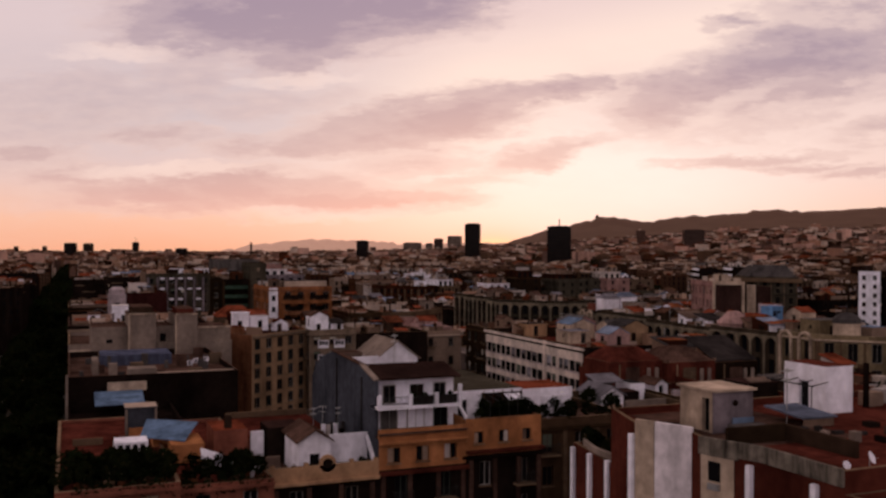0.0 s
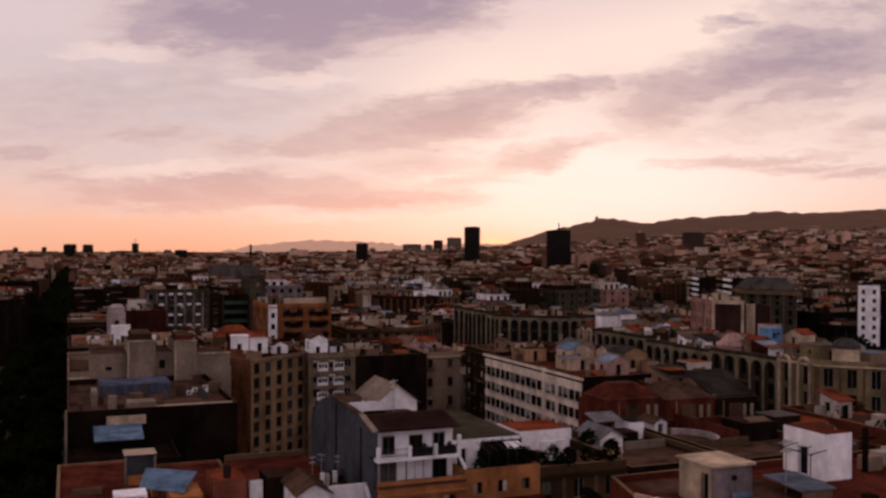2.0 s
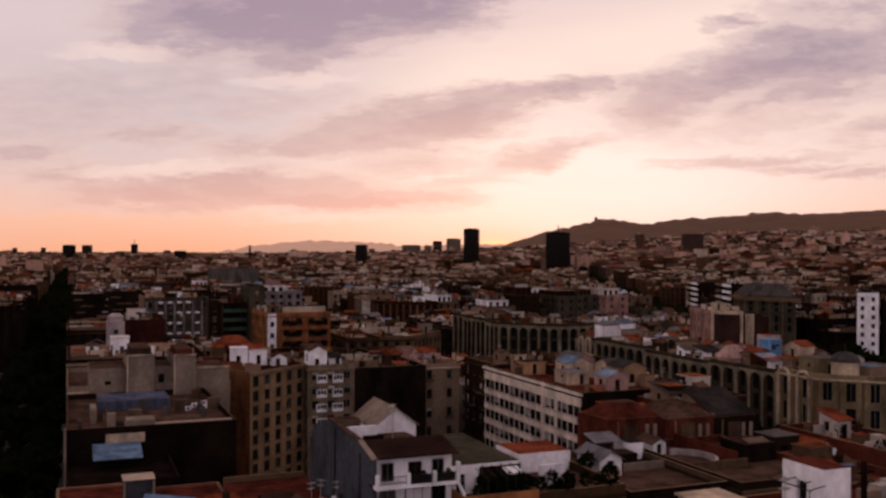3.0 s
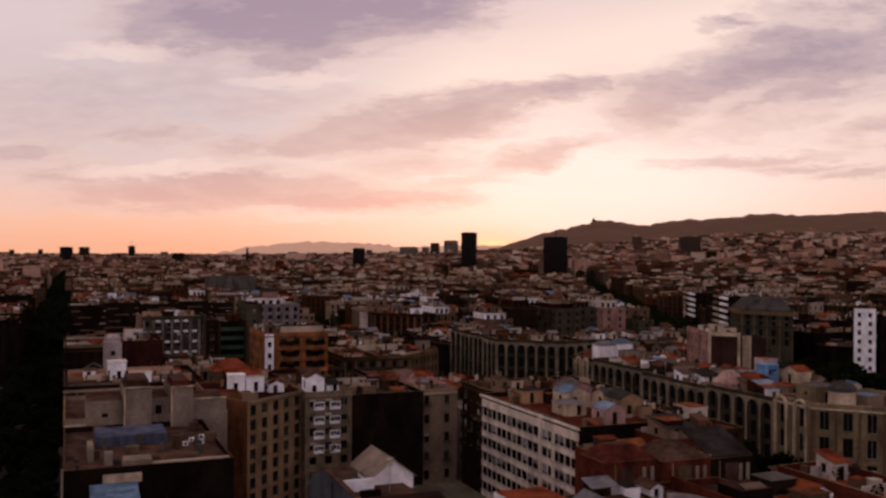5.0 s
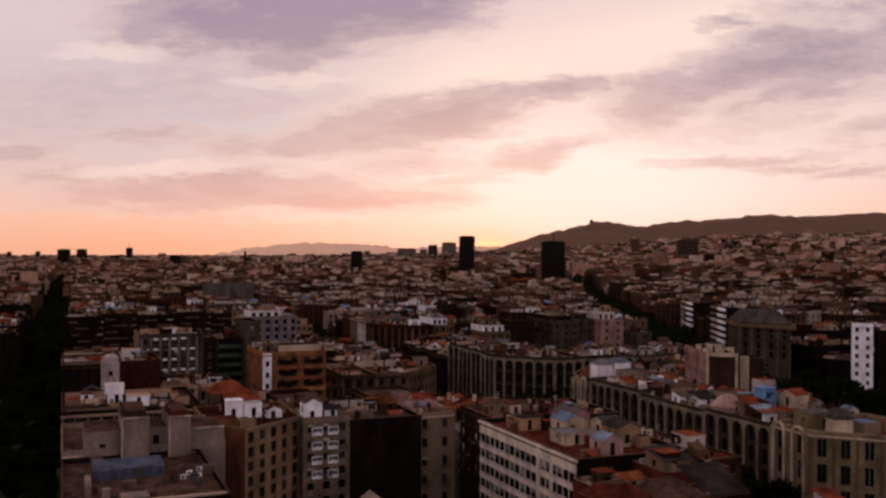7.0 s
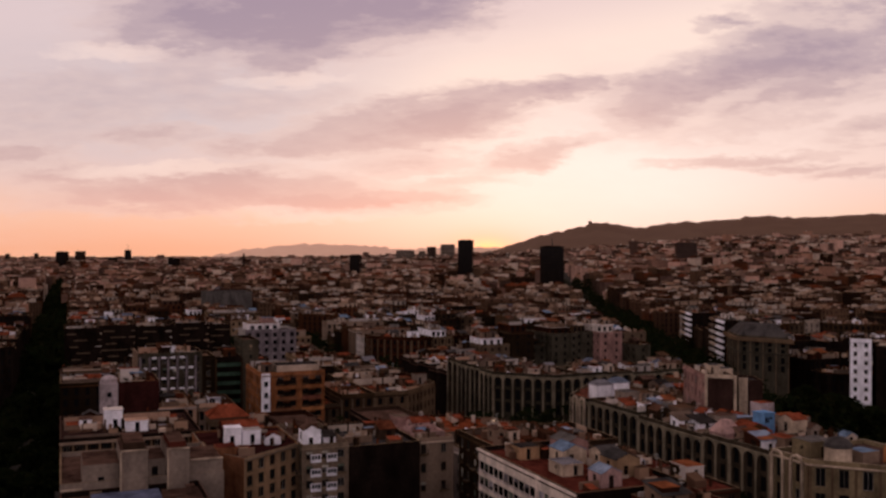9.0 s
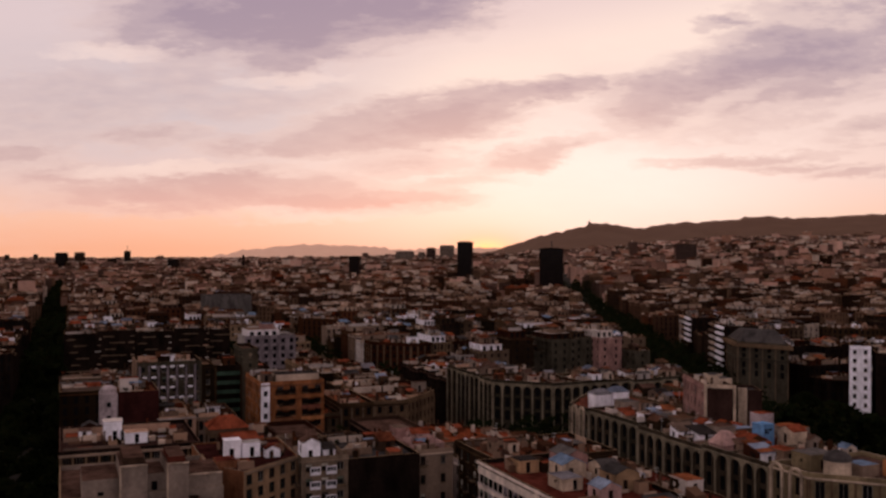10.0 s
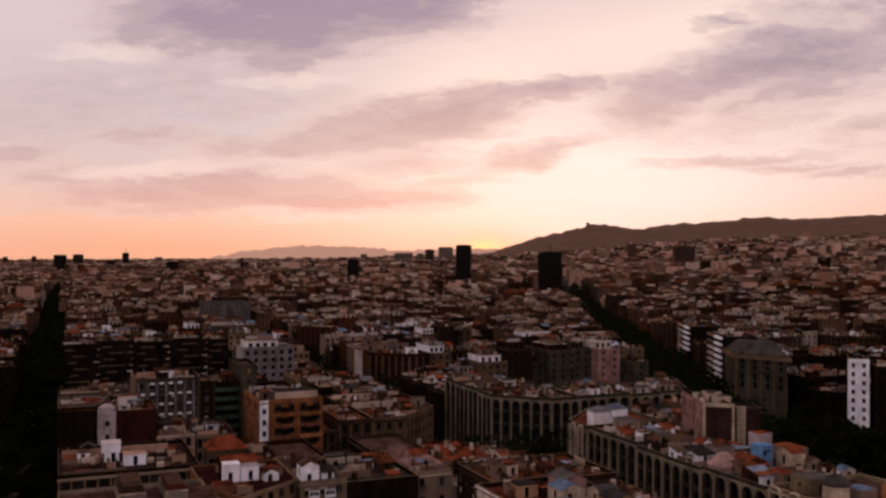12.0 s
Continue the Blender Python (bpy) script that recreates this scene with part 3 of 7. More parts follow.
def stair_cabin(ob, x, y, a, b, z, h, rng, wall, roof=None, door=True, label=""):
    """The hut over a staircase on a roof, with an overhanging slab and a door in its front."""
    s = Shape()
    if door:
        facade(s, (x, y), (x + a, y), z, z + h, wall, ([z + 0.04], [a * rng.uniform(0.35, 0.65)]), 0.9, min(2.0, h - 0.25))
    else:
        s.face([(x, y, z), (x + a, y, z), (x + a, y, z + h), (x, y, z + h)], wall)
    facade(s, (x, y + b), (x, y), z, z + h, wall, ([z + h * 0.45], [b * 0.5]), 0.7, 0.7)
    s.face([(x + a, y, z), (x + a, y + b, z), (x + a, y + b, z + h), (x + a, y, z + h)], wall)
    s.face([(x + a, y + b, z), (x, y + b, z), (x, y + b, z + h), (x + a, y + b, z + h)], wall)
    s.box(x - 0.15, x + a + 0.15, y - 0.15, y + b + 0.15, z + h, z + h + 0.16, wall, roof or rng.choice((ROOFTILE, ROOFTILE, GREYROOF, LIGHTPAINT)))
    return part("stair_cabin", s, ob, label)


def roof_shed(ob, x, y, a, b, z, h, rng, wall, roof, ridge_along_x=False, single=False):
    """A small roof hut under a gable or a single slope that overhangs."""
    s = Shape()
    rise = min(1.1, (b if ridge_along_x else a) * 0.28)
    if single:
        c = ((x, y, z + h), (x + a, y, z + h), (x + a, y + b, z + h + rise), (x, y + b, z + h + rise))
        s.face([(x, y, z), (x + a, y, z), c[1], c[0]], wall)
        s.face([(x + a, y, z), (x + a, y + b, z), c[2], c[1]], wall)
        s.face([(x + a, y + b, z), (x, y + b, z), c[3], c[2]], wall)
        s.face([(x, y + b, z), (x, y, z), c[0], c[3]], wall)
        k = rise / b
        planes = [[(x - 0.2, y - 0.25, z + h - 0.25 * k), (x + a + 0.2, y - 0.25, z + h - 0.25 * k), (x + a + 0.2, y + b + 0.2, z + h + rise + 0.2 * k), (x - 0.2, y + b + 0.2, z + h + rise + 0.2 * k)]]
    else:
        q = [(x, y), (x + a, y), (x + a, y + b), (x, y + b)]
        if ridge_along_x:
            q = q[1:] + q[:1]
        (ax, ay), (bx, by), (cx, cy), (dx, dy) = q
        m0, m1 = ((ax + bx) / 2, (ay + by) / 2, z + h + rise), ((cx + dx) / 2, (cy + dy) / 2, z + h + rise)
        s.face([(ax, ay, z), (bx, by, z), (bx, by, z + h), m0, (ax, ay, z + h)], wall)
        s.face([(cx, cy, z), (dx, dy, z), (dx, dy, z + h), m1, (cx, cy, z + h)], wall)
        s.face([(bx, by, z), (cx, cy, z), (cx, cy, z + h), (bx, by, z + h)], wall)
        s.face([(dx, dy, z), (ax, ay, z), (ax, ay, z + h), (dx, dy, z + h)], wall)
        planes = [[(bx, by, z + h), (cx, cy, z + h), m1, m0], [(dx, dy, z + h), (ax, ay, z + h), m0, m1]]
    for plane in planes:
        s.fresh()
        mid = Vector((sum(p[0] for p in plane) / 4, sum(p[1] for p in plane) / 4, 0))
        out = [(p[0] + (p[0] - mid.x) * 0.07, p[1] + (p[1] - mid.y) * 0.07, p[2] + 0.01) for p in plane]
        hi = [(p[0], p[1], p[2] + 0.12) for p in out]
        s.face(hi, roof)
        s.face(out[::-1], roof)
        for k in range(4):
            j = (k + 1) % 4
            s.face([out[k], out[j], hi[j], hi[k]], roof)
    # door and a small window, proud of the wall by a hand's width less
    s.fresh()
    d = x + a * rng.uniform(0.25, 0.5)
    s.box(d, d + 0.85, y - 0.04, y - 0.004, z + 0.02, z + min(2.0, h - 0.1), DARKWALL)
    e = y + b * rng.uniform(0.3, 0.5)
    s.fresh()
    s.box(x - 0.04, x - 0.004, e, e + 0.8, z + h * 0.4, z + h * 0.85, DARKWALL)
    return part("roof_shed", s, ob)


def litter(s, poly, x0, x1, y0, y1, z, rng, count, pale, dark):
    """Low walls, skylights, sheets, planters, vents and coping bits strewn over a roof terrace."""
    for k in range(count):
        pick = rng.random()
        if pick < 0.22:
            a, b, c = rng.uniform(1.5, 5.0), 0.18, rng.uniform(0.5, 1.5)
            if rng.random() < 0.5:
                a, b = b, a
            mats = (pale, pale)
        elif pick < 0.42:
            a, b, c, mats = rng.uniform(0.5, 1.4), rng.uniform(0.5, 1.4), rng.uniform(0.5, 1.8), (pale, rng.choice((pale, dark)))
        elif pick < 0.58:
            # DARKWALL tops are dark patches for the shade down light wells
            a, b, c, mats = rng.uniform(1.5, 4.0), rng.uniform(1.5, 4.5), rng.uniform(0.05, 0.3), (dark, rng.choice((dark, dark, TERRA, DARKWALL)))
        elif pick < 0.72:
            a, b, c, mats = rng.uniform(1.2, 3.4), rng.uniform(1.2, 3.0), rng.uniform(1.0, 2.1), (rng.choice((pale, dark)), rng.choice((dark, dark, TERRA, TERRA, BLUEROOF)))
        elif pick < 0.86:
            a, b, c, mats = rng.uniform(0.25, 0.5), rng.uniform(0.25, 0.5), rng.uniform(1.0, 2.6), (dark, dark)
        else:
            a, b, c, mats = rng.uniform(0.8, 2.2), rng.uniform(0.5, 1.0), rng.uniform(0.5, 1.3), (LEAF, LEAF)
        x, y = rng.uniform(x0, max(x0 + 0.01, x1 - a)), rng.uniform(y0, max(y0 + 0.01, y1 - b))
        if not within(poly, ((x, y), (x + a, y), (x + a, y + b), (x, y + b)), 0.3):
            continue
        s.fresh()
        if mats[0] is LEAF:
            # a planted trough: ragged foliage
            for j in range(14):
                p = Vector((x + rng.uniform(0, a), y + rng.uniform(0, b), z + rng.uniform(0.1, c)))
                q, w = Vector((rng.gauss(0, 1), rng.gauss(0, 1), rng.gauss(0, 1))).normalized() * 0.4, Vector((rng.gauss(0, 1), rng.gauss(0, 1), rng.gauss(0, 1))).normalized() * 0.3
                s.face([tuple(p - q), tuple(p - w), tuple(p + q), tuple(p + w)], LEAF)
        elif pick >= 0.58 and pick < 0.72 and rng.random() < 0.6:
            r = c * rng.uniform(0.6, 0.8)
            s.face([(x, y, z), (x + a, y, z), (x + a, y, z + r), (x, y, z + r)], mats[0])
            s.face([(x + a, y, z), (x + a, y + b, z), (x + a, y + b, z + c), (x + a, y, z + r)], mats[0])
            s.face([(x, y + b, z), (x, y, z), (x, y, z + r), (x, y + b, z + c)], mats[0])
            s.face([(x + a, y + b, z), (x, y + b, z), (x, y + b, z + c), (x + a, y + b, z + c)], mats[0])
            s.face([(x, y, z + r), (x + a, y, z + r), (x + a, y + b, z + c), (x, y + b, z + c)], mats[1])
        else:
            s.box(x, x + a, y, y + b, z - 0.02, z + c + 0.003 * k, mats[0], mats[1], bottom=False)


def chimney_mesh():
    s = Shape()
    s.box(-0.45, 0.45, -0.3, 0.3, 0, 1.9, STUCCO)
    s.box(-0.55, 0.55, -0.4, 0.4, 1.9, 2.02, STUCCO)
    for x in (-0.25, 0.2):
        s.tube((x, 0, 2.02), (x, 0, 2.5), 0.12, ROOFTILE, 8)
    return s.mesh("chimney")


CHIMNEY = chimney_mesh()


def chimney(ob, x, y, z, rng):
    child("chimney", CHIMNEY, ob, (x, y, z), rng.choice((0, math.pi / 2)))


# ---- ground and hills ----
def smooth(a, b, x):
    t = min(1.0, max(0.0, (x - a) / (b - a)))
    return t * t * (3 - 2 * t)


def ground_height(x, y):
    """Flat town that climbs towards the hills inland, far off."""
    d = math.hypot(x, y)
    if d < 650 or y < -200:
        return 0.0
    heading = math.degrees(math.atan2(x, y))
    side = smooth(9, 42, heading) * smooth(-10, 300, y)
    return side * (smooth(650, 2400, d) * 42 + max(0.0, d - 1700) * 0.03 * smooth(20, 44, heading))


def build_ground():
    n, span = 96, 4700
    xs = [span * math.copysign(abs(k / n) ** 1.5, k) for k in range(-n, n + 1)]
    verts = [(x, y, ground_height(x, y)) for y in xs for x in xs]
    w = 2 * n + 1
    faces = [(j * w + i, j * w + i + 1, (j + 1) * w + i + 1, (j + 1) * w + i) for j in range(2 * n) for i in range(2 * n)]
    me = bpy.data.meshes.new("ground")
    me.from_pydata(verts, [], faces)
    me.materials.append(ASPHALT)
    tagged(new("ground", me), "dark asphalt and earth ground under the whole town", "ground", kind="structure")


build_ground()


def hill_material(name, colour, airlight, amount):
    """A far range seen through miles of evening air: woods and clearings, the haze put in as one even glow."""
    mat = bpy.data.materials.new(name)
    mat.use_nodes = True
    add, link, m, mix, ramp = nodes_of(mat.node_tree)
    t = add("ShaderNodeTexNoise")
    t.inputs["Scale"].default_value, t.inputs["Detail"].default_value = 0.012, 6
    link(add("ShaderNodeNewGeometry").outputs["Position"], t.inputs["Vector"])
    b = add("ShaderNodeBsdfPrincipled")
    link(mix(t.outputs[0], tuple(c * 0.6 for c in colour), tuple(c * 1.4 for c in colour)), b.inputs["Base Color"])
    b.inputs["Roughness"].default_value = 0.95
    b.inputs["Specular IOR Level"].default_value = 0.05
    # airlight haze over the hills, put in as emission
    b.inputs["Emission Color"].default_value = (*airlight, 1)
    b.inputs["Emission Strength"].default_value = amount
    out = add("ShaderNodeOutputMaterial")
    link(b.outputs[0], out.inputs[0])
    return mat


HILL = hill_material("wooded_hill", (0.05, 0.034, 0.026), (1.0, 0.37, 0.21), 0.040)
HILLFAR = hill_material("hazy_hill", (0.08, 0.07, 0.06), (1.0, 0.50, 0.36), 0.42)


HILL_ROUGH = 9.0


def ridge(name, dist, table, mat, label, spread):
    """A range of hills: the skyline over headings, with spurs that run down towards the town."""
    heads = np.linspace(table[0][0], table[-1][0], 260)
    tops = np.interp(heads, [a for a, b in table], [b for a, b in table])
    rows, verts = 14, []
    for j in range(rows + 1):
        k = j / rows
        for a, h in zip(heads, tops):
            wob = noise.noise(Vector((a * 0.9, k * 2.0, dist * 0.01)))
            fine = noise.noise(Vector((a * 2.2, k * 6.0, 3.0))) + 0.6 * noise.noise(Vector((a * 7.0, k * 12.0, 8.0)))
            d = dist + spread * (k - 1) + wob * spread * 0.2 * (1 - k)
            z = h * (k ** 1.3) * (1 + 0.25 * wob * (1 - k)) + (fine * HILL_ROUGH + 5.0 * abs(noise.noise(Vector((a * 4.5, 5.0, 1.0)))) * k) * (0.3 + k * 0.7) - 4 * (1 - k)
            verts.append((d * math.sin(radians(a)), d * math.cos(radians(a)), z))
    w = len(heads)
    faces = [(j * w + i, j * w + i + 1, (j + 1) * w + i + 1, (j + 1) * w + i) for j in range(rows) for i in range(w - 1)]
    back = len(verts)
    for a in heads:
        verts.append(((dist + 60) * math.sin(radians(a)), (dist + 60) * math.cos(radians(a)), -5))
    faces += [(rows * w + i, rows * w + i + 1, back + i + 1, back + i) for i in range(w - 1)]
    me = bpy.data.meshes.new(name)
    me.from_pydata(verts, [], faces)
    me.materials.append(mat)
    for p in me.polygons:
        p.use_smooth = True
    return tagged(new(name, me), label, "hills", kind="structure")


def skyline(pairs, dist):
    """Heights over headings from skyline angles: pairs of (across, up) in tangents from the view's middle."""
    return [(VIEW + math.degrees(math.atan(u)), 41.5 + v * dist / math.cos(math.atan(u)) ** 0) for u, v in pairs]


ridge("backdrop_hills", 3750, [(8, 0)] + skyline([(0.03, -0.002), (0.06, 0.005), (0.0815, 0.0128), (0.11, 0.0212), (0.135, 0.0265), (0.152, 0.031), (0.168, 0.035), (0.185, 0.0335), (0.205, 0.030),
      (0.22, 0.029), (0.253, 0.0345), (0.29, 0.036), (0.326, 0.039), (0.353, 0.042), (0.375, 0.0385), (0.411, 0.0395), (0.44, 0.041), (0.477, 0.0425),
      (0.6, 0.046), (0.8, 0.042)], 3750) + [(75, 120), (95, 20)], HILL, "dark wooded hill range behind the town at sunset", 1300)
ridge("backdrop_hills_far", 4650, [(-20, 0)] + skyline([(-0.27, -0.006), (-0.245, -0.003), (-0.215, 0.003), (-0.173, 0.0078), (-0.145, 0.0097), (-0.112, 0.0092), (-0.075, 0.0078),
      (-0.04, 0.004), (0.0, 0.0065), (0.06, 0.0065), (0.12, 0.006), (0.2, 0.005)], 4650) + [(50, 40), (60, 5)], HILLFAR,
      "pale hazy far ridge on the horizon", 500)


# ---- the town ----
def row_of_houses(make, a, b, rng):
    """Cuts the stretch from a to b into plots of town-house width."""
    n = max(1, round((b - a) / rng.uniform(9, 13)))
    cuts = [a] + [a + (b - a) * (k + rng.uniform(-0.18, 0.18)) / n for k in range(1, n)] + [b]
    for p, q in zip(cuts, cuts[1:]):
        make(p, q)


# the diagonal avenue that cuts through the grid: a point on its axis, its heading, half its width
AXIS, AVENUE, HALF = (229.0, 290.0), radians(27.0), 15.5


def off_axis(x, y):
    """Metres to the right of the avenue's axis."""
    return (x - AXIS[0]) * math.cos(AVENUE) - (y - AXIS[1]) * math.sin(AVENUE)


def cut(poly, side, d):
    """The part of a convex polygon that lies further than d from the avenue's axis on one side (+1 right, -1 left)."""
    out, n = [], len(poly)
    for k in range(n):
        p, q = poly[k], poly[(k + 1) % n]
        a, b = off_axis(*p) * side - d, off_axis(*q) * side - d
        if a >= 0:
            out.append(p)
        if a * b < 0:
            f = a / (a - b)
            out.append((p[0] + (q[0] - p[0]) * f, p[1] + (q[1] - p[1]) * f))
    return out


def area(poly):
    return sum(a[0] * b[1] - b[0] * a[1] for a, b in zip(poly, poly[1:] + poly[:1])) / 2


def lots(poly):
    """A plot, or what the avenue leaves of it."""
    poly = list(poly)
    if min(p[1] for p in poly) < 232 or min(abs(off_axis(*p)) for p in poly) > HALF + 40:
        return [poly]
    return [piece for piece in (cut(poly, -1, HALF), cut(poly, 1, HALF)) if len(piece) > 2 and area(piece) > 70]


TOWN = Shape()  # blocks too far off to pick their houses apart


def block(x0, x1, y0, y1, rng, skip=None, height=24.0, even=False, dark=False, low=0.0, dim=None):
    """A chamfered block: houses round its edge, low workshops in the yard."""
    C, K = 14.0, 24.0

    def put(plot):
        for one in lots(plot):
            house(one)

    def house(poly):
        cx, cy = sum(p[0] for p in poly) / len(poly), sum(p[1] for p in poly) / len(poly)
        d = math.hypot(cx, cy)
        top = height + (0 if even else rng.choice((-5, -3, -1.5, -0.5, 0, 0, 0.5, 0.5, 1, 1.5, 3))) + rng.uniform(-0.5, 0.5)
        seen = in_view(cx, cy)
        far = d > 600 or not seen
        wall = rng.choice((STUCCO, STUCCO, STUCCO, STONE, LIGHTPAINT, PARTY))
        roof = rng.choice((ROOFTILE, ROOFTILE, ROOFTILE, GREYROOF, LIGHTPAINT))
        look_of = dict(floors=rng.uniform(3.0, 3.5), gap=rng.uniform(2.3, 3.0), w=rng.uniform(1.05, 1.4), h=rng.uniform(1.9, 2.4), strips=rng.choice((None, STONE, STUCCO, TAN)) if seen and d < 450 else None,
                       cabins=rng.choice((2, 3, 4, 5)) if seen else 1, parapet=rng.choice((0.5, 0.9, 1.1)), attic=rng.choice((0, 0, 3.0, 4.0)))
        if (d > 160 and not seen) or (skip and skip(cx, cy)):
            return
        g = ground_height(cx, cy)
        if even and min(p[0] for p in poly) < x0 + 0.1 or even and min(p[1] for p in poly) < y0 + 0.1:
            wall, roof = DARKSTONE, rng.choice((LIGHTPAINT, PINKWASH, ROOFTILE, LIGHTPAINT))
            look_of.update(strips=PALESTONE, arches=True, attic=0, parapet=0.9, w=1.65, h=3.0, gap=2.75, floors=4.0, coping=PALESTONE)
        if even and y0 > 240 and cy > 300 and cx < 156:
            wall, roof, top = DARKWALL, BROWNROOF, top - 4.5
            look_of.update(strips=None, arches=False, coping=BROWNROOF, w=1.1, h=1.6, floors=3.2)
        if (x0, y0) == (127, 251) and cy > 318 and cx > 165:
            wall = rng.choice((TAN, STUCCO, PARTY, OLIVE, PINKWASH, SANDY))
            look_of.update(strips=None, w=1.1, h=1.5, gap=rng.uniform(2.6, 3.6), floors=3.1)
            top += rng.uniform(-2, 6)
        if cy < low:
            top = min(top - 1.5, 22.3)
            look_of.update(attic=0, cabins=1)
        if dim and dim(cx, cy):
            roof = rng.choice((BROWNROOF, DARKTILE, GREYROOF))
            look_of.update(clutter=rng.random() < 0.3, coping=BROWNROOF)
        # left of the avenue the street's shade is put into the wall colour
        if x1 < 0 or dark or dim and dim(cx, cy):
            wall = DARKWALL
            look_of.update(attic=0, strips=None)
        if far:
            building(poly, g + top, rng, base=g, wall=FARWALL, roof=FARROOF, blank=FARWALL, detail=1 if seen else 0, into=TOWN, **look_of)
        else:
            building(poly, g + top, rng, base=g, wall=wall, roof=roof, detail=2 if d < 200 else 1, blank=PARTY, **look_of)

    def depth():
        return rng.uniform(17, 28)

    put(((x0 + C, y0), (x0 + K, y0), (x0 + K, y0 + K), (x0, y0 + K), (x0, y0 + C)))
    put(((x1 - K, y0), (x1 - C, y0), (x1, y0 + C), (x1, y0 + K), (x1 - K, y0 + K)))
    put(((x0, y1 - K), (x0 + K, y1 - K), (x0 + K, y1), (x0 + C, y1), (x0, y1 - C)))
    put(((x1 - K, y1 - K), (x1, y1 - K), (x1, y1 - C), (x1 - C, y1), (x1 - K, y1)))
    row_of_houses(lambda p, q: put(rect(p, q, y0, y0 + depth())), x0 + K, x1 - K, rng)
    row_of_houses(lambda p, q: put(rect(p, q, y1 - depth(), y1)), x0 + K, x1 - K, rng)
    row_of_houses(lambda p, q: put(rect(x0, x0 + depth(), p, q)), y0 + K, y1 - K, rng)
    row_of_houses(lambda p, q: put(rect(x1 - depth(), x1, p, q)), y0 + K, y1 - K, rng)
    cx, cy = (x0 + x1) / 2, (y0 + y1) / 2
    if in_view(cx, cy) and not (skip and skip(cx, cy)):
        g = ground_height(cx, cy)
        for k in range(5):
            a, b = rng.uniform(x0 + 29, x1 - 44), rng.uniform(y0 + 29, y1 - 44)
            TOWN.fresh()
            TOWN.box(a, a + rng.uniform(8, 15), b, b + rng.uniform(8, 15), g, g + rng.uniform(4, 9) + k * 0.1, FARWALL, FARROOF, bottom=False)


COLS = [(-133, -20), (0, 107), (127, 247)] + [(267 + 133.3 * k, 380 + 133.3 * k) for k in range(6)]
ROWS = [(-16, 97), (117, 231)] + [(251 + 133.3 * k, 364 + 133.3 * k) for k in range(6)]
SKEW = 0.0078  # the far part of the grid drifts to the right of the near one
for i, column in enumerate(COLS):
    for j, (by0, by1) in enumerate(ROWS):
        bx0, bx1 = column
        if j > 2:
            bx0, bx1 = bx0 + SKEW * by0, bx1 + SKEW * by0
        bx, by = (bx0 + bx1) / 2, (by0 + by1) / 2
        if math.hypot(bx, by) > 930 or not (in_view(bx, by, 9) or math.hypot(bx, by) < 150):
            continue
        rng = random.Random(100 * i + j + 7)
        if (i, j) == (1, 0):
            block(bx0, bx1, by0, by1, rng, skip=lambda x, y: y > 12 and x > 20 or y > 45, height=22)
        elif (i, j) == (1, 1):
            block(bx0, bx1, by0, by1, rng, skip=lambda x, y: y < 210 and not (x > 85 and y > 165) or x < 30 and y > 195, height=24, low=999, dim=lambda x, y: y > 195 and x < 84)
        elif (i, j) == (2, 1):
            block(bx0, bx1, by0, by1, rng, skip=lambda x, y: 149 < x < 172 and 172 < y < 208 or x > 172 or x < 152 and (y < 141 or y > 207), height=24.6, even=True)
        elif (i, j) == (1, 2):
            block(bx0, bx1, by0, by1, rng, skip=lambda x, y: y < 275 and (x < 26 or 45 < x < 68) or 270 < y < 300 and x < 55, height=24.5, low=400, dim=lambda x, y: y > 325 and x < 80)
        elif (i, j) == (2, 2):
            block(bx0, bx1, by0, by1, rng, skip=lambda x, y: off_axis(x, y) > 0, height=24.6, even=True)
        elif (i, j) == (3, 2):
            block(bx0, bx1, by0, by1, rng, skip=lambda x, y: off_axis(x, y) < 44 and y < 425, height=21, dark=True)
        elif (i, j) == (0, 5):
            block(bx0, bx1, by0, by1, rng, skip=lambda x, y: x > -75, height=22)
        elif (i, j) == (1, 5):
            block(bx0, bx1, by0, by1, rng, skip=lambda x, y: x > 80 and y < 705, height=24)
        elif (i, j) == (1, 3):
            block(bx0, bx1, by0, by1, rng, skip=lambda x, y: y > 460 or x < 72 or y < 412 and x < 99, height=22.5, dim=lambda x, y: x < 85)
        else:
            block(bx0, bx1, by0, by1, rng, height=24)


for bx0, bx1 in COLS[:4]:
    for by0, by1 in ROWS[:4]:
        s, e, C = Shape(), 4.0, 14.0
        a0, a1, b0, b1 = bx0 - e, bx1 + e, by0 - e, by1 + e
        s.prism(((a0 + C, b0), (a1 - C, b0), (a1, b0 + C), (a1, b1 - C), (a1 - C, b1), (a0 + C, b1), (a0, b1 - C), (a0, b0 + C)), -0.1, 0.16, PAVING, bottom=False)
        tagged(new("pavement", s.mesh("pavement")), "grey slab pavement raised on a stone kerb", "pavement", kind="structure")
tagged(new("town_houses", TOWN.mesh("town_houses")), "crowded brown and cream town houses with cluttered flat roofs", "houses", kind="stuff")


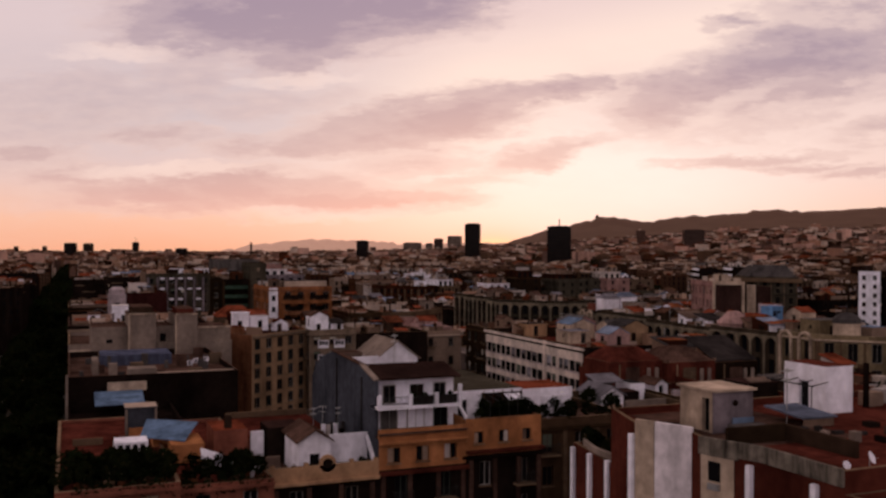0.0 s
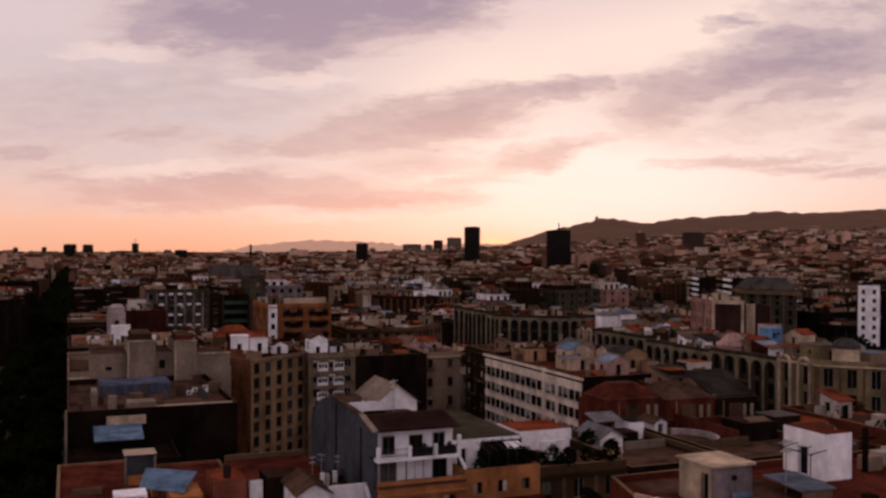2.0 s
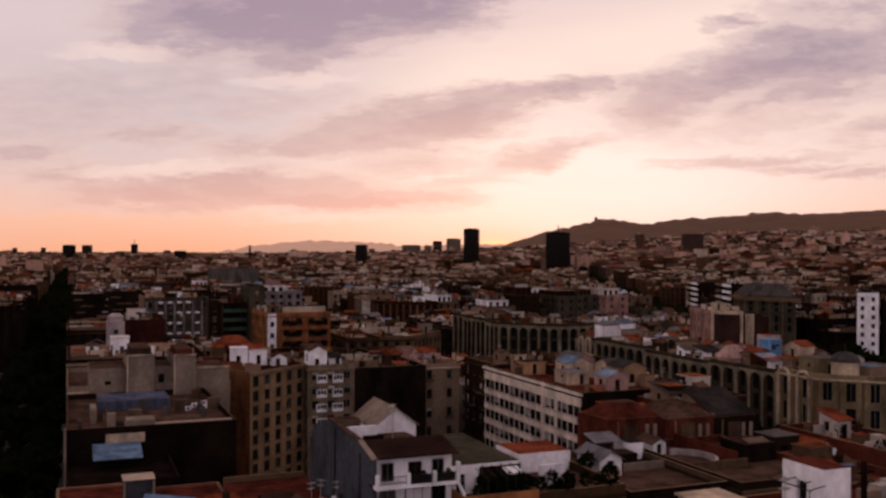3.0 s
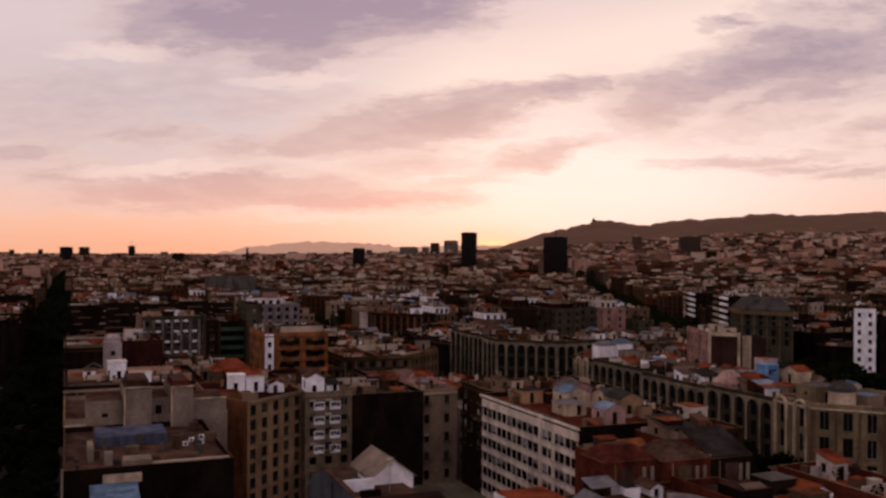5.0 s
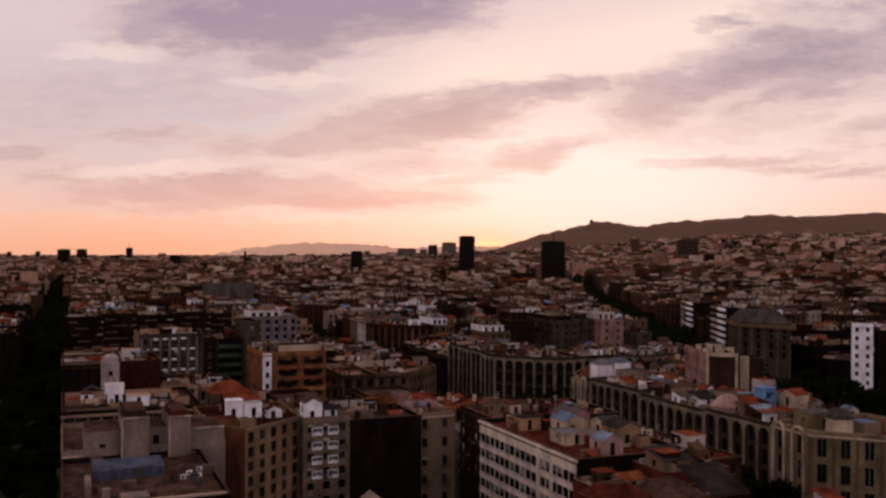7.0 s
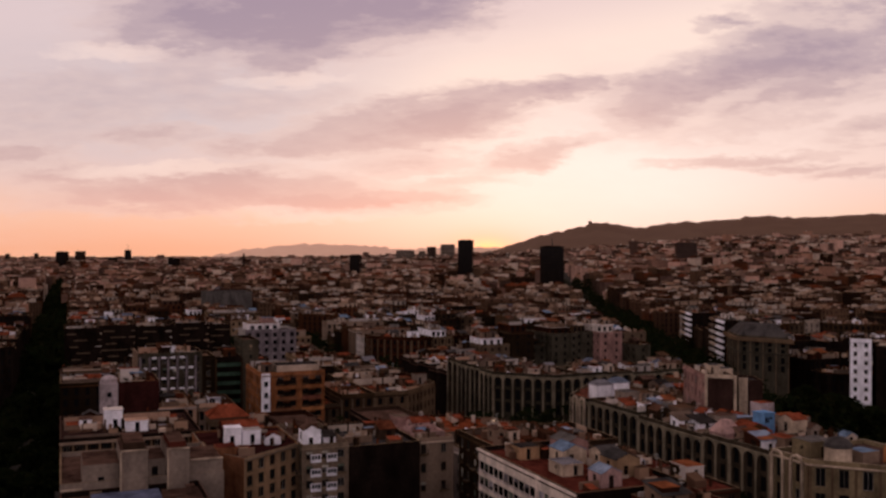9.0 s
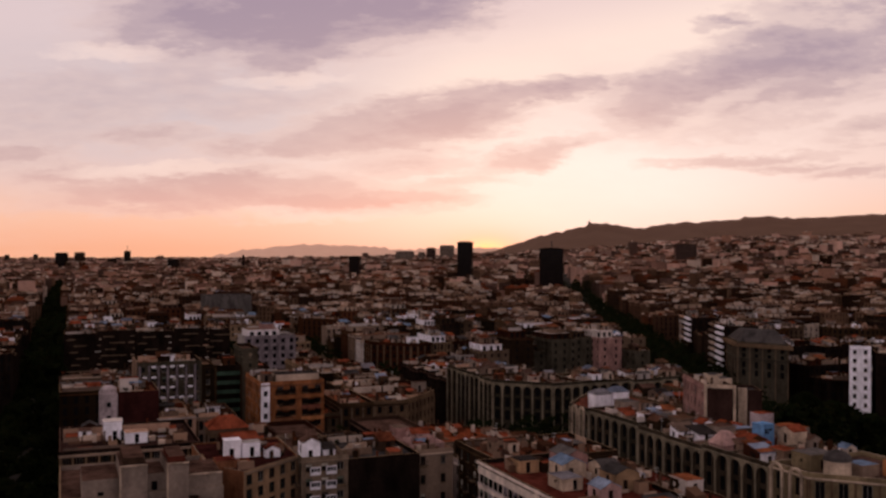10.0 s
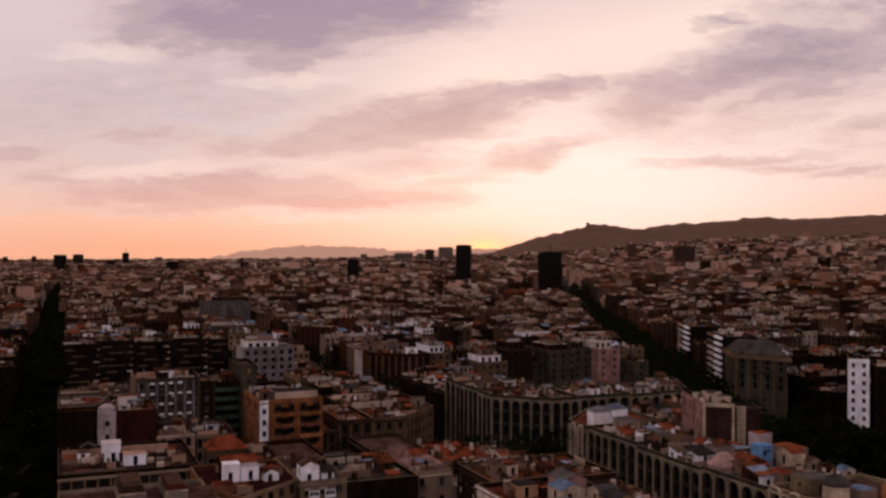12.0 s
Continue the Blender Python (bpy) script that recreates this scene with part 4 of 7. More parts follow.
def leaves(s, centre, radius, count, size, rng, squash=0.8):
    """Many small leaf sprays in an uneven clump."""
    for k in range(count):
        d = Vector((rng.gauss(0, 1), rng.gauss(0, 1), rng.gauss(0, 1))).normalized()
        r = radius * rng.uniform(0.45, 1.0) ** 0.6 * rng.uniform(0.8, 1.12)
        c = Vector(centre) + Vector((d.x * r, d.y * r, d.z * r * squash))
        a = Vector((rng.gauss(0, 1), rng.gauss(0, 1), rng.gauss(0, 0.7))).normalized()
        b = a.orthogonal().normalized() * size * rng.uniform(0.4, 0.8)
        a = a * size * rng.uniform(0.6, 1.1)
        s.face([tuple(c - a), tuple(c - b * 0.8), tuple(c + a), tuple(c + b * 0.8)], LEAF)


def far_town():
    """Everything past the near blocks, as roofs, walls and roof huts."""
    rng = random.Random(5)
    s, green = Shape(), Shape()
    for i in range(-4, 34):
        for j in range(0, 34):
            x0, y0 = -6.3 + 133.3 * i + SKEW * 133.3 * j, -16 + 133.3 * j
            cx, cy = x0 + 56, y0 + 56
            d = math.hypot(cx, cy)
            near = (0 <= i + 0 < 9 and 0 <= j < 8 and d <= 930) or d < 420
            if near or d > 4300 or not in_view(cx, cy, 3):
                continue
            n = rng.choice((6, 7, 8, 9)) if d < 1500 else rng.choice((5, 6, 7)) if d < 2600 else 5
            cell = 113 / n
            lift, kind_of = rng.uniform(-4, 3.5), rng.random()
            open_block, paler, mixed = kind_of < 0.09, rng.choice((0.0, 0.35, 0.6, 0.9)), rng.choice((0.45, 0.75, 1.0))
            turn = 0.0 if d < 1300 else rng.choice((0.0, 0.0, 0.35, -0.3, 0.6))
            ct, st = math.cos(turn), math.sin(turn)

            def spin(x, y, p, q):
                return [(cx + (a - cx) * ct - (b - cy) * st, cy + (a - cx) * st + (b - cy) * ct) for a, b in rect(x, x + p, y, y + q)]

            if open_block or rng.random() < 0.4:
                # trees in the yard
                for k in range(7 if open_block else 3):
                    tx, ty = cx + rng.uniform(-38, 38), cy + rng.uniform(-38, 38)
                    leaves(green, (tx, ty, ground_height(tx, ty) + (10 if open_block else 17)), rng.uniform(7, 13), 46, 3.4, rng, 0.8)
            for a in range(n):
                for b in range(n):
                    inner = 0 < a < n - 1 and 0 < b < n - 1
                    if inner and rng.random() < (0.7 if d < 1300 else 0.4) or open_block and rng.random() < 0.75:
                        continue
                    x, y = x0 + a * cell, y0 + b * cell
                    if abs(off_axis(x + cell / 2, y + cell / 2)) < HALF + cell * 0.62 and d < 2300:
                        continue
                    g = ground_height(x, y)
                    h = 22.0 + lift + rng.choice((-9, -6, -3, -2, 0, 0, 1, 2, 3, 5)) + rng.uniform(-1, 1)
                    if rng.random() < 0.012:
                        h += rng.uniform(5, 14)
                    p, q = cell * rng.uniform(0.7, 1.0), cell * rng.uniform(0.7, 1.0)
                    # share of haze-paled walls grows with distance
                    tone = HAZEWALL if rng.random() < min(0.85, (d - 450) / 900 * mixed) * (0.75 + paler * 0.6) else FARWALL
                    s.fresh()
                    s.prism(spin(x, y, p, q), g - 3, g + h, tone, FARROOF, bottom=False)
                    if rng.random() < 0.3 and d < 2400:
                        # a pitched roof
                        lo = spin(x - 0.4, y - 0.4, p + 0.8, q + 0.8)
                        mid = spin(x + p * 0.35, y + q * 0.4, p * 0.3, q * 0.2)
                        s.fresh()
                        for k in range(4):
                            j2 = (k + 1) % 4
                            s.face([(*lo[k], g + h + 0.1), (*lo[j2], g + h + 0.1), (*mid[j2], g + h + 3.2), (*mid[k], g + h + 3.2)], FARROOF)
                        s.face([(*v, g + h + 3.2) for v in mid], FARROOF)
                        continue
                    for k in range(rng.choice((0, 1, 2, 3)) if d < 2600 else rng.choice((0, 1))):
                        m, l = rng.uniform(2.0, 7), rng.uniform(2.0, 6)
                        u, v = x + rng.uniform(0, max(0.1, p - m)), y + rng.uniform(0, max(0.1, q - l))
                        s.fresh()
                        s.prism(spin(u, v, m, l), g + h, g + h + rng.uniform(1.0, 3.6) + 0.01 * k, FARPALE, rng.choice((FARROOF, FARPALE)), bottom=False)
    tagged(new("yard_trees", green.mesh("yard_trees")), "dark tree crowns in yards and small parks of the town", "trees", kind="stuff")
    tagged(new("far_town", s.mesh("far_town")), "dense low town, walls paled for haze, brown roofs reaching to the horizon", "town", kind="stuff")


far_town()


def place(px, dist):
    """A spot at a distance along a direction given as tangent across the view."""
    a = radians(VIEW) + math.atan(px)
    r = dist / math.cos(math.atan(px))
    return r * math.sin(a), r * math.cos(a)


def tower(u0, u1, v1, dist, wall, label, mast=0.0, name="tower_block", core_mat=None):
    """A far high-rise: floors as recessed bands of glass between slabs, a plant room on top."""
    x, y = place((u0 + u1) / 2, dist)
    half = (u1 - u0) * dist / 2.24
    top, g = 41.5 + v1 * dist, ground_height(x, y) - 2
    ob = thing(name, (x, y, g), label, "building")
    turn = -radians(VIEW + 8)
    c, sn = math.cos(turn), math.sin(turn)

    def quad(k):
        return [(x + a * c - b * sn, y + a * sn + b * c) for a, b in ((-half * k, -half * k), (half * k, -half * k), (half * k, half * k), (-half * k, half * k))]

    core, roof = Shape(), Shape()
    core.prism(quad(0.96), g, top - 0.4, core_mat or GLASS, bottom=False)
    part("core", core, ob)
    bands = max(6, int((top - g) / 3.6))
    step = (top - g) / bands
    for k in range(bands):
        z = g + step * (k + 1)
        s = Shape()
        s.prism(quad(1.0), z - step * 0.55, z, wall)
        part("floor_band", s, ob)
    roof.prism(quad(0.7), top, top + 0.8, wall)
    if mast:
        roof.tube((x, y, top), (x, y, top + mast), 0.6, METAL)
    part("plant_room", roof, ob)
    return ob


tower(0.0180, 0.0357, 0.0272, 1300, DARKWALL, "dark office tower against the setting sun")
tower(0.1060, 0.1347, 0.0246, 1071, DARKWALL, "broad dark office slab with a crane mast on its roof", mast=9)
# brown, not near-black: the haze before this tower put into its colour
tower(0.2530, 0.2770, 0.0215, 1650, BROWNROOF, "dark flat-topped tower below the hills")
tower(-0.0985, -0.0860, 0.0085, 1500, DARKWALL, "dark stepped high-rise above the roofs")
tower(-0.4145, -0.4035, 0.0050, 2450, DARKWALL, "dark square tower on the horizon")
tower(-0.3940, -0.3850, 0.0045, 2700, STUCCO, "grey square tower on the horizon")
tower(-0.3412, -0.3352, 0.0060, 2740, DARKWALL, "slim church tower with a spire on the horizon", mast=16, name="church_tower")
tower(-0.3580, -0.3440, -0.0020, 2740, STUCCO, "broad church nave roof on the horizon", name="church_nave")
tower(-0.4700, -0.4660, 0.0010, 2900, STUCCO, "small pale far tower")
tower(-0.4390, -0.4350, 0.0015, 2900, STUCCO, "small far apartment tower")
tower(-0.2940, -0.2830, -0.0005, 2200, DARKWALL, "low dark office block on the horizon")
tower(-0.2140, -0.2120, 0.0060, 1900, DARKWALL, "thin dark chimney above the roofs", name="far_chimney")
# the CREAM walls of these far towers carry the haze that pales them
tower(-0.0005, 0.0153, 0.0140, 2500, CREAM, "broad far apartment tower, haze in its pale wall colour", core_mat=STUCCO)
tower(-0.0150, -0.0050, 0.0110, 2600, BROWNROOF, "dark far apartment tower in a row")
tower(-0.0240, -0.0163, 0.0060, 2700, CREAM, "low far apartment block, haze in its pale wall colour", core_mat=STUCCO)
tower(-0.0480, -0.0285, 0.0067, 2700, CREAM, "long far apartment block, haze in its pale wall colour", core_mat=STUCCO)


# a lone mast and chapel on the hill top
hx, hy = place(0.1613, 3720)
hill = thing("hill_chapel", (hx, hy, 150.0), "small dark chapel with a spire on the hill top", "building")
c = Shape()
c.box(hx - 5, hx + 5, hy - 5, hy + 5, 150, 177.5, BROWNROOF)
part("nave", c, hill)
c = Shape()
c.tube((hx, hy, 177.5), (hx, hy, 184), 2.5, BROWNROOF, 8, 0.4)
part("spire", c, hill)

# ---- hero houses of the near block ----
def prism_x(s, profile, x0, x1, left, right, skin):
    """A shape with one cross-section (y, z; counter-clockwise seen from -x towards +x is far to near) run along x."""
    n = len(profile)
    s.face([(x0, y, z) for y, z in profile], left)
    s.face([(x1, y, z) for y, z in reversed(profile)], right)
    for k in range(n):
        (ya, za), (yb, zb) = profile[k], profile[(k + 1) % n]
        s.face([(x0, yb, zb), (x0, ya, za), (x1, ya, za), (x1, yb, zb)], skin[k % len(skin)])


def gable_hut(ob, x0, x1, y0, y1, z0, eave, top, wall, roof, name="roof_hut", label="", door=True):
    """A hut with a gable towards -y and two roof slopes that overhang."""
    s = Shape()
    xm = (x0 + x1) / 2
    if door:
        facade(s, (x0, y0), (x1, y0), z0, eave, wall, ([z0 + 0.05], [(x1 - x0) * 0.5]), min(0.9, (x1 - x0) * 0.4), min(1.9, eave - z0 - 0.2))
    else:
        s.face([(x0, y0, z0), (x1, y0, z0), (x1, y0, eave), (x0, y0, eave)], wall)
    s.face([(x1, y1, z0), (x0, y1, z0), (x0, y1, eave), (x1, y1, eave)], wall)
    s.face([(x0, y1, z0), (x0, y0, z0), (x0, y0, eave), (x0, y1, eave)], wall)
    s.face([(x1, y0, z0), (x1, y1, z0), (x1, y1, eave), (x1, y0, eave)], wall)
    for y, flip in ((y0, 1), (y1, -1)):
        s.face([(x0, y, eave), (x1, y, eave), (xm, y, top)][::flip], wall)
    body = part(name, s, ob, label)
    o, t = 0.3, 0.12
    k = (top - eave) / (xm - x0)
    r = Shape()
    for a, b in ((x0 - o, xm), (xm, x1 + o)):
        za, zb = (eave - o * k, top) if a < x0 else (top, eave - o * k)
        lo = [(a, y0 - o, za + 0.01), (b, y0 - o, zb + 0.01), (b, y1 + o, zb + 0.01), (a, y1 + o, za + 0.01)]
        hi = [(p[0], p[1], p[2] + t) for p in lo]
        r.face(hi, roof)
        r.face(lo[::-1], roof)
        for i in range(4):
            j = (i + 1) % 4
            r.face([lo[i], lo[j], hi[j], hi[i]], roof)
    part("hut_roof", r, ob)
    return body


def slab(ob, name, x0, x1, y0, y1, za, zb, mat, label="", t=0.1):
    """A sheet that rises from za at y0 to zb at y1."""
    s = Shape()
    lo = [(x0, y0, za), (x1, y0, za), (x1, y1, zb), (x0, y1, zb)]
    hi = [(x, y, z + t) for x, y, z in lo]
    s.face(hi, mat)
    s.face(lo[::-1], mat)
    for i in range(4):
        j = (i + 1) % 4
        s.face([lo[i], lo[j], hi[j], hi[i]], mat)
    return part(name, s, ob, label)


def sheet(ob, name, corners, mat, label="", t=0.06):
    """A thin sheet over four corners, counter-clockwise from above."""
    s = Shape()
    hi = [(x, y, z + t) for x, y, z in corners]
    s.face(hi, mat)
    s.face(list(corners)[::-1], mat)
    for i in range(4):
        j = (i + 1) % 4
        s.face([corners[i], corners[j], hi[j], hi[i]], mat)
    return part(name, s, ob, label)


def boxed(ob, name, x0, x1, y0, y1, z0, z1, mat, top=None, label=""):
    s = Shape()
    s.box(x0, x1, y0, y1, z0, z1, mat, top)
    return part(name, s, ob, label)


def upper_storey(ob, x0, x1, y0, y1, z0, z1, wall, sills, cols, w, h, side=None, roof=None, name="upper_storey", left=True):
    """A storey of its own colour on a house, with openings towards -y and a floor on top."""
    s = Shape()
    facade(s, (x0, y0), (x1, y0), z0, z1, wall, (sills, cols), w, h)
    s.face([(x0, y1, z0), (x0, y0, z0), (x0, y0, z1), (x0, y1, z1)], side or wall)
    s.face([(x1, y0, z0), (x1, y1, z0), (x1, y1, z1), (x1, y0, z1)], side or wall)
    s.face([(x1, y1, z0), (x0, y1, z0), (x0, y1, z1), (x1, y1, z1)], side or wall)
    part(name, s, ob)
    s = Shape()
    s.face([(x0, y0, z1), (x1, y0, z1), (x1, y1, z1), (x0, y1, z1)], roof or ROOFTILE)
    part("terrace_floor", s, ob)
    s = Shape()
    for a, b, c, d in ((x0, x1, y0, y0 + 0.25), (x0, x0 + 0.25, y0 + 0.25, y1), (x1 - 0.25, x1, y0 + 0.25, y1)):
        if not left and c > y0:
            continue
        s.box(a, b, c, d, z1 + 0.002, z1 + 0.8, wall, STONE, bottom=False)
    part("terrace_parapet", s, ob)


def pilasters(ob, xs, y, z0, z1, mat):
    for x in xs:
        boxed(ob, "pilaster", x, x + 0.4, y - 0.16, y - 0.004, z0, z1, mat)


rng = random.Random(42)
# salmon and orange houses at the street end of the row
salmon = building(rect(-0.9, 8, 73, 103.4), 23.3, rng, wall=PINK, roof=REDTILE, blank=PINK, cabins=0, clutter=False, parapet=0.3, label="Salmon pink house with a terracotta roof terrace", floors=3.4, w=1.3, h=2.2)
stair_cabin(salmon, 5.2, 93.5, 2.7, 2.6, 23.3, 2.7, rng, GREYWALL, LIGHTPAINT, door=False, label="grey panelled roof cabin")
boxed(salmon, "cabin_frame", 5.1, 5.3, 93.3, 93.49, 23.31, 26.0, CREAM)
boxed(salmon, "cabin_frame", 7.8, 7.99, 93.3, 93.49, 23.31, 26.0, CREAM)
boxed(salmon, "cabin_base", 5.4, 7.7, 93.2, 93.48, 23.31, 24.2, ORANGE)
boxed(salmon, "terrace_wall", 0.4, 3.0, 91.0, 91.3, 23.31, 23.9, STONE)
# white glazed frame beside the blue roof
s = Shape()
facade(s, (3.7, 83), (6.4, 83), 23.3, 24.9, WHITE, ([23.5], [0.45, 1.05, 1.65, 2.25]), 0.42, 1.2)
s.face([(3.7, 85.5, 23.3), (3.7, 83, 23.3), (3.7, 83, 24.9), (3.7, 85.5, 24.9)], WHITE)
s.face([(6.4, 83, 23.3), (6.4, 85.5, 23.3), (6.4, 85.5, 24.9), (6.4, 83, 24.9)], WHITE)
s.face([(6.4, 85.5, 23.3), (3.7, 85.5, 23.3), (3.7, 85.5, 24.9), (6.4, 85.5, 24.9)], WHITE)
s.face([(3.7, 83, 24.9), (6.4, 83, 24.9), (6.4, 85.5, 24.9), (3.7, 85.5, 24.9)], WHITE)
part("glazed_gallery", s, salmon, "white framed glass gallery")

orange_low = building(rect(8.004, 15.5, 74.5, 103.2), 22.6, rng, wall=PINK, roof=REDTILE, blank=PINK, cabins=0, clutter=False, parapet=0.3, label="Salmon house with a blue-roofed terrace cabin")
boxed(orange_low, "terrace_cabin", 8.4, 11.2, 83.6, 88.3, 22.61, 24.25, ORANGE)
quad = [Vector(p) for p in ((6.02, 87.82, 24.3), (9.61, 84.59, 24.3), (11.17, 88.0, 25.3), (6.89, 91.2, 25.3))]
sheet(orange_low, "cabin_roof", [tuple(p) for p in quad], BLUESHEET, "blue corrugated sheet roof", t=0.08)
for k in range(15):
    a, b = quad[0].lerp(quad[1], (k + 0.5) / 15), quad[3].lerp(quad[2], (k + 0.5) / 15)
    s = Shape()
    s.tube((a.x, a.y, a.z + 0.08), (b.x, b.y, b.z + 0.08), 0.035, BLUESHEET, 5)
    part("roof_rib", s, orange_low)
boxed(orange_low, "cabin_back", 7.2, 11.0, 88.2, 90.6, 22.61, 24.3, ORANGE, TERRA)
boxed(orange_low, "terrace_hut", 12.3, 15.3, 85.5, 90.5, 22.61, 24.9, PINK, TERRA)
boxed(orange_low, "chimney_stack", 13.4, 14.0, 86.2, 87.0, 24.905, 26.0, PARTY)
sheet(orange_low, "awning", ((10.06, 76.6, 23.86), (15.0, 76.6, 22.8), (15.0, 77.3, 23.25), (10.06, 77.6, 25.1)), WHITE, "white scalloped awning", t=0.05)
for k in range(9):
    x, z = 10.2 + k * 0.53, 23.83 - k * 0.1137
    boxed(orange_low, "scallop", x, x + 0.36, 76.55, 76.6, z - 0.32 - 0.1 * (k % 2), z - 0.01, WHITE)

# ochre house with the ornamental parapet and a white hut
ochre = building(rect(15.504, 25.2, 77, 103.0), 21.5, rng, wall=DARKWALL, roof=BROWNROOF, blank=PARTY, cabins=0, clutter=False, parapet=0.1, blinds=False, label="Dark house with an ochre ornamental parapet on top", floors=3.4, h=2.2)
boxed(ochre, "ornamental_parapet", 15.51, 25.19, 76.9, 77.3, 21.62, 23.0, OCHRE, STONE)
boxed(ochre, "stone_ledge", 15.51, 25.19, 76.5, 76.896, 21.5, 21.75, OCHRE)
pilasters(ochre, (16.0, 18.8, 21.6, 24.4), 77, 8, 21.2, BROWNROOF)
s = Shape()
s.tube((20.6, 76.9, 23.1), (20.6, 77.1, 23.1), 0.75, OCHRE, 16)
s.tube((20.6, 76.84, 23.1), (20.6, 76.9, 23.1), 0.45, DARKWALL, 12)
part("round_ornament", s, ochre)
for x in (15.7, 18.6, 22.6, 24.8):
    boxed(ochre, "pier", x, x + 0.35, 76.93, 77.35, 22.0, 23.25, OCHRE, STONE)
gable_hut(ochre, 18.6, 21.4, 79.0, 84.7, 21.6, 24.7, 25.55, WHITE, BROWNROOF, label="white hut with a tiled gable roof")
boxed(ochre, "terrace_wall", 21.6, 25.1, 80.0, 80.25, 21.61, 24.9, WHITE, label="white terrace wall")
sheet(ochre, "stair_flank", ((24.85, 77.4, 22.3), (25.15, 77.4, 22.3), (25.15, 79.9, 24.3), (24.85, 79.9, 24.3)), WHITE, t=0.4)
boxed(ochre, "terrace_wall", 15.7, 16.9, 86.0, 86.25, 21.61, 24.5, WHITE)
boxed(ochre, "parapet_step", 15.8, 17.6, 82.0, 82.4, 21.61, 22.9, LIGHTPAINT)
boxed(ochre, "dark_shed", 20.6, 25.1, 84, 88.5, 21.61, 23.6, DARKWALL, DARKTILE)
boxed(ochre, "black_shed", 17.1, 20.3, 85.0, 88.8, 21.61, 24.9, DARKWALL, DARKTILE)
boxed(ochre, "back_terrace", 15.9, 24.8, 91.0, 102.4, 21.604, 22.9, PINK, REDTILE, "raised red tiled back terrace")
boxed(ochre, "back_parapet", 15.9, 24.8, 102.1, 102.4, 22.904, 23.5, STONE)
for k in range(12):
    x, y = 20.8 + (k * 7 % 12) * 0.36, 84.3 + (k * 5 % 9) * 0.45
    boxed(ochre, "stored_crate", x, x + 0.35, y, y + 0.3, 23.605, 23.9 + (k * 5 % 7) * 0.16, (WHITE, GREYROOF, DARKWALL, LIGHTPAINT)[k % 4])

# white attic house with a grey gable wall
white_house = building(rect(25.204, 33.5, 77, 101), 22.0, rng, wall=DARKWALL, roof=ROOFTILE, blank=GREYWALL, cabins=0, clutter=False, parapet=0.02, edges=[0], balconies=0.5,
                       blinds=False, label="Orange and white house with a two-storey tiled attic", floors=3.4, h=2.2, gap=2.7)
upper_storey(white_house, 25.206, 33.49, 77.004, 100.9, 22.03, 24.8, ORANGE, [22.6], [1.4, 4.1, 6.8], 1.2, 1.35, side=GREYWALL, left=False)
boxed(white_house, "orange_ledge", 25.2, 33.6, 76.5, 76.99, 24.35, 24.5, ORANGE)
boxed(white_house, "orange_ledge", 25.2, 33.6, 76.3, 76.99, 21.7, 22.0, BRICKRED)
pilasters(white_house, (25.4, 27.9, 30.6, 33.0), 77, 8, 21.6, BROWNROOF)
x0, x1 = 25.21, 33.2
s = Shape()
prism_x(s, [(101, 24.8), (79.3, 24.8), (79.3, 29.85), (82.3, 30.5), (84.6, 29.4), (101, 29.0)], x0 + 0.35, x1, GREYWALL, LIGHTPAINT,
        [BROWNROOF, WHITE, DARKTILE, BROWNROOF, BROWNROOF, GREYWALL])
part("attic_body", s, white_house)
s = Shape()
prism_x(s, [(101, 24.8), (78.2, 24.8), (78.2, 29.8), (82.3, 30.62), (92.6, 30.95), (97.0, 29.9), (101, 27.4)], x0, x0 + 0.34, GREYWALL, GREYWALL, [GREYWALL])
part("gable_wall", s, white_house, "blue-grey rendered gable wall with dark streaks")
slab(white_house, "tiled_roof", x0 + 0.36, x1 + 0.3, 78.2, 82.3, 29.72, 30.55, DARKTILE, "dark weathered clay tile roof", t=0.16)
for k in range(25):
    x = x0 + 0.42 + k * 0.31
    slab(white_house, "roof_rib", x, x + 0.14, 78.15, 82.3, 29.88, 30.71, DARKTILE, t=0.06)
slab(white_house, "back_slope", x0 + 0.36, x1 + 0.2, 82.31, 86.0, 30.55, 29.5, BROWNROOF, t=0.12)
boxed(white_house, "balcony_slab", x0, x1, 77.2, 79.3, 27.25, 27.5, WHITE)
for x in (25.21, 28.1, 30.6, 32.9):
    boxed(white_house, "balcony_pier", x, x + 0.32, 77.22, 77.55, 27.5, 28.55 if x < 32 else 29.2, WHITE)
for a, b in ((25.55, 28.08), (28.44, 30.58), (30.94, 32.88)):
    s = Shape()
    for z in (27.7, 28.3):
        s.box(a, b, 77.34, 77.38, z, z + 0.05, METAL)
    for k in range(14):
        x = a + (b - a) * (k + 0.5) / 14
        s.box(x, x + 0.03, 77.34, 77.38, 27.75, 28.3, METAL)
    part("railing", s, white_house)
for a, b in ((28.5, 30.5), (31.0, 32.8)):
    boxed(white_house, "balcony_screen", a, b, 77.42, 77.46, 27.52, 28.3, DARKWALL)
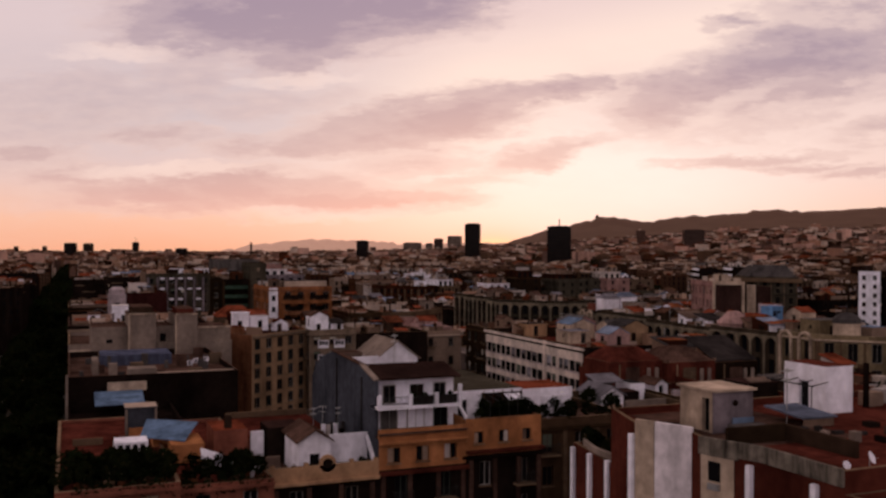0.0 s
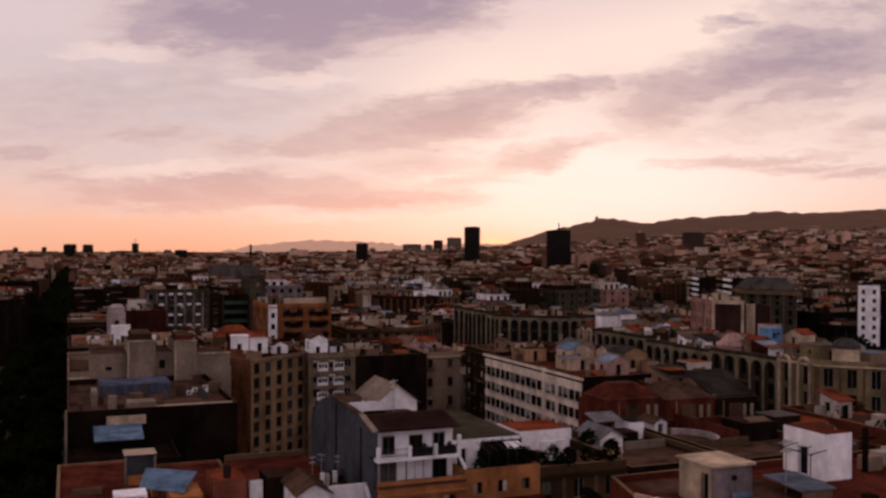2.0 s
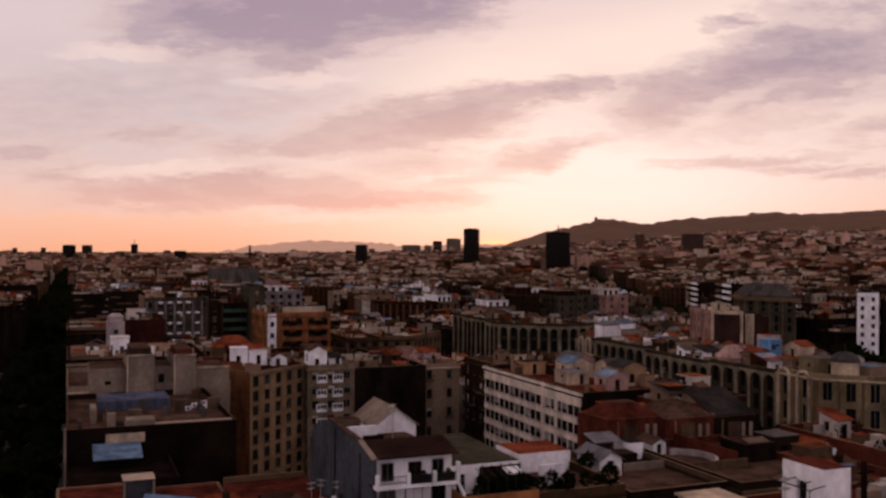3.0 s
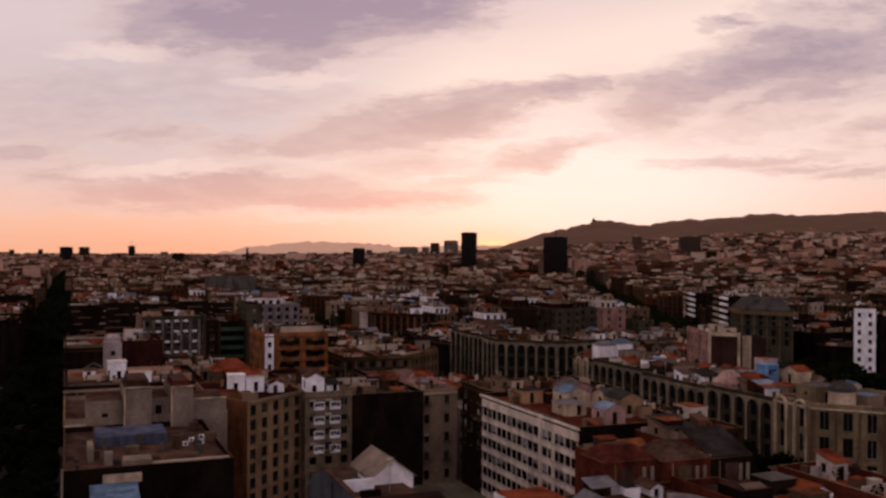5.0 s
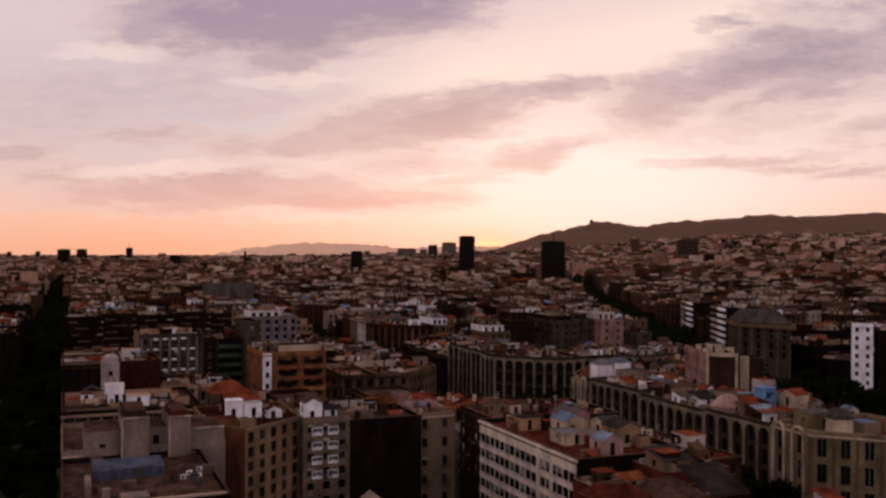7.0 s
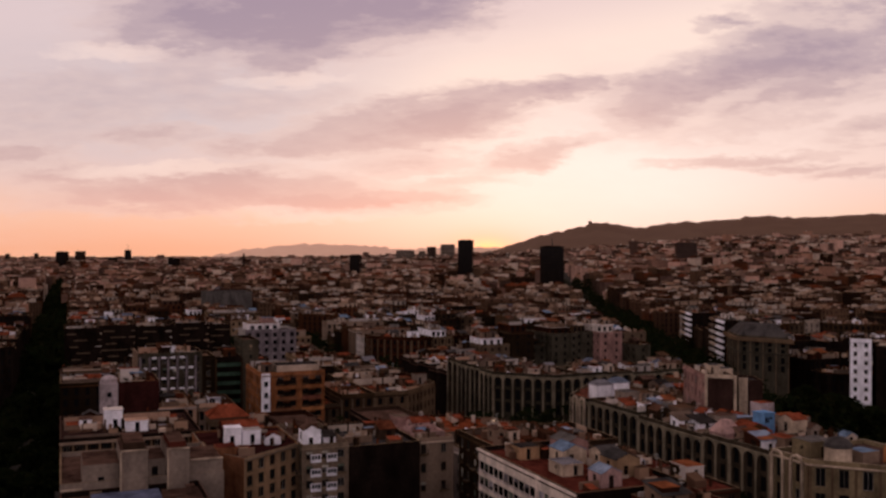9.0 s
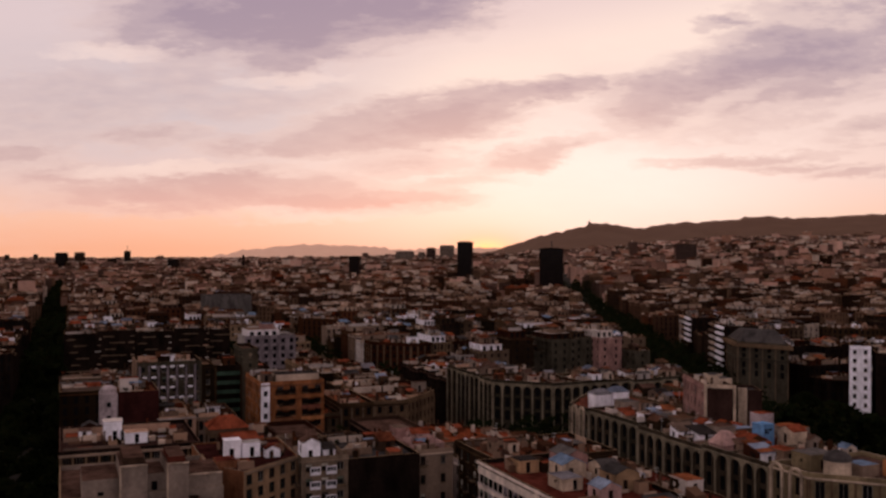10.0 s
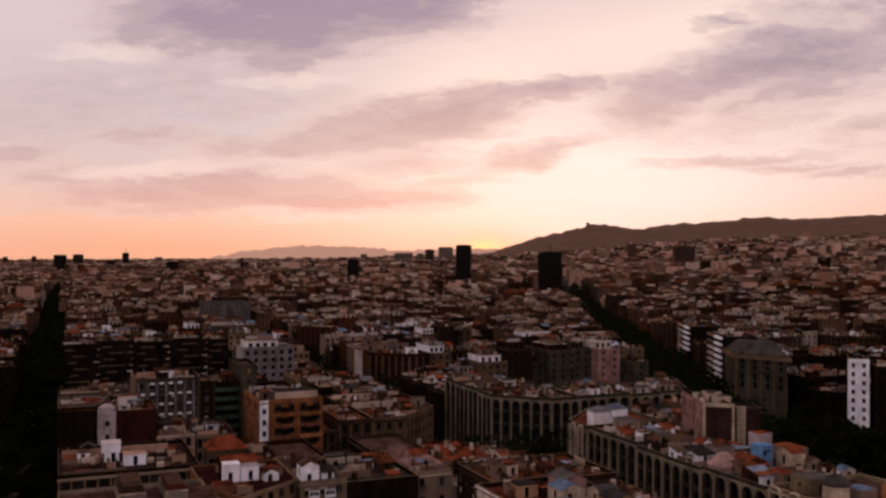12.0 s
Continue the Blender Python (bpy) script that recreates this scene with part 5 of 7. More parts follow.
for x, w_, z, h_, mat in ((26.3, 1.2, 27.5, 1.65, FRAME), (28.9, 1.3, 27.5, 1.6, DARKWALL), (31.2, 1.2, 27.5, 1.7, FRAME), (31.2, 1.4, 24.9, 2.0, GLASS),
                          (26.1, 1.6, 24.95, 2.0, GREYROOF), (28.6, 1.7, 24.95, 2.0, WHITE)):
    s = Shape()
    s.box(x, x + w_, 79.2, 79.296, z, z + h_, FRAME)
    s.box(x + 0.08, x + w_ / 2 - 0.03, 79.17, 79.2, z + 0.08, z + h_ - 0.08, mat if mat != FRAME else GLASS)
    s.box(x + w_ / 2 + 0.03, x + w_ - 0.08, 79.17, 79.2, z + 0.08, z + h_ - 0.08, mat if mat != FRAME else GLASS)
    part("terrace_door", s, white_house)
gable_hut(white_house, 29.8, 34.4, 92.0, 99.0, 28.6, 30.0, 31.75, WHITE, CREAM, label="pale gabled roof hut", door=False)
boxed(white_house, "chimney_stack", 32.4, 33.2, 100.0, 100.8, 29.02, 31.2, PARTY)
boxed(white_house, "terrace_wall", 26.2, 29.4, 90.0, 90.25, 29.2, 30.5, WHITE)
boxed(white_house, "terrace_store", 26.4, 28.6, 93.0, 95.6, 29.1, 30.6, LIGHTPAINT, BROWNROOF)
boxed(white_house, "terrace_bench", 27.2, 29.2, 87.2, 87.8, 29.3, 30.0, DARKWALL)

sheet(white_house, "gable_coping", ((25.02, 78.0, 29.78), (25.55, 78.0, 29.78), (25.55, 82.3, 30.68), (25.02, 82.3, 30.68)), CREAM, "pale coping along the gable", t=0.14)
sheet(white_house, "gable_coping", ((25.02, 82.32, 30.68), (25.55, 82.32, 30.68), (25.55, 92.6, 31.0), (25.02, 92.6, 31.0)), BROWNROOF, t=0.12)
for y, z in ((82.0, 29.6), (90.5, 30.4)):
    s = Shape()
    s.tube((25.12, y, 21.0), (25.12, y, z), 0.08, GREYROOF, 8)
    part("drain_pipe", s, white_house)
for k, x in enumerate((26.0, 28.7, 31.4)):
    boxed(white_house, "window_sill", x - 0.1, x + 1.3, 76.86, 77.0, 22.5, 22.6, STONE)
    boxed(white_house, "window_curtain", x + 0.05 + 0.6 * (k % 2), x + 0.55 + 0.6 * (k % 2), 77.13, 77.16, 22.65, 23.9, LIGHTPAINT)
    boxed(white_house, "window_frame", x + 0.56, x + 0.62, 77.1, 77.13, 22.62, 23.93, STONE)
boxed(white_house, "parapet_ledge", 25.2, 33.55, 76.7, 76.99, 25.1, 25.25, BROWNROOF)

# orange house with the planted terrace
planted = building(rect(33.504, 41.2, 77, 97), 22.6, rng, wall=DARKWALL, roof=ROOFTILE, blank=OCHRE, cabins=0, clutter=False, parapet=0.02, blinds=False, label="Orange house with a planted roof terrace", floors=3.4, w=1.1, h=2.2, gap=2.4, balconies=0.6)
upper_storey(planted, 33.506, 41.19, 77.004, 96.9, 22.63, 25.2, ORANGE, [23.7], [1.3, 3.8, 6.2], 0.95, 1.1, side=OCHRE)
boxed(planted, "cornice_band", 33.52, 41.3, 76.4, 76.99, 22.9, 23.15, BRICKRED)
pilasters(planted, (33.8, 36.2, 38.6, 40.7), 77, 8, 22.4, BROWNROOF)
s = Shape()
facade(s, (33.6, 80.6), (41.0, 80.6), 25.21, 28.0, WHITE, ([25.25], [1.1, 3.4, 4.9, 6.4]), 0.95, 1.9)
s.face([(41.0, 80.6, 25.21), (41.0, 95, 25.21), (41.0, 95, 28), (41.0, 80.6, 28)], PARTY)
s.face([(41.0, 95, 25.21), (33.6, 95, 25.21), (33.6, 95, 28), (41.0, 95, 28)], PARTY)
s.face([(33.6, 80.6, 28.0), (41.0, 80.6, 28.0), (41.0, 95, 28.0), (33.6, 95, 28.0)], OLIVE)
s.face([(33.6, 95, 25.21), (33.6, 80.6, 25.21), (33.6, 80.6, 28), (33.6, 95, 28)], WHITE)
part("setback_storey", s, planted)
boxed(planted, "dark_trellis", 36.6, 40.9, 80.3, 80.5, 25.21, 27.7, DARKWALL, label="dark timber trellis behind the plants")
for k in range(5):
    boxed(planted, "trellis_post", 36.7 + k, 36.82 + k, 80.2, 80.296, 25.21, 27.9, PARTY)
slab(planted, "awning", 38.9, 40.5, 78.9, 80.5, 27.1, 27.6, WHITE, "white canvas awning", t=0.05)
slab(planted, "stair_flank", 33.55, 33.8, 77.3, 80.5, 25.9, 27.6, WHITE, t=0.3)

for k, x in enumerate((34.33, 36.83, 39.23)):
    boxed(planted, "window_sill", x - 0.1, x + 1.05, 76.86, 77.0, 23.6, 23.7, STONE)
    boxed(planted, "window_curtain", x + 0.05 + 0.5 * (k % 2), x + 0.45 + 0.5 * (k % 2), 77.13, 77.16, 23.75, 24.7, LIGHTPAINT)
for k in range(5):
    s = Shape()
    x = 36.2 + k * 0.95
    s.tube((x, 77.6, 25.2), (x, 77.6, 27.3), 0.04, METAL)
    s.tube((x, 77.6, 27.3), (x, 80.5, 27.6), 0.04, METAL)
    part("pergola_frame", s, planted)

# the wing that closes the yard
wing = building(rect(41.204, 52, 79, 97), 24.2, rng, wall=STUCCO, roof=BROWNROOF, blank=PARTY, cabins=0, clutter=False, strips=STONE, label="Stucco house with shallow arches and a red shed on its roof")
boxed(wing, "roof_store", 45.5, 51.9, 89.8, 95.5, 24.21, 26.3, WHITE, TERRA, "white roof store with a red covering")
boxed(wing, "terrace_wall", 45.0, 48.0, 84.0, 84.3, 24.21, 26.4, WHITE)
wing2 = building(rect(52.004, 64, 78, 97), 23.6, rng, wall=DARKWALL, roof=BROWNROOF, strips=STONE, blank=PARTY, cabins=0, clutter=False, label="Stucco house with a white gabled hut on its terrace")
gable_hut(wing2, 54.1, 56.9, 87.2, 92.0, 23.61, 25.5, 26.35, WHITE, BLUEROOF, label="white hut with a blue-grey gable roof")
boxed(wing2, "white_shed", 61.8, 63.8, 93.2, 96.4, 23.61, 25.6, WHITE, GREYROOF)
slab(wing2, "shed_canopy", 57.6, 61.4, 94.0, 96.6, 25.7, 26.4, BLUEROOF, "blue-grey sheet canopy")
boxed(wing2, "canopy_wall", 57.8, 61.2, 96.2, 96.5, 23.61, 26.2, PARTY)
boxed(wing2, "terrace_wall", 58.0, 63.5, 88.5, 88.75, 23.61, 24.5, CREAM)
boxed(wing2, "dark_shed", 57.6, 60.6, 89.6, 92.4, 23.61, 25.3, DARKWALL, DARKTILE)
boxed(wing2, "terrace_wall", 52.3, 56.0, 86.0, 86.25, 23.61, 24.6, LIGHTPAINT)
red1 = building(rect(64.004, 78, 76, 97), 23.9, rng, wall=STUCCO, roof=BROWNROOF, blank=BRICKRED, cabins=0, clutter=False, label="Dark red walled house with white roof huts")
gable_hut(red1, 65.4, 67.2, 93.4, 96.6, 23.91, 25.3, 25.85, WHITE, BROWNROOF, label="white hut with a gable roof")
s = Shape()
for k in range(10):
    # a low white wall that turns round the end of the terrace
    a, b = radians(-70 + 16 * k), radians(-54 + 16 * k)
    pts = [(67.4 + r * math.cos(q), 89.2 + r * math.sin(q) * 1.2) for q, r in ((a, 3.1), (b, 3.1), (b, 2.85), (a, 2.85))]
    s.prism(pts, 23.905, 24.6, LILAC)
part("curved_wall", s, red1, "low curved white terrace wall")
boxed(red1, "dark_shed", 73.0, 77.4, 86.0, 90.5, 23.91, 26.0, DARKWALL, DARKTILE)
slab(red1, "shed_sheet", 73.6, 76.6, 86.2, 87.4, 26.05, 26.4, LIGHTPAINT, "pale sheet on the shed")
boxed(red1, "terrace_wall", 64.4, 72.0, 84.5, 84.75, 23.91, 24.9, PARTY)
boxed(red1, "dark_wall", 70.6, 70.9, 84.8, 96.5, 23.91, 25.6, BRICKRED)
for k, (x0, x1, y0, z, mat) in enumerate(((62.0, 69.9, 98.2, 27.2, REDTILE), (70.0, 77.4, 97.4, 26.9, REDTILE), (77.5, 84.5, 97.6, 26.6, PARTY))):
    one = building(rect(x0, x1, y0, 104.5), z, rng, wall=mat, roof=ROOFTILE, blank=mat, cabins=0, clutter=False, edges=[], parapet=0.3, label="Dark red blind-walled house with a tiled roof")
    s, a, b = Shape(), rect(x0 + 0.1, x1 - 0.1, y0 + 0.1, 104.4), rect(x0 + 2.2, x1 - 2.2, y0 + 2.4, 102.6)
    if k < 2:
        for i in range(4):
            j = (i + 1) % 4
            s.face([(*a[i], z + 0.31), (*a[j], z + 0.31), (*b[j], z + 1.9), (*b[i], z + 1.9)], (REDTILE, BROWNROOF)[k])
        s.face([(*p, z + 1.9) for p in b], BROWNROOF)
        part("hipped_roof", s, one, "dark red hipped tile roof")
    boxed(one, "drain_pipe", x0 + 1.4, x0 + 1.55, y0 - 0.15, y0 - 0.004, 0, z, STONE)
    boxed(one, "pale_pilaster", x1 - 2.4, x1 - 1.9, y0 - 0.12, y0 - 0.004, 8, z - 0.6, CREAM)
    boxed(one, "pale_pilaster", x1 - 1.2, x1 - 0.7, y0 - 0.12, y0 - 0.004, 8, z - 0.6, CREAM)
    boxed(one, "wall_patch", x0 + 2.4, x0 + 4.4, y0 - 0.08, y0 - 0.004, z - 4.5, z - 0.4, (BROWNROOF, PARTY, BROWNROOF)[k])
slab(one, "sloping_roof", 77.6, 84.4, 97.7, 104.3, 27.0, 29.6, GREYROOF, t=0.15)
boxed(one, "side_wall", 77.6, 77.9, 97.8, 104.2, 26.91, 27.4, LIGHTPAINT)
building(rect(84.6, 107, 98, 104.5), 20.0, rng, wall=STUCCO, roof=ROOFTILE, blank=PARTY, cabins=2, edges=[])
building(rect(78.004, 88, 76, 97), 22.5, rng, wall=PARTY, roof=BROWNROOF, blank=BRICKRED, cabins=3)
building(rect(88.004, 97, 78, 97), 24.5, rng, wall=BRICKRED, roof=REDTILE, blank=BRICKRED, cabins=1, edges=[], label="Tall dark red blind-walled house")
building(rect(97.004, 107, 76, 97), 20.5, rng, wall=PARTY, roof=ROOFTILE, blank=BRICKRED, cabins=3)

# the red-panelled house close by, with its cabin, white room and tarpaulin
red = building(((35.3, 34.6), (62, 34.6), (62, 54.2), (34.4, 54.2), (32.75, 48.75), (34.2, 45.2), (33.95, 43.9), (35.3, 40.0)), 30.2, rng, wall=BRICKRED, roof=REDTILE, blank=BRICKRED, cabins=0,
               clutter=False, edges=[], parapet=0.45, label="Dark red panelled house with white piers and roof rooms")
annex = building(((34.5, 54.21), (62, 54.21), (62, 61.5), (35.7, 61.5)), 26.3, rng, wall=BRICKRED, roof=BROWNROOF, blank=BRICKRED, cabins=0, clutter=False, edges=[], parapet=0.5,
                 label="Dark red panelled house with a planted terrace")
front = building(rect(35.3, 62, 15, 34.59), 29.2, rng, wall=BRICKRED, roof=GREYROOF, blank=BRICKRED, cabins=0, clutter=False, edges=[], parapet=0.3, label="Dark red house with a lavender-grey sheet roof")
for ob, x, y, z in ((annex, 34.7, 54.9, 26.9), (annex, 35.15, 58.0, 26.7), (annex, 35.7, 61.3, 26.5), (red, 32.72, 49.0, 30.0), (red, 34.98, 40.9, 29.6), (red, 35.28, 36.4, 29.6)):
    boxed(ob, "pier", x - 0.32, x - 0.02, y - 0.2, y + 0.15, 0, z, WHITE)
for k, (a, b) in enumerate((((32.58, 48.65), (33.12, 47.42)), ((33.14, 47.38), (34.14, 45.08)))):
    s = Shape()
    s.prism((a, b, (b[0] + 0.25, b[1] + 0.15), (a[0] + 0.25, a[1] + 0.15)), 0, 30.97, (WARMCREAM, STAINWHITE)[k])
    part("bay_wall", s, red, ("cream rendered bay wall", "white rendered bay wall with stains")[k])
s = Shape()
s.prism(((33.85, 43.85), (34.55, 41.85), (34.75, 41.95), (34.0, 43.95)), 0, 29.7, WARMCREAM)
part("window_strip", s, red, "pale rendered strip with small windows")
for z in (28.3, 25.2, 22.1):
    s = Shape()
    s.prism(((33.96, 43.32), (34.2, 42.63), (34.3, 42.66), (34.06, 43.35)), z, z + 1.1, GLASS)
    part("strip_window", s, red)
    s = Shape()
    s.prism(((33.86, 43.3), (34.1, 42.6), (34.25, 42.65), (34.0, 43.35)), z - 0.5, z - 0.14, GREYMETAL)
    part("cooling_box", s, red)
s = Shape()
s.prism(((33.74, 43.95), (34.58, 41.6), (34.8, 41.68), (33.95, 44.02)), 29.72, 30.72, STREAKED)
s.prism(((34.6, 41.6), (35.15, 40.0), (35.3, 40.06), (34.78, 41.66)), 29.85, 30.75, STREAKED)
s.prism(((35.12, 40.0), (35.12, 34.6), (35.298, 34.6), (35.298, 40.0)), 29.85, 30.75, STREAKED)
part("concrete_band", s, red, "stained grey concrete parapet band")
s = Shape()
for k in range(6):
    # a parapet that bows out along the terrace edge
    a, b = 55.0 + k, 56.0 + k
    xa, xb = 35.2 + (a - 55) * 0.17 - 0.5 * math.sin((a - 55) * 0.52), 35.2 + (b - 55) * 0.17 - 0.5 * math.sin((b - 55) * 0.52)
    s.prism(((xa, a), (xb, b), (xb + 0.3, b), (xa + 0.3, a))[::-1], 26.1, 27.2, CREAM)
part("curved_parapet", s, annex, "bowed cream parapet")
s = Shape()
facade(s, (36.6, 49.5), (36.6, 46.3), 30.22, 32.72, WARMCREAM, ([30.25], [2.55]), 0.72, 2.05)
s.face([(36.6, 46.3, 30.22), (39.7, 46.3, 30.22), (39.7, 46.3, 32.72), (36.6, 46.3, 32.72)], LILACGREY)
s.face([(39.7, 46.3, 30.22), (39.7, 49.5, 30.22), (39.7, 49.5, 32.72), (39.7, 46.3, 32.72)], WARMCREAM)
s.face([(39.7, 49.5, 30.22), (36.6, 49.5, 30.22), (36.6, 49.5, 32.72), (39.7, 49.5, 32.72)], WARMCREAM)
part("stair_cabin", s, red, "cream rendered stair cabin with a dark door")
boxed(red, "cabin_slab", 36.42, 39.88, 46.12, 49.68, 32.725, 32.87, WARMCREAM)
s = Shape()
s.tube((38.3, 46.296, 32.0), (38.3, 46.22, 32.0), 0.2, DARKWALL, 10)
part("vent", s, red)
boxed(red, "blue_panel", 38.0, 39.6, 46.1, 46.16, 30.22, 31.1, BLUEROOF)
boxed(red, "cabin_step", 37.6, 39.9, 43.4, 46.1, 30.21, 30.75, GREYROOF)
s = Shape()
facade(s, (48.3, 53), (48.3, 49), 30.21, 33.45, WHITE, ([30.25], [1.9]), 0.95, 2.0)
s.face([(48.3, 49, 30.21), (50.7, 49, 30.21), (50.7, 49, 33.45), (48.3, 49, 33.45)], WHITE)
s.face([(50.7, 49, 30.21), (50.7, 53, 30.21), (50.7, 53, 33.45), (50.7, 49, 33.45)], WHITE)
s.face([(50.7, 53, 30.21), (48.3, 53, 30.21), (48.3, 53, 33.45), (50.7, 53, 33.45)], WHITE)
s.face([(48.3, 49, 33.45), (50.7, 49, 33.45), (50.7, 53, 33.45), (48.3, 53, 33.45)], BRICKRED)
part("roof_room", s, red, "white painted roof room with a door")
s = Shape()
for y in (53.0, 51.6, 50.2, 48.9):
    s.tube((48.28, y, 32.4), (46.9, y, 32.2), 0.04, METAL)
s.tube((46.9, 48.7, 32.2), (46.9, 53.2, 32.2), 0.05, METAL)
s.tube((46.9, 48.9, 32.2), (46.9, 48.9, 30.2), 0.04, METAL)
part("pergola", s, red, "thin iron pergola")
slab(red, "lean_to_roof", 43.1, 45.9, 45.6, 49.2, 30.75, 31.0, BLUEROOF, "blue sheet roof")
boxed(red, "lean_to_wall", 43.3, 45.7, 45.7, 45.85, 30.21, 30.72, LIGHTPAINT)
boxed(red, "roof_paving", 35.4, 44.5, 42.4, 53.5, 30.2, 30.206, BROWNROOF)
boxed(red, "roof_post", 53.0, 53.3, 50.0, 50.3, 30.21, 33.4, DARKWALL, label="dark steel post with cross bars")
for z in (31.9, 32.6):
    boxed(red, "cross_bar", 52.4, 53.9, 49.9, 49.996, z, z + 0.14, DARKWALL)
for k in range(16):
    x, y = 50.8 + (k * 7 % 16) * 0.55, 42.4 + (k * 5 % 11) * 0.62
    boxed(red, "stacked_slab", x, x + 0.8 + 0.3 * (k % 3), y, y + 0.5 + 0.2 * (k % 2), 30.206, 30.34 + (k * 3 % 5) * 0.12, (DARKWALL, CREAM, BROWNROOF, DARKWALL, LIGHTPAINT)[k % 5])
for k in range(10):
    x, y = 37.2 + (k * 3 % 10) * 0.62, 43.6 + (k * 7 % 5) * 0.5
    boxed(red, "roof_block", x, x + 0.4, y, y + 0.3, 30.207, 30.32 + (k % 4) * 0.1, (GREYROOF, CREAM, DARKWALL)[k % 3])
boxed(red, "red_pavilion", 50.0, 60.0, 35.5, 41.0, 30.21, 31.3, TERRA)
for k in range(14):
    x, y = 40.5 + (k * 11 % 14) * 0.75, 39.6 + (k * 5 % 7) * 0.75
    boxed(red, "roof_block", x, x + 0.3 + 0.2 * (k % 3), y, y + 0.35 + 0.15 * (k % 4), 30.205, 30.4 + (k * 3 % 4) * 0.14, (GREYROOF, CREAM, BROWNROOF, DARKWALL)[k % 4])
for k in range(7):
    boxed(red, "roof_clutter", 53.0 + k * 1.1, 53.7 + k * 1.1, 45.5 + (k * 7 % 5) * 0.9, 46.2 + (k * 7 % 5) * 0.9, 30.21, 30.7 + (k * 5 % 4) * 0.35, LIGHTPAINT if k % 2 else GREYROOF)
boxed(red, "inner_wall", 39.5, 39.8, 38, 44, 30.21, 31.1, STUCCO)
boxed(red, "inner_wall", 35.2, 39.4, 43.1, 43.35, 30.21, 31.2, STUCCO)
for x in (53.5, 55.6, 57.6):
    boxed(red, "roof_tank", x, x + 1.4, 50 + (x - 53) * 0.4, 51 + (x - 53) * 0.4, 30.21, 31.2, LIGHTPAINT)
for k, (y0, y1) in enumerate(((15, 27), (27.004, 38), (38.004, 49), (49.004, 60))):
    building(rect(85.004, 107, y0, y1), 22.0 + (1.2, -0.8, 0.6, -1.5)[k], rng, wall=STUCCO, roof=ROOFTILE, blank=PARTY, cabins=2, attic=(0, 3, 0, 3)[k])
    building(rect(62.004, 77, y0, y1), 23.0 + (-1.0, 0.8, -0.6, 0.9)[k], rng, wall=PARTY, roof=(GREYROOF, BROWNROOF)[k % 2], blank=PARTY, cabins=3)

# ---- second block, seen over its yard ----
dark = building(rect(0, 22.3, 132, 163.9), 23.4, rng, wall=DARKWALL, roof=BROWNROOF, blank=DARKWALL, cabins=0, clutter=False, edges=[], coping=BROWNROOF, label="Dark brown house with sheds and machines on its roof")
boxed(dark, "grey_shed", 4.6, 15.0, 150, 158, 23.41, 25.0, SLATE, SLATE)
boxed(dark, "pale_screen", 3.2, 4.0, 140, 146, 23.41, 25.4, CREAM)
boxed(dark, "pale_screen", 5.3, 6.4, 137, 138, 23.41, 25.3, CREAM)
boxed(dark, "cream_shed", 7.6, 11.3, 132.3, 135.5, 23.41, 25.0, CREAM)
boxed(dark, "low_wall", 11.5, 22, 134, 134.3, 23.41, 24.2, LIGHTPAINT)
low = building(rect(0, 13, 117, 131.996), 19.6, rng, wall=DARKWALL, roof=DARKWALL, blank=DARKWALL, cabins=0, clutter=False, edges=[], coping=DARKWALL, label="Low dark house with a pale blue canopy")
slab(low, "canopy", 3.2, 9.3, 126, 131.4, 21.2, 22.2, BLUESHEET, "pale blue sheet canopy")
boxed(low, "canopy_wall", 4.6, 10.8, 131.5, 131.9, 19.61, 22.2, DARKWALL)
boxed(low, "parapet_cap", 4.9, 9.9, 131.52, 131.88, 22.204, 23.4, WARMCREAM)
boxed(low, "corner_strip", -0.3, -0.004, 131.3, 131.9, 0, 24.6, CREAM)
cream = building(rect(0, 26.6, 164.2, 190), 24.6, rng, wall=CREAM, roof=BROWNROOF, blank=CREAM, cabins=0, clutter=False, edges=[], label="Cream rendered house with tall blind stair shafts")
for x0, x1, y0, z in ((3.5, 9.3, 164.6, 28.2), (9.4, 13.8, 163.2, 30.2), (17.0, 20.6, 163.2, 30.0), (20.7, 26.4, 164.4, 27.6), (13.8, 17.0, 166.5, 28.0)):
    boxed(cream, "shaft", x0, x1, y0, 176, 12, z, CREAM, BROWNROOF)
boxed(cream, "shaft_cap", 10.0, 13.4, 165, 175, 30.2, 31.4, PARTY, BROWNROOF)
boxed(cream, "shaft_cap", 17.4, 20.2, 165, 174, 30.0, 31.0, BRICKRED, BROWNROOF)
# no hole here: a flat dark sheet stands for the shaded recess
boxed(cream, "terrace_opening", 0.6, 3.3, 164.1, 164.19, 21.6, 24.2, DARKWALL, label="dark sheet for the shade in a terrace opening, pale frame")
for x0, x1, y0, y1, z in ((0.1, 3.4, 164.0, 164.19, 24.3), (9.4, 13.8, 162.95, 163.19, 30.25), (17.0, 20.6, 162.95, 163.19, 30.05), (20.8, 26.4, 164.15, 164.39, 27.65)):
    boxed(cream, "pale_coping", x0, x1, y0, y1, z, z + 0.28, WARMCREAM)
# brighter lit left edges of the shafts, painted as pale strips
boxed(cream, "shaft_edge", 9.3, 9.6, 163.0, 163.19, 12, 30.2, WARMCREAM)
boxed(cream, "shaft_edge", 16.9, 17.2, 163.0, 163.19, 12, 30.0, WARMCREAM)
s = Shape()
for x, z in ((6.4, 24.6), (6.4, 21.0), (15.2, 25.2), (15.2, 22.2)):
    y = 164.56 if x < 10 else 166.46
    s.box(x - 0.5, x + 0.5, y, y + 0.05, z, z + 1.5, GLASS)
    part("shaft_window", s, cream)
    s = Shape()
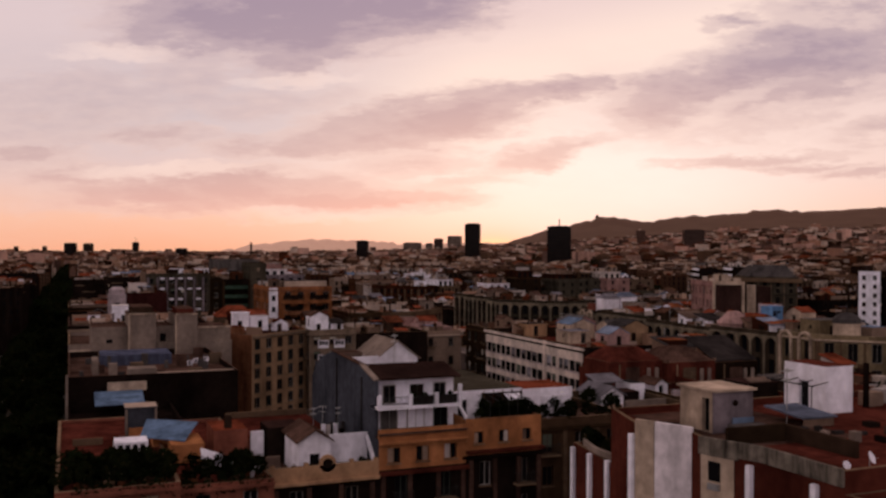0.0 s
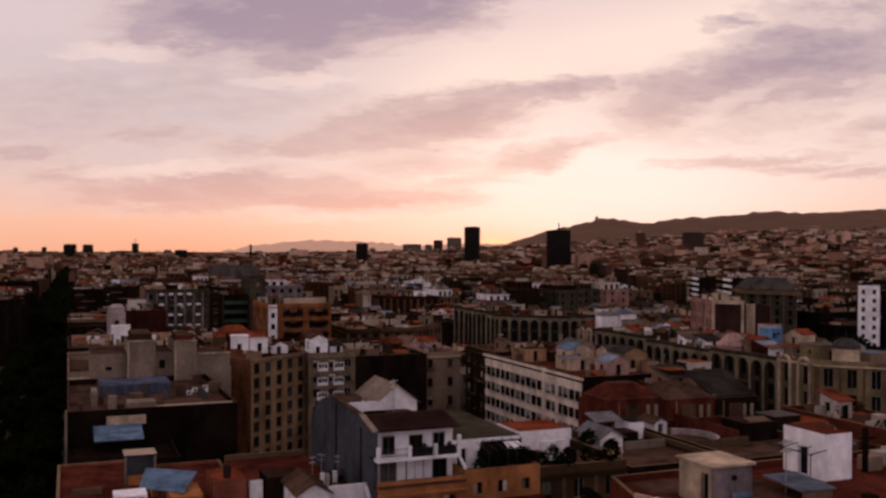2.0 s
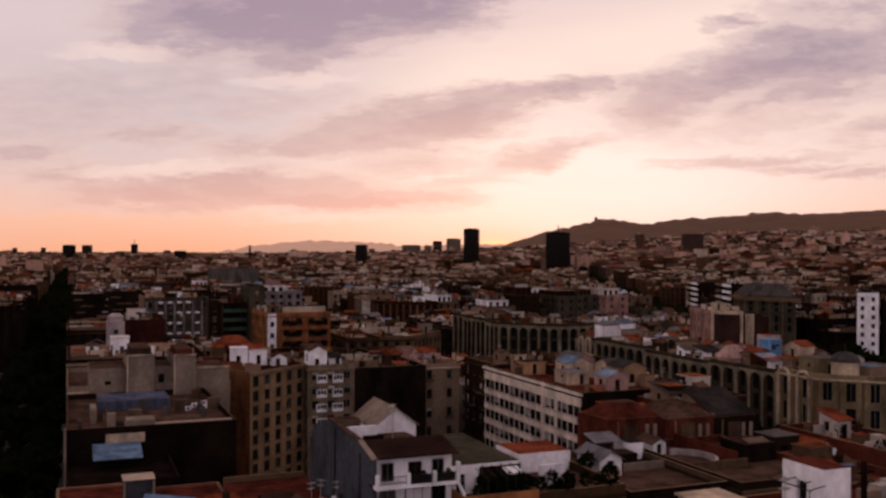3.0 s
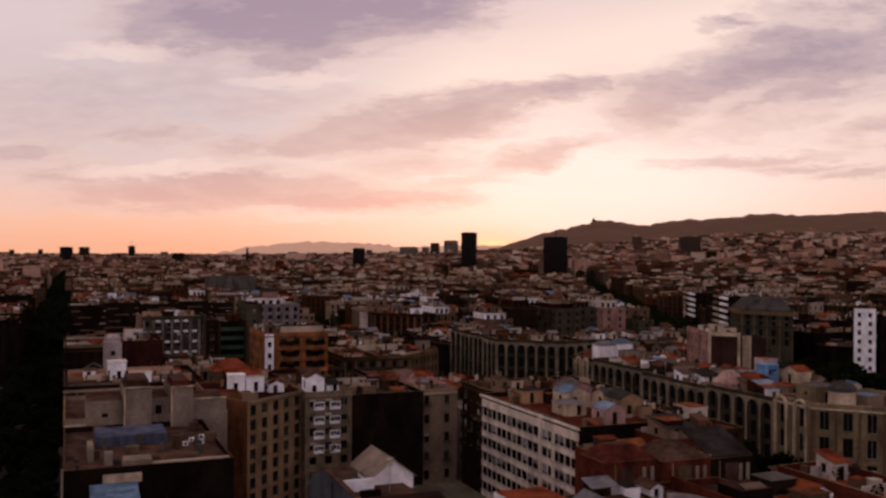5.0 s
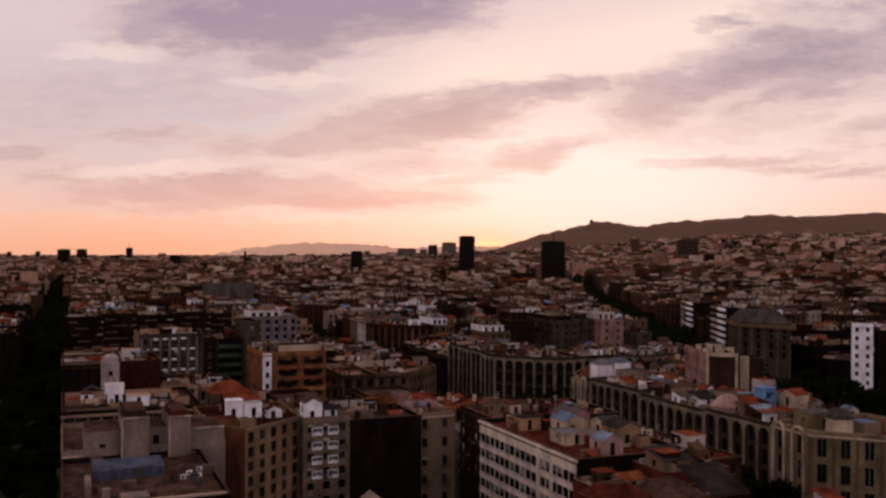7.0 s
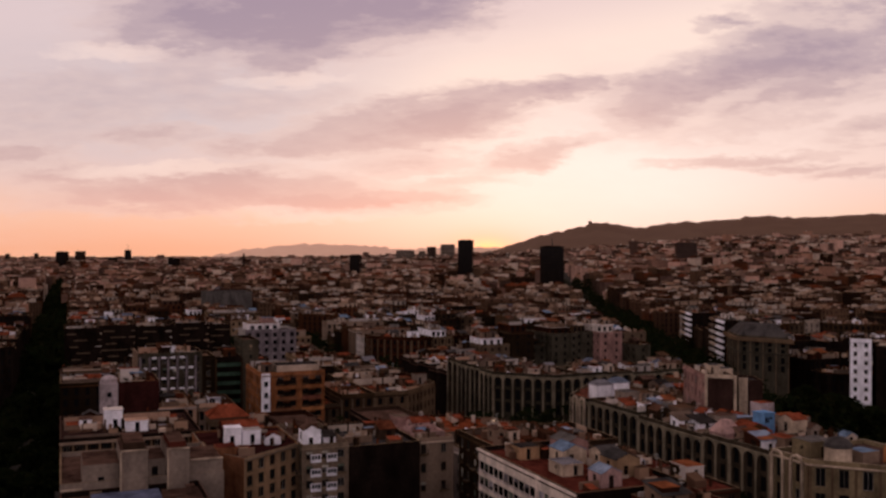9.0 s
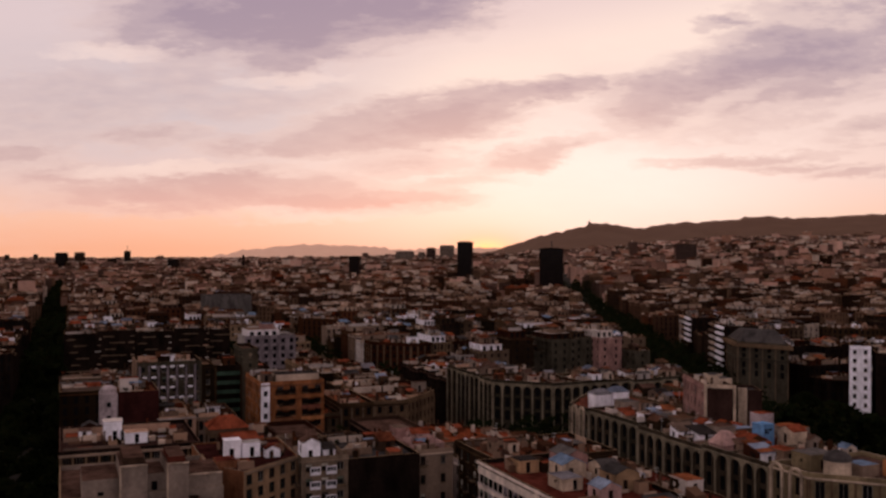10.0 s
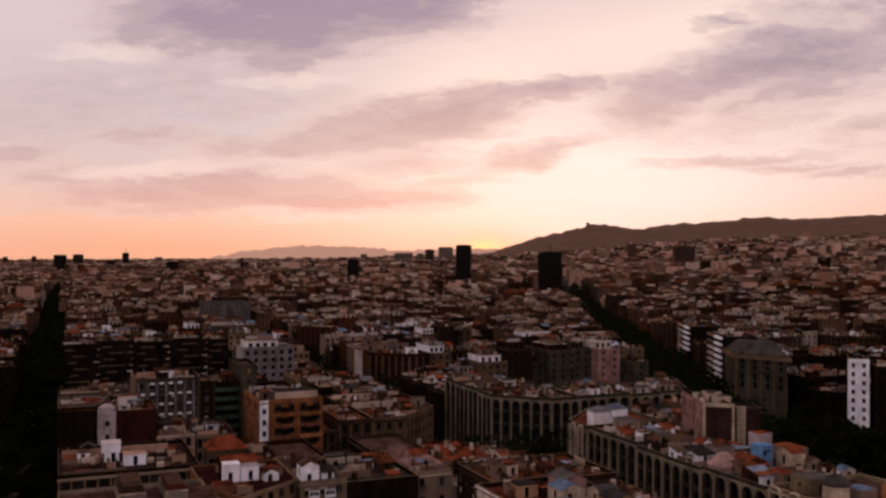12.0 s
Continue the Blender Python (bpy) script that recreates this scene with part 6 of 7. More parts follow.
for k in range(22):
    x, y = 1.5 + (k * 37 % 20), 136.5 + (k * 29 % 24)
    boxed(dark, "roof_box", x, x + 0.5 + (k % 4) * 0.45, y, y + 0.5 + (k % 3) * 0.5, 23.405, 23.9 + (k * 7 % 5) * 0.3, (GREYROOF, GREYROOF, BROWNROOF, TAN)[k % 4])
square = building(((26.0, 183.2), (31.8, 173.6), (44.6, 183.4), (44.6, 202.9), (26.0, 202.9)), 24.9, rng, wall=SANDY, roof=MAROON, blank=RUST, gap=2.6, coping=BEIGE, floors=2.75, w=1.6, h=1.95, blinds=False, balconies=0,
                  edges=[1], cabins=0, clutter=False, parapet=0.35, keep=8, label="Beige block with rows of square windows and a rust side")
boxed(square, "corner_room", 27.6, 31.4, 178.6, 183.0, 24.91, 26.4, RUST, REDTILE, "rust red corner room")
roof_shed(square, 31.0, 191.6, 7.0, 6.0, 24.92, 2.6, rng, MAROON, TERRA, True)
stair_cabin(square, 30.6, 186.4, 3.0, 3, 24.92, 3.5, rng, WHITE, WHITE, label="white roof cabin")
stair_cabin(square, 33.9, 186.6, 3.6, 3, 24.92, 2.8, rng, WHITE, LIGHTPAINT)
roof_shed(square, 38.2, 184.8, 3.0, 2.4, 24.92, 1.5, rng, WHITE, REDTILE)
boxed(square, "terrace_wall", 30.0, 43.5, 191.0, 191.3, 24.91, 25.8, PARTY)
s = Shape()
litter(s, ((26.0, 183.2), (31.8, 173.6), (44.6, 183.4), (44.6, 202.9), (26.0, 202.9)), 30, 44, 176, 204, 24.9, rng, 26, FARPALE, FARROOF)
part("roof_litter", s, square)["kind"] = "stuff"
gallery = building(rect(44.604, 54.3, 181, 205), 24.3, rng, wall=BEIGE, roof=BROWNROOF, gap=2.3, w=1.4, h=1.6, floors=2.9, cabins=1, label="Beige house with white window galleries")
roof_shed(gallery, 45.2, 182.2, 3.6, 4, 24.31, 3.4, rng, WHITE, BROWNROOF)
roof_shed(gallery, 49.4, 182.0, 2.4, 3, 24.31, 2.0, rng, WHITE, GREYROOF, single=True)
for k in range(4):
    z = 21.6 - 2.9 * k
    for x, w_ in ((46.4, 2.1), (49.7, 2.1)):
        boxed(gallery, "window_gallery", x, x + w_, 180.7, 180.996, z - 0.1, z + 1.5, WHITE, label="white framed window gallery")
        for j in range(3):
            boxed(gallery, "gallery_pane", x + 0.16 + j * 0.63, x + 0.67 + j * 0.63, 180.67, 180.696, z + (0.62 if j % 2 else 0.5), z + 1.36, GLASS)
building(rect(54.304, 69.7, 180.5, 205), 23.4, rng, wall=DARKWALL, roof=GREYROOF, edges=[], blank=DARKWALL, cabins=2, label="Dark brown blind-walled house")
pinkh = building(rect(69.704, 79, 184.5, 207), 23.0, rng, wall=LIGHTPAINT, roof=ROOFTILE, cabins=0, floors=4, gap=3.5, label="Pale pink house with a roof pavilion")
boxed(pinkh, "terrace_floor", 70.2, 78.6, 186.5, 206, 23.01, 23.05, REDTILE)
for x0, x1, y0, y1, h_ in ((70.4, 78.4, 188.0, 188.3, 1.3), (70.4, 70.7, 188.3, 199.0, 1.3), (78.1, 78.4, 188.3, 199.0, 1.3), (70.7, 78.1, 193.4, 193.7, 1.9), (71.2, 75.4, 198.7, 199.0, 2.6)):
    boxed(pinkh, "terrace_wall", x0, x1, y0, y1, 23.06, 23.06 + h_, PINKWASH, label="pink washed terrace wall")
roof_shed(pinkh, 73.2, 194.4, 4.2, 4.0, 23.06, 2.1, rng, PINKWASH, TERRA, True)
stair_cabin(pinkh, 71.2, 200.0, 3.2, 4.0, 23.06, 2.6, rng, PINKWASH, LIGHTPAINT, label="pale pink stair cabin")
building(rect(79.6, 107, 163.2, 183), 24.5, rng, wall=STUCCO, roof=ROOFTILE, cabins=2)
office = building(rect(75, 96, 126, 163), 25.2, rng, wall=OFFWHITE, roof=REDTILE, blank=DARKWALL, edges=[], cabins=0, clutter=False, parapet=0.9, label="White office building with ribbon windows and brown roof")
blind_rng = random.Random(31)
for a, b in ((139.2, 162.4), (126.4, 138.6)):
    boxed(office, "spandrel", 74.80, 74.996, a, b, 23.72, 25.1, OFFWHITE, label="white band under the roof edge")
    for k in range(7):
        z = 22.0 - 2.85 * k
        boxed(office, "spandrel", 74.80, 74.996, a, b, z - 1.13, z - 0.02, OFFWHITE, label="white spandrel band")
        boxed(office, "window_ledge", 74.66, 74.796, a, b, z - 0.2, z - 0.04, LILAC)
        boxed(office, "ribbon_window", 74.95, 74.996, a + 0.3, b - 0.3, z, z + 1.7, GLASS)
        n = 11 if b - a > 15 else 6
        step = (b - a - 0.6) / n
        for i in range(n + 1):
            y, wide = a + 0.3 + step * i, 0.5 if b - a < 15 and i == 4 else 0.07
            boxed(office, "mullion", 74.86, 74.948, y - wide, y + wide, z, z + 1.7, OFFWHITE)
            drop = blind_rng.choice((0, 0, 0.4, 0.7, 1.1, 1.4))
            if i < n and drop and k < 4:
                boxed(office, "blind", 74.93, 74.948, y + 0.13, y + step - 0.13, z + 1.7 - drop, z + 1.69, BLINDS)
boxed(office, "end_pier", 74.7, 74.996, 138.62, 139.18, 0, 26.0, OFFWHITE)
boxed(office, "roof_edge", 74.6, 74.996, 126, 163, 25.5, 25.9, OFFWHITE)
for x, y, a, b, z in ((84, 146, 5, 5, 2.6), (80, 139, 4, 5, 2.0), (88, 135, 5, 5, 3.0), (88, 152, 5, 6, 2.6), (82, 130, 4, 4, 2.3), (90, 142, 4, 5, 2.4), (79, 153, 4, 4, 2.2)):
    if x < 81:
        stair_cabin(office, x, y, a, b, 25.21, z, rng, rng.choice((LIGHTPAINT, WARMCREAM, OCHRE)), rng.choice((GREYROOF, BLUEROOF)), label="roof hut")
    else:
        roof_shed(office, x, y, a, b, 25.21, z, rng, rng.choice((WARMCREAM, PINKWASH, SANDY)), rng.choice((GREYROOF, BLUEROOF, BLUEROOF)), x > 88)
s = Shape()
litter(s, rect(75, 96, 126, 163), 76, 95, 127, 162, 25.2, rng, 40, FARPALE, FARROOF)
part("roof_litter", s, office)["kind"] = "stuff"
building(rect(74, 85, 117, 125.9), 22.4, rng, wall=BRICKRED, roof=ROOFTILE, blank=BRICKRED, cabins=2, edges=[])
building(rect(85.004, 97, 117, 125.9), 24.2, rng, wall=BRICKRED, roof=ROOFTILE, blank=BRICKRED, cabins=2, edges=[])
building(rect(97.004, 107, 126, 163), 23.6, rng, wall=PARTY, roof=REDTILE, blank=PARTY, cabins=2, parapet=0.4, label="Brown rendered house with a red tiled terrace")

# ---- third and fourth blocks ----
tall = building(((147, 186), (152.5, 181.7), (160.1, 200.2), (154.6, 204.5)), 32.8, rng, wall=PINKWASH, roof=GREYROOF, blank=DARKTILE, edges=[3], cabins=0, label="Pale pink house with a dark brown party wall")
for a, b in (((146.8, 185.9), (147.3, 185.5)), ((152.2, 181.7), (152.7, 181.3))):
    s = Shape()
    s.prism(((a[0], a[1] - 0.15), (b[0], b[1] - 0.15), (b[0] + 0.1, b[1] + 0.05), (a[0] + 0.1, a[1] + 0.05)), 0, 33.75, WARMCREAM)
    part("corner_strip", s, tall)
stairs = building(((154.6, 182.4), (159.0, 179.2), (163.0, 187.0), (158.6, 190.2)), 31.9, rng, wall=LIGHTPAINT, roof=GREYROOF, blank=DARKTILE, edges=[], cabins=0, clutter=False, parapet=0.6, label="Pale stair tower with a dark brown face")
s = Shape()
s.prism(((154.3, 182.3), (156.0, 181.1), (156.1, 181.3), (154.5, 182.5)), 0, 33.0, WARMCREAM)
part("white_strip", s, stairs)
s = Shape()
s.prism(((147.3, 185.35), (152.2, 181.55), (152.3, 181.7), (147.4, 185.6)), 32.9, 33.85, WARMCREAM)
part("top_strip", s, tall)
for k, (x, y, a) in enumerate(((155.6, 188.5, 4.2), (156.6, 193.0, 3.4), (152.4, 188.6, 2.4))):
    boxed(tall, "roof_room", x - a / 2, x + a / 2, y, y + a, 32.81, 34.4 + 0.5 * k, WARMCREAM, GREYROOF)
blue = building(rect(145, 158, 160, 173), 23.4, rng, wall=CREAM, roof=TERRA, blank=CREAM, cabins=0, clutter=False, edges=[], label="Cream house with a blue-clad roof room")
boxed(blue, "roof_room", 149.5, 153.5, 169.2, 172.6, 23.41, 29.0, LILAC, TERRA, "lilac rendered roof room")
boxed(blue, "roof_room", 151.5, 157.0, 161.5, 168, 23.41, 26.8, CREAM, ROOFTILE)
boxed(blue, "roof_room", 145.5, 148.5, 160.5, 163.5, 23.41, 25.4, WHITE, LIGHTPAINT)
balc = building(rect(49.6, 67, 246.5, 268), 30.3, rng, wall=RUST, roof=ROOFTILE, blank=PINK, cabins=1, gap=3.2, floors=3.0, w=1.7, balconies=0, blinds=False, label="Orange apartment house with full-width balconies")
for k in range(6):
    z = 26.6 - 3.0 * k
    for x0, x1, tone in ((53.2 + (k % 2), 59.6 - (k % 3) * 0.6, RUST), (60.4, 66.6 - (k % 2), (RUST, PINK, ORANGE)[k % 3])):
        boxed(balc, "balcony_front", x0, x1, 245.0, 245.2, z, z + 1.0, tone)
        boxed(balc, "balcony_slab", x0, x1, 245.2, 246.49, z - 0.05, z + 0.12, STONE)
        # dark sheet on the wall for the shadow behind each balcony front
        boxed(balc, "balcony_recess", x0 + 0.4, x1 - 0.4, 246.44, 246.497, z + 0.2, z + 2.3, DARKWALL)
boxed(balc, "white_strip", 49.7, 52.0, 246.2, 246.49, 5, 30.9, WHITE)
for k in range(6):
    boxed(balc, "strip_window", 50.4, 51.4, 246.12, 246.196, 27.4 - 3.0 * k, 28.8 - 3.0 * k, GLASS)
boxed(balc, "roof_room", 54.5, 66.2, 249, 256, 30.31, 32.6, LIGHTPAINT, GREYROOF, "pale roof room over the balconies")
building(rect(50.3, 54.9, 276.5, 292), 36.3, rng, wall=OLIVE, roof=BROWNROOF, blank=PARTY, cabins=1, gap=2.2, floors=3.0, w=0.9, h=1.4, balconies=0, label="Narrow brown stone house above its neighbours")
corner = ((245, 290), (254, 272), (264, 286), (254, 307))
grand = building(corner, 30.4, rng, wall=OLIVE, roof=GREYROOF, blank=OLIVE, cabins=0, clutter=False, strips=TAN, gap=4.0, detail=1, coping=STONE, h=2.4, w=1.5, label="Dark grand corner house with a grey hipped roof")
for z0, z1, out in ((29.2, 30.6, 1.3), (24.6, 25.2, 0.7)):
    s = Shape()
    s.prism(inset(corner, -out), z0, z1, STONE if z0 > 26 else OLIVE)
    part("cornice_ledge", s, grand, "broad projecting stone cornice")
s = Shape()
a, b = inset(corner, 0.2), inset(corner, 3.4)
for k in range(4):
    j = (k + 1) % 4
    s.face([(*a[k], 31.3), (*a[j], 31.3), (*b[j], 35.6), (*b[k], 35.6)], GREYROOF)
s.face([(*p, 35.6) for p in b], GREYROOF)
part("hipped_roof", s, grand, "grey zinc hipped roof")


def banded(poly, top, label, bands):
    """A modern block whose avenue front, the last side of its plan, carries a pale balcony band on every storey."""
    ob = building(poly, top, rng, wall=DARKWALL, roof=GREYROOF, blank=DARKWALL, cabins=2, balconies=0, detail=1, edges=[0], label=label)
    (ax, ay), (bx, by) = poly[-1], poly[0]
    L = math.hypot(bx - ax, by - ay)
    ex, ey = (bx - ax) / L, (by - ay) / L
    for k in range(bands):
        z = top - 0.6 - 2.75 * k
        for f0, f1, tone in ((0.02, 0.46, LIGHTPAINT), (0.54, 0.98, WHITE)):
            a, b = (ax + ex * L * f0, ay + ey * L * f0), (ax + ex * L * f1, ay + ey * L * f1)
            s = Shape()
            s.prism(((a[0] + ey * 1.3, a[1] - ex * 1.3), (b[0] + ey * 1.3, b[1] - ex * 1.3), (b[0] + ey * 0.01, b[1] - ex * 0.01), (a[0] + ey * 0.01, a[1] - ex * 0.01)), z, z + 0.95, tone)
            part("balcony_band", s, ob)
    return ob


def beside(y, out):
    """A spot on the right edge of the diagonal avenue, or further out from it."""
    k = (y - AXIS[1]) / math.cos(AVENUE)
    return AXIS[0] + math.sin(AVENUE) * k + (HALF + out) * math.cos(AVENUE), AXIS[1] + math.cos(AVENUE) * k - (HALF + out) * math.sin(AVENUE)


banded((beside(328, 1.5), beside(328, 16), beside(352, 16), beside(352, 1.5)), 33.4, "Dark modern block with white balcony bands", 8)
banded((beside(394, 1.5), beside(394, 18), beside(420, 18), beside(420, 1.5)), 31.6, "Dark apartment block with pale balcony bands", 7)
for y0, y1, z, out in ((304.5, 327, 24.0, 12), (353, 372, 26.5, 18), (372.5, 393, 24.5, 20)):
    building((beside(y0, 2), beside(y0, out + 8), beside(y1, out + 8), beside(y1, 2)), z, rng, wall=rng.choice((STUCCO, PARTY)), roof=ROOFTILE, blank=PARTY, detail=1, cabins=2)
building(((249.1, 238.4), (253.9, 233.7), (263.6, 243.4), (258.8, 248.1)), 33.5, rng, wall=WHITE, roof=ROOFTILE, blank=DARKWALL, edges=[0], gap=2.6, w=1.1, h=1.4, floors=3.0, balconies=0, detail=2, keep=8, blinds=False,
                 cabins=0, label="White slab tower with two columns of windows")
building(((255.0, 232.8), (259.2, 228.8), (290, 229), (290, 243), (264.2, 242.6)), 31.4, rng, wall=DARKWALL, roof=ROOFTILE, blank=DARKWALL, detail=1, cabins=3, clutter=True)
dred = building(rect(13.8, 24, 251.2, 268), 29.0, rng, wall=MAROON, roof=ROOFTILE, blank=MAROON, edges=[], cabins=2, label="Dark red blind house with white stair tower")
boxed(dred, "stair_tower", 9.6, 13.796, 251.2, 258, 0, 29.5, LILAC, LILAC)
s = Shape()
s.tube((11.7, 253.6, 29.5), (11.7, 253.6, 30.6), 2.0, LILAC, 18)
s.tube((11.7, 253.6, 30.6), (11.7, 253.6, 31.4), 2.15, LILAC, 18, 1.1)
part("round_cap", s, dred, "round white stair tower cap")
for z in (26.2, 22.8, 19.4):
    boxed(dred, "tower_window", 11.2, 12.2, 251.12, 251.196, z, z + 1.2, GLASS)
for k, (x0, x1, z) in enumerate(((2, 17, 25.6), (17.1, 34, 26.6), (34.1, 52, 25.8), (52.1, 66, 26.8), (66.1, 78.8, 25.9))):
    one = building(rect(x0, x1, 468, 490), z, rng, wall=DARKWALL, roof=BROWNROOF, blank=DARKWALL, edges=[], cabins=1, label="Long dark office block with thin pale bands")
    for j in range(6):
        boxed(one, "pale_band", x0 + 1 + (j * 3 + k) % 5, x0 + 5 + (j * 5 + k * 2) % 9, 467.8, 467.99, z - 2.2 - 3.0 * j, z - 1.7 - 3.0 * j, TAN)
        boxed(one, "pale_band", x0 + 15.5 - (j + k) % 3, x0 + 16.2, 467.8, 467.99, z - 2.2 - 3.0 * j, z - 1.6 - 3.0 * j, LIGHTPAINT)
building(rect(95, 127, 664, 690), 32.6, rng, wall=GREYROOF, roof=GREYROOF, blank=GREYROOF, edges=[], cabins=0, clutter=False, label="Tall plain slate-grey hall above the roofs")
lilac = building(rect(71, 92.5, 386, 402), 29.6, rng, wall=LILACGREY, roof=GREYROOF, blank=LIGHTPAINT, cabins=0, clutter=False, detail=1, edges=[0], gap=3.4, w=1.6, h=1.8, balconies=0, label="Lilac white house with a stepped top storey")
boxed(lilac, "top_storey", 72.5, 86.0, 388, 400, 29.61, 32.8, STAINWHITE, LIGHTPAINT, "stained white top storey")
boxed(lilac, "top_room", 79.0, 84.0, 390, 397, 32.81, 35.0, PINKWASH, BLUEROOF, "pink roof room under blue sheet")
for k in range(4):
    boxed(lilac, "top_window", 73.6 + 3.1 * k, 75.2 + 3.1 * k, 387.92, 387.996, 30.4, 32.0, GLASS)
# corners of the third block, and the long row behind the cream house
ornate = building(((127, 131), (141, 117), (151, 117), (151, 141), (127, 141)), 25.2, rng, wall=GOLDEN, roof=BROWNROOF, blank=GOLDEN, cabins=0, clutter=False, strips=STONE, gap=3.4, w=1.7, h=3.4, floors=4.6, blinds=False, coping=WARMCREAM, label="Golden stone ornate corner house with tall dark windows")
stair_cabin(ornate, 130.5, 134.0, 6.0, 5.0, 25.21, 3.0, rng, GOLDEN, GREYROOF, label="cream roof pavilion")
boxed(ornate, "roof_room", 141, 146, 121, 127, 25.21, 28.2, ORANGE, ROOFTILE, "orange roof room")
boxed(ornate, "roof_room", 136, 140, 127, 131, 25.21, 27.4, LIGHTPAINT, BLUEROOF)
rounded = building(((127, 207), (151, 207), (151, 231), (141, 231), (127, 217)), 24.7, rng, wall=DARKSTONE, roof=TERRA, blank=PARTY, cabins=0, clutter=False, strips=PALESTONE, arches=True, coping=PALESTONE, w=1.65, h=3.0, gap=2.75, floors=4.0, blinds=False, label="Stucco corner house with red roof and white huts")
for x, y, z in ((130.3, 209.2, 28.61), (135.7, 209.5, 28.91)):
    s = Shape()
    lo, hi = rect(x, x + 5.5, y, y + 4.6), rect(x + 1.6, x + 3.9, y + 1.7, y + 2.9)
    for i in range(4):
        j = (i + 1) % 4
        s.face([(*lo[i], z), (*lo[j], z), (*hi[j], z + 1.2), (*hi[i], z + 1.2)], BLUEROOF)
    s.face([(*p, z + 1.2) for p in hi], BLUEROOF)
    s.face([(*p, z) for p in reversed(lo)], BLUEROOF)
    part("hipped_roof", s, rounded, "blue-grey sheet hipped roof")
boxed(rounded, "orange_screen", 128.2, 132.0, 213.5, 213.8, 24.71, 27.2, PINK)
boxed(rounded, "roof_room", 130.6, 135.4, 209.5, 213.4, 24.71, 28.6, WHITE, BLUEROOF, "white roof room with blue roof")
boxed(rounded, "roof_room", 136.0, 141.0, 209.8, 214.0, 24.71, 28.9, WHITE, BLUEROOF, "white roof room with blue roof")
columns = building(rect(0, 28, 203, 231), 24.6, rng, wall=DARKWALL, roof=DARKTILE, blank=DARKWALL, coping=BROWNROOF, cabins=2, strips=STONE, gap=2.3, h=2.6, floors=3.6, balconies=0, label="Row of columned windows under a pale cornice")
stair_cabin(columns, 13.2, 210.6, 4.6, 4, 24.62, 2.2, rng, WHITE, LIGHTPAINT, label="white roof hut")
stair_cabin(columns, 9.0, 215.6, 3.8, 4, 24.62, 4.0, rng, WHITE, LIGHTPAINT, label="tall white roof hut")
boxed(columns, "low_shed", 5.0, 8.4, 216, 219, 24.61, 25.8, LIGHTPAINT)
boxed(columns, "pale_cornice", -0.1, 28.1, 202.3, 202.64, 24.3, 24.8, LIGHTPAINT)
pale = building(rect(-50, -21, 640, 668), 24.0, rng, wall=LIGHTPAINT, roof=LIGHTPAINT, blank=LIGHTPAINT, detail=1, edges=[0], gap=7, w=4, h=2, cabins=1, label="Broad pale house beside the avenue")


# ---- rooms and turrets on the roofs of the third block ----
def pavilion(x, y, a, b, h, wall, roof, label, style="flat", z=24.0):
    """A roof room that stands by itself on a terrace."""
    ob = thing("roof_pavilion", (x, y, z), label, "roof room", "roof rooms of the third block")
    if style == "flat":
        stair_cabin(ob, x, y, a, b, z, h, rng, wall, roof)
    elif style == "hip":
        boxed(ob, "wall", x, x + a, y, y + b, z, z + h * 0.45, wall)
        s, lo, hi = Shape(), rect(x - 0.3, x + a + 0.3, y - 0.3, y + b + 0.3), rect(x + a * 0.3, x + a * 0.7, y + b * 0.35, y + b * 0.65)
        for i in range(4):
            j = (i + 1) % 4
            s.face([(*lo[i], z + h * 0.45 + 0.01), (*lo[j], z + h * 0.45 + 0.01), (*hi[j], z + h), (*hi[i], z + h)], roof)
        s.face([(*p, z + h) for p in hi], roof)
        part("hipped_roof", s, ob)
    else:
        roof_shed(ob, x, y, a, b, z, h * 0.75, rng, wall, roof, style == "across", style == "single")
    return ob


blue_room = pavilion(139.4, 157.0, 3.2, 3.2, 5.2, BLUEPAINT, BLUEPAINT, "Bright blue painted room on a roof terrace")
for x0, x1, z0, z1 in ((140.0, 140.6, 27.3, 28.4), (140.8, 141.1, 27.2, 28.4), (141.2, 142.0, 28.0, 28.4)):
    boxed(blue_room, "painted_bar", x0, x1, 156.96, 156.996, z0, z1, DARKWALL)
pavilion(128.2, 144.6, 3.8, 3.4, 3.6, WHITE, BLUEROOF, "White roof room with a grey-blue sheet roof", "single")
pavilion(127.8, 155.4, 4.6, 4.6, 4.6, PINKWASH, PINKWASH, "Dusty pink hipped tent roof on a terrace", "hip")
pavilion(133.0, 150.5, 4.4, 3.6, 1.6, REDTILE, TERRA, "Low red tiled roof over a terrace", "hip")
pavilion(128.0, 170.6, 5.0, 3.4, 3.0, WHITE, LIGHTPAINT, "White roof room with a swept sheet roof", "single")
pavilion(143.7, 152.6, 3.8, 4.6, 5.6, WARMCREAM, TERRA, "Cream rendered roof house with an orange roof", "across")
pavilion(147.2, 151.4, 3.2, 3.2, 3.4, CREAM, BROWNROOF, "Small cream gabled hut on a roof", "gable")
pavilion(137.0, 174.0, 3.6, 3.4, 3.4, WHITE, TERRA, "White gabled hut with a red tile roof", "gable")
pavilion(133.0, 184.0, 4.0, 3.6, 3.2, LILAC, GREYROOF, "Pale lilac roof hut with a grey cover", "across")
pavilion(128.4, 192.0, 3.6, 4.0, 3.0, WARMCREAM, TERRA, "Warm cream roof hut with a red cover", "single")
pavilion(31.5, 213.0, 8.6, 8.0, 4.2, PARTY, TERRA, "Broad red tiled hipped roof above the houses", "hip")

s = Shape()
s.tube((132.8, 129.8, 25.2), (132.8, 129.8, 28.2), 2.4, WARMCREAM, 20)
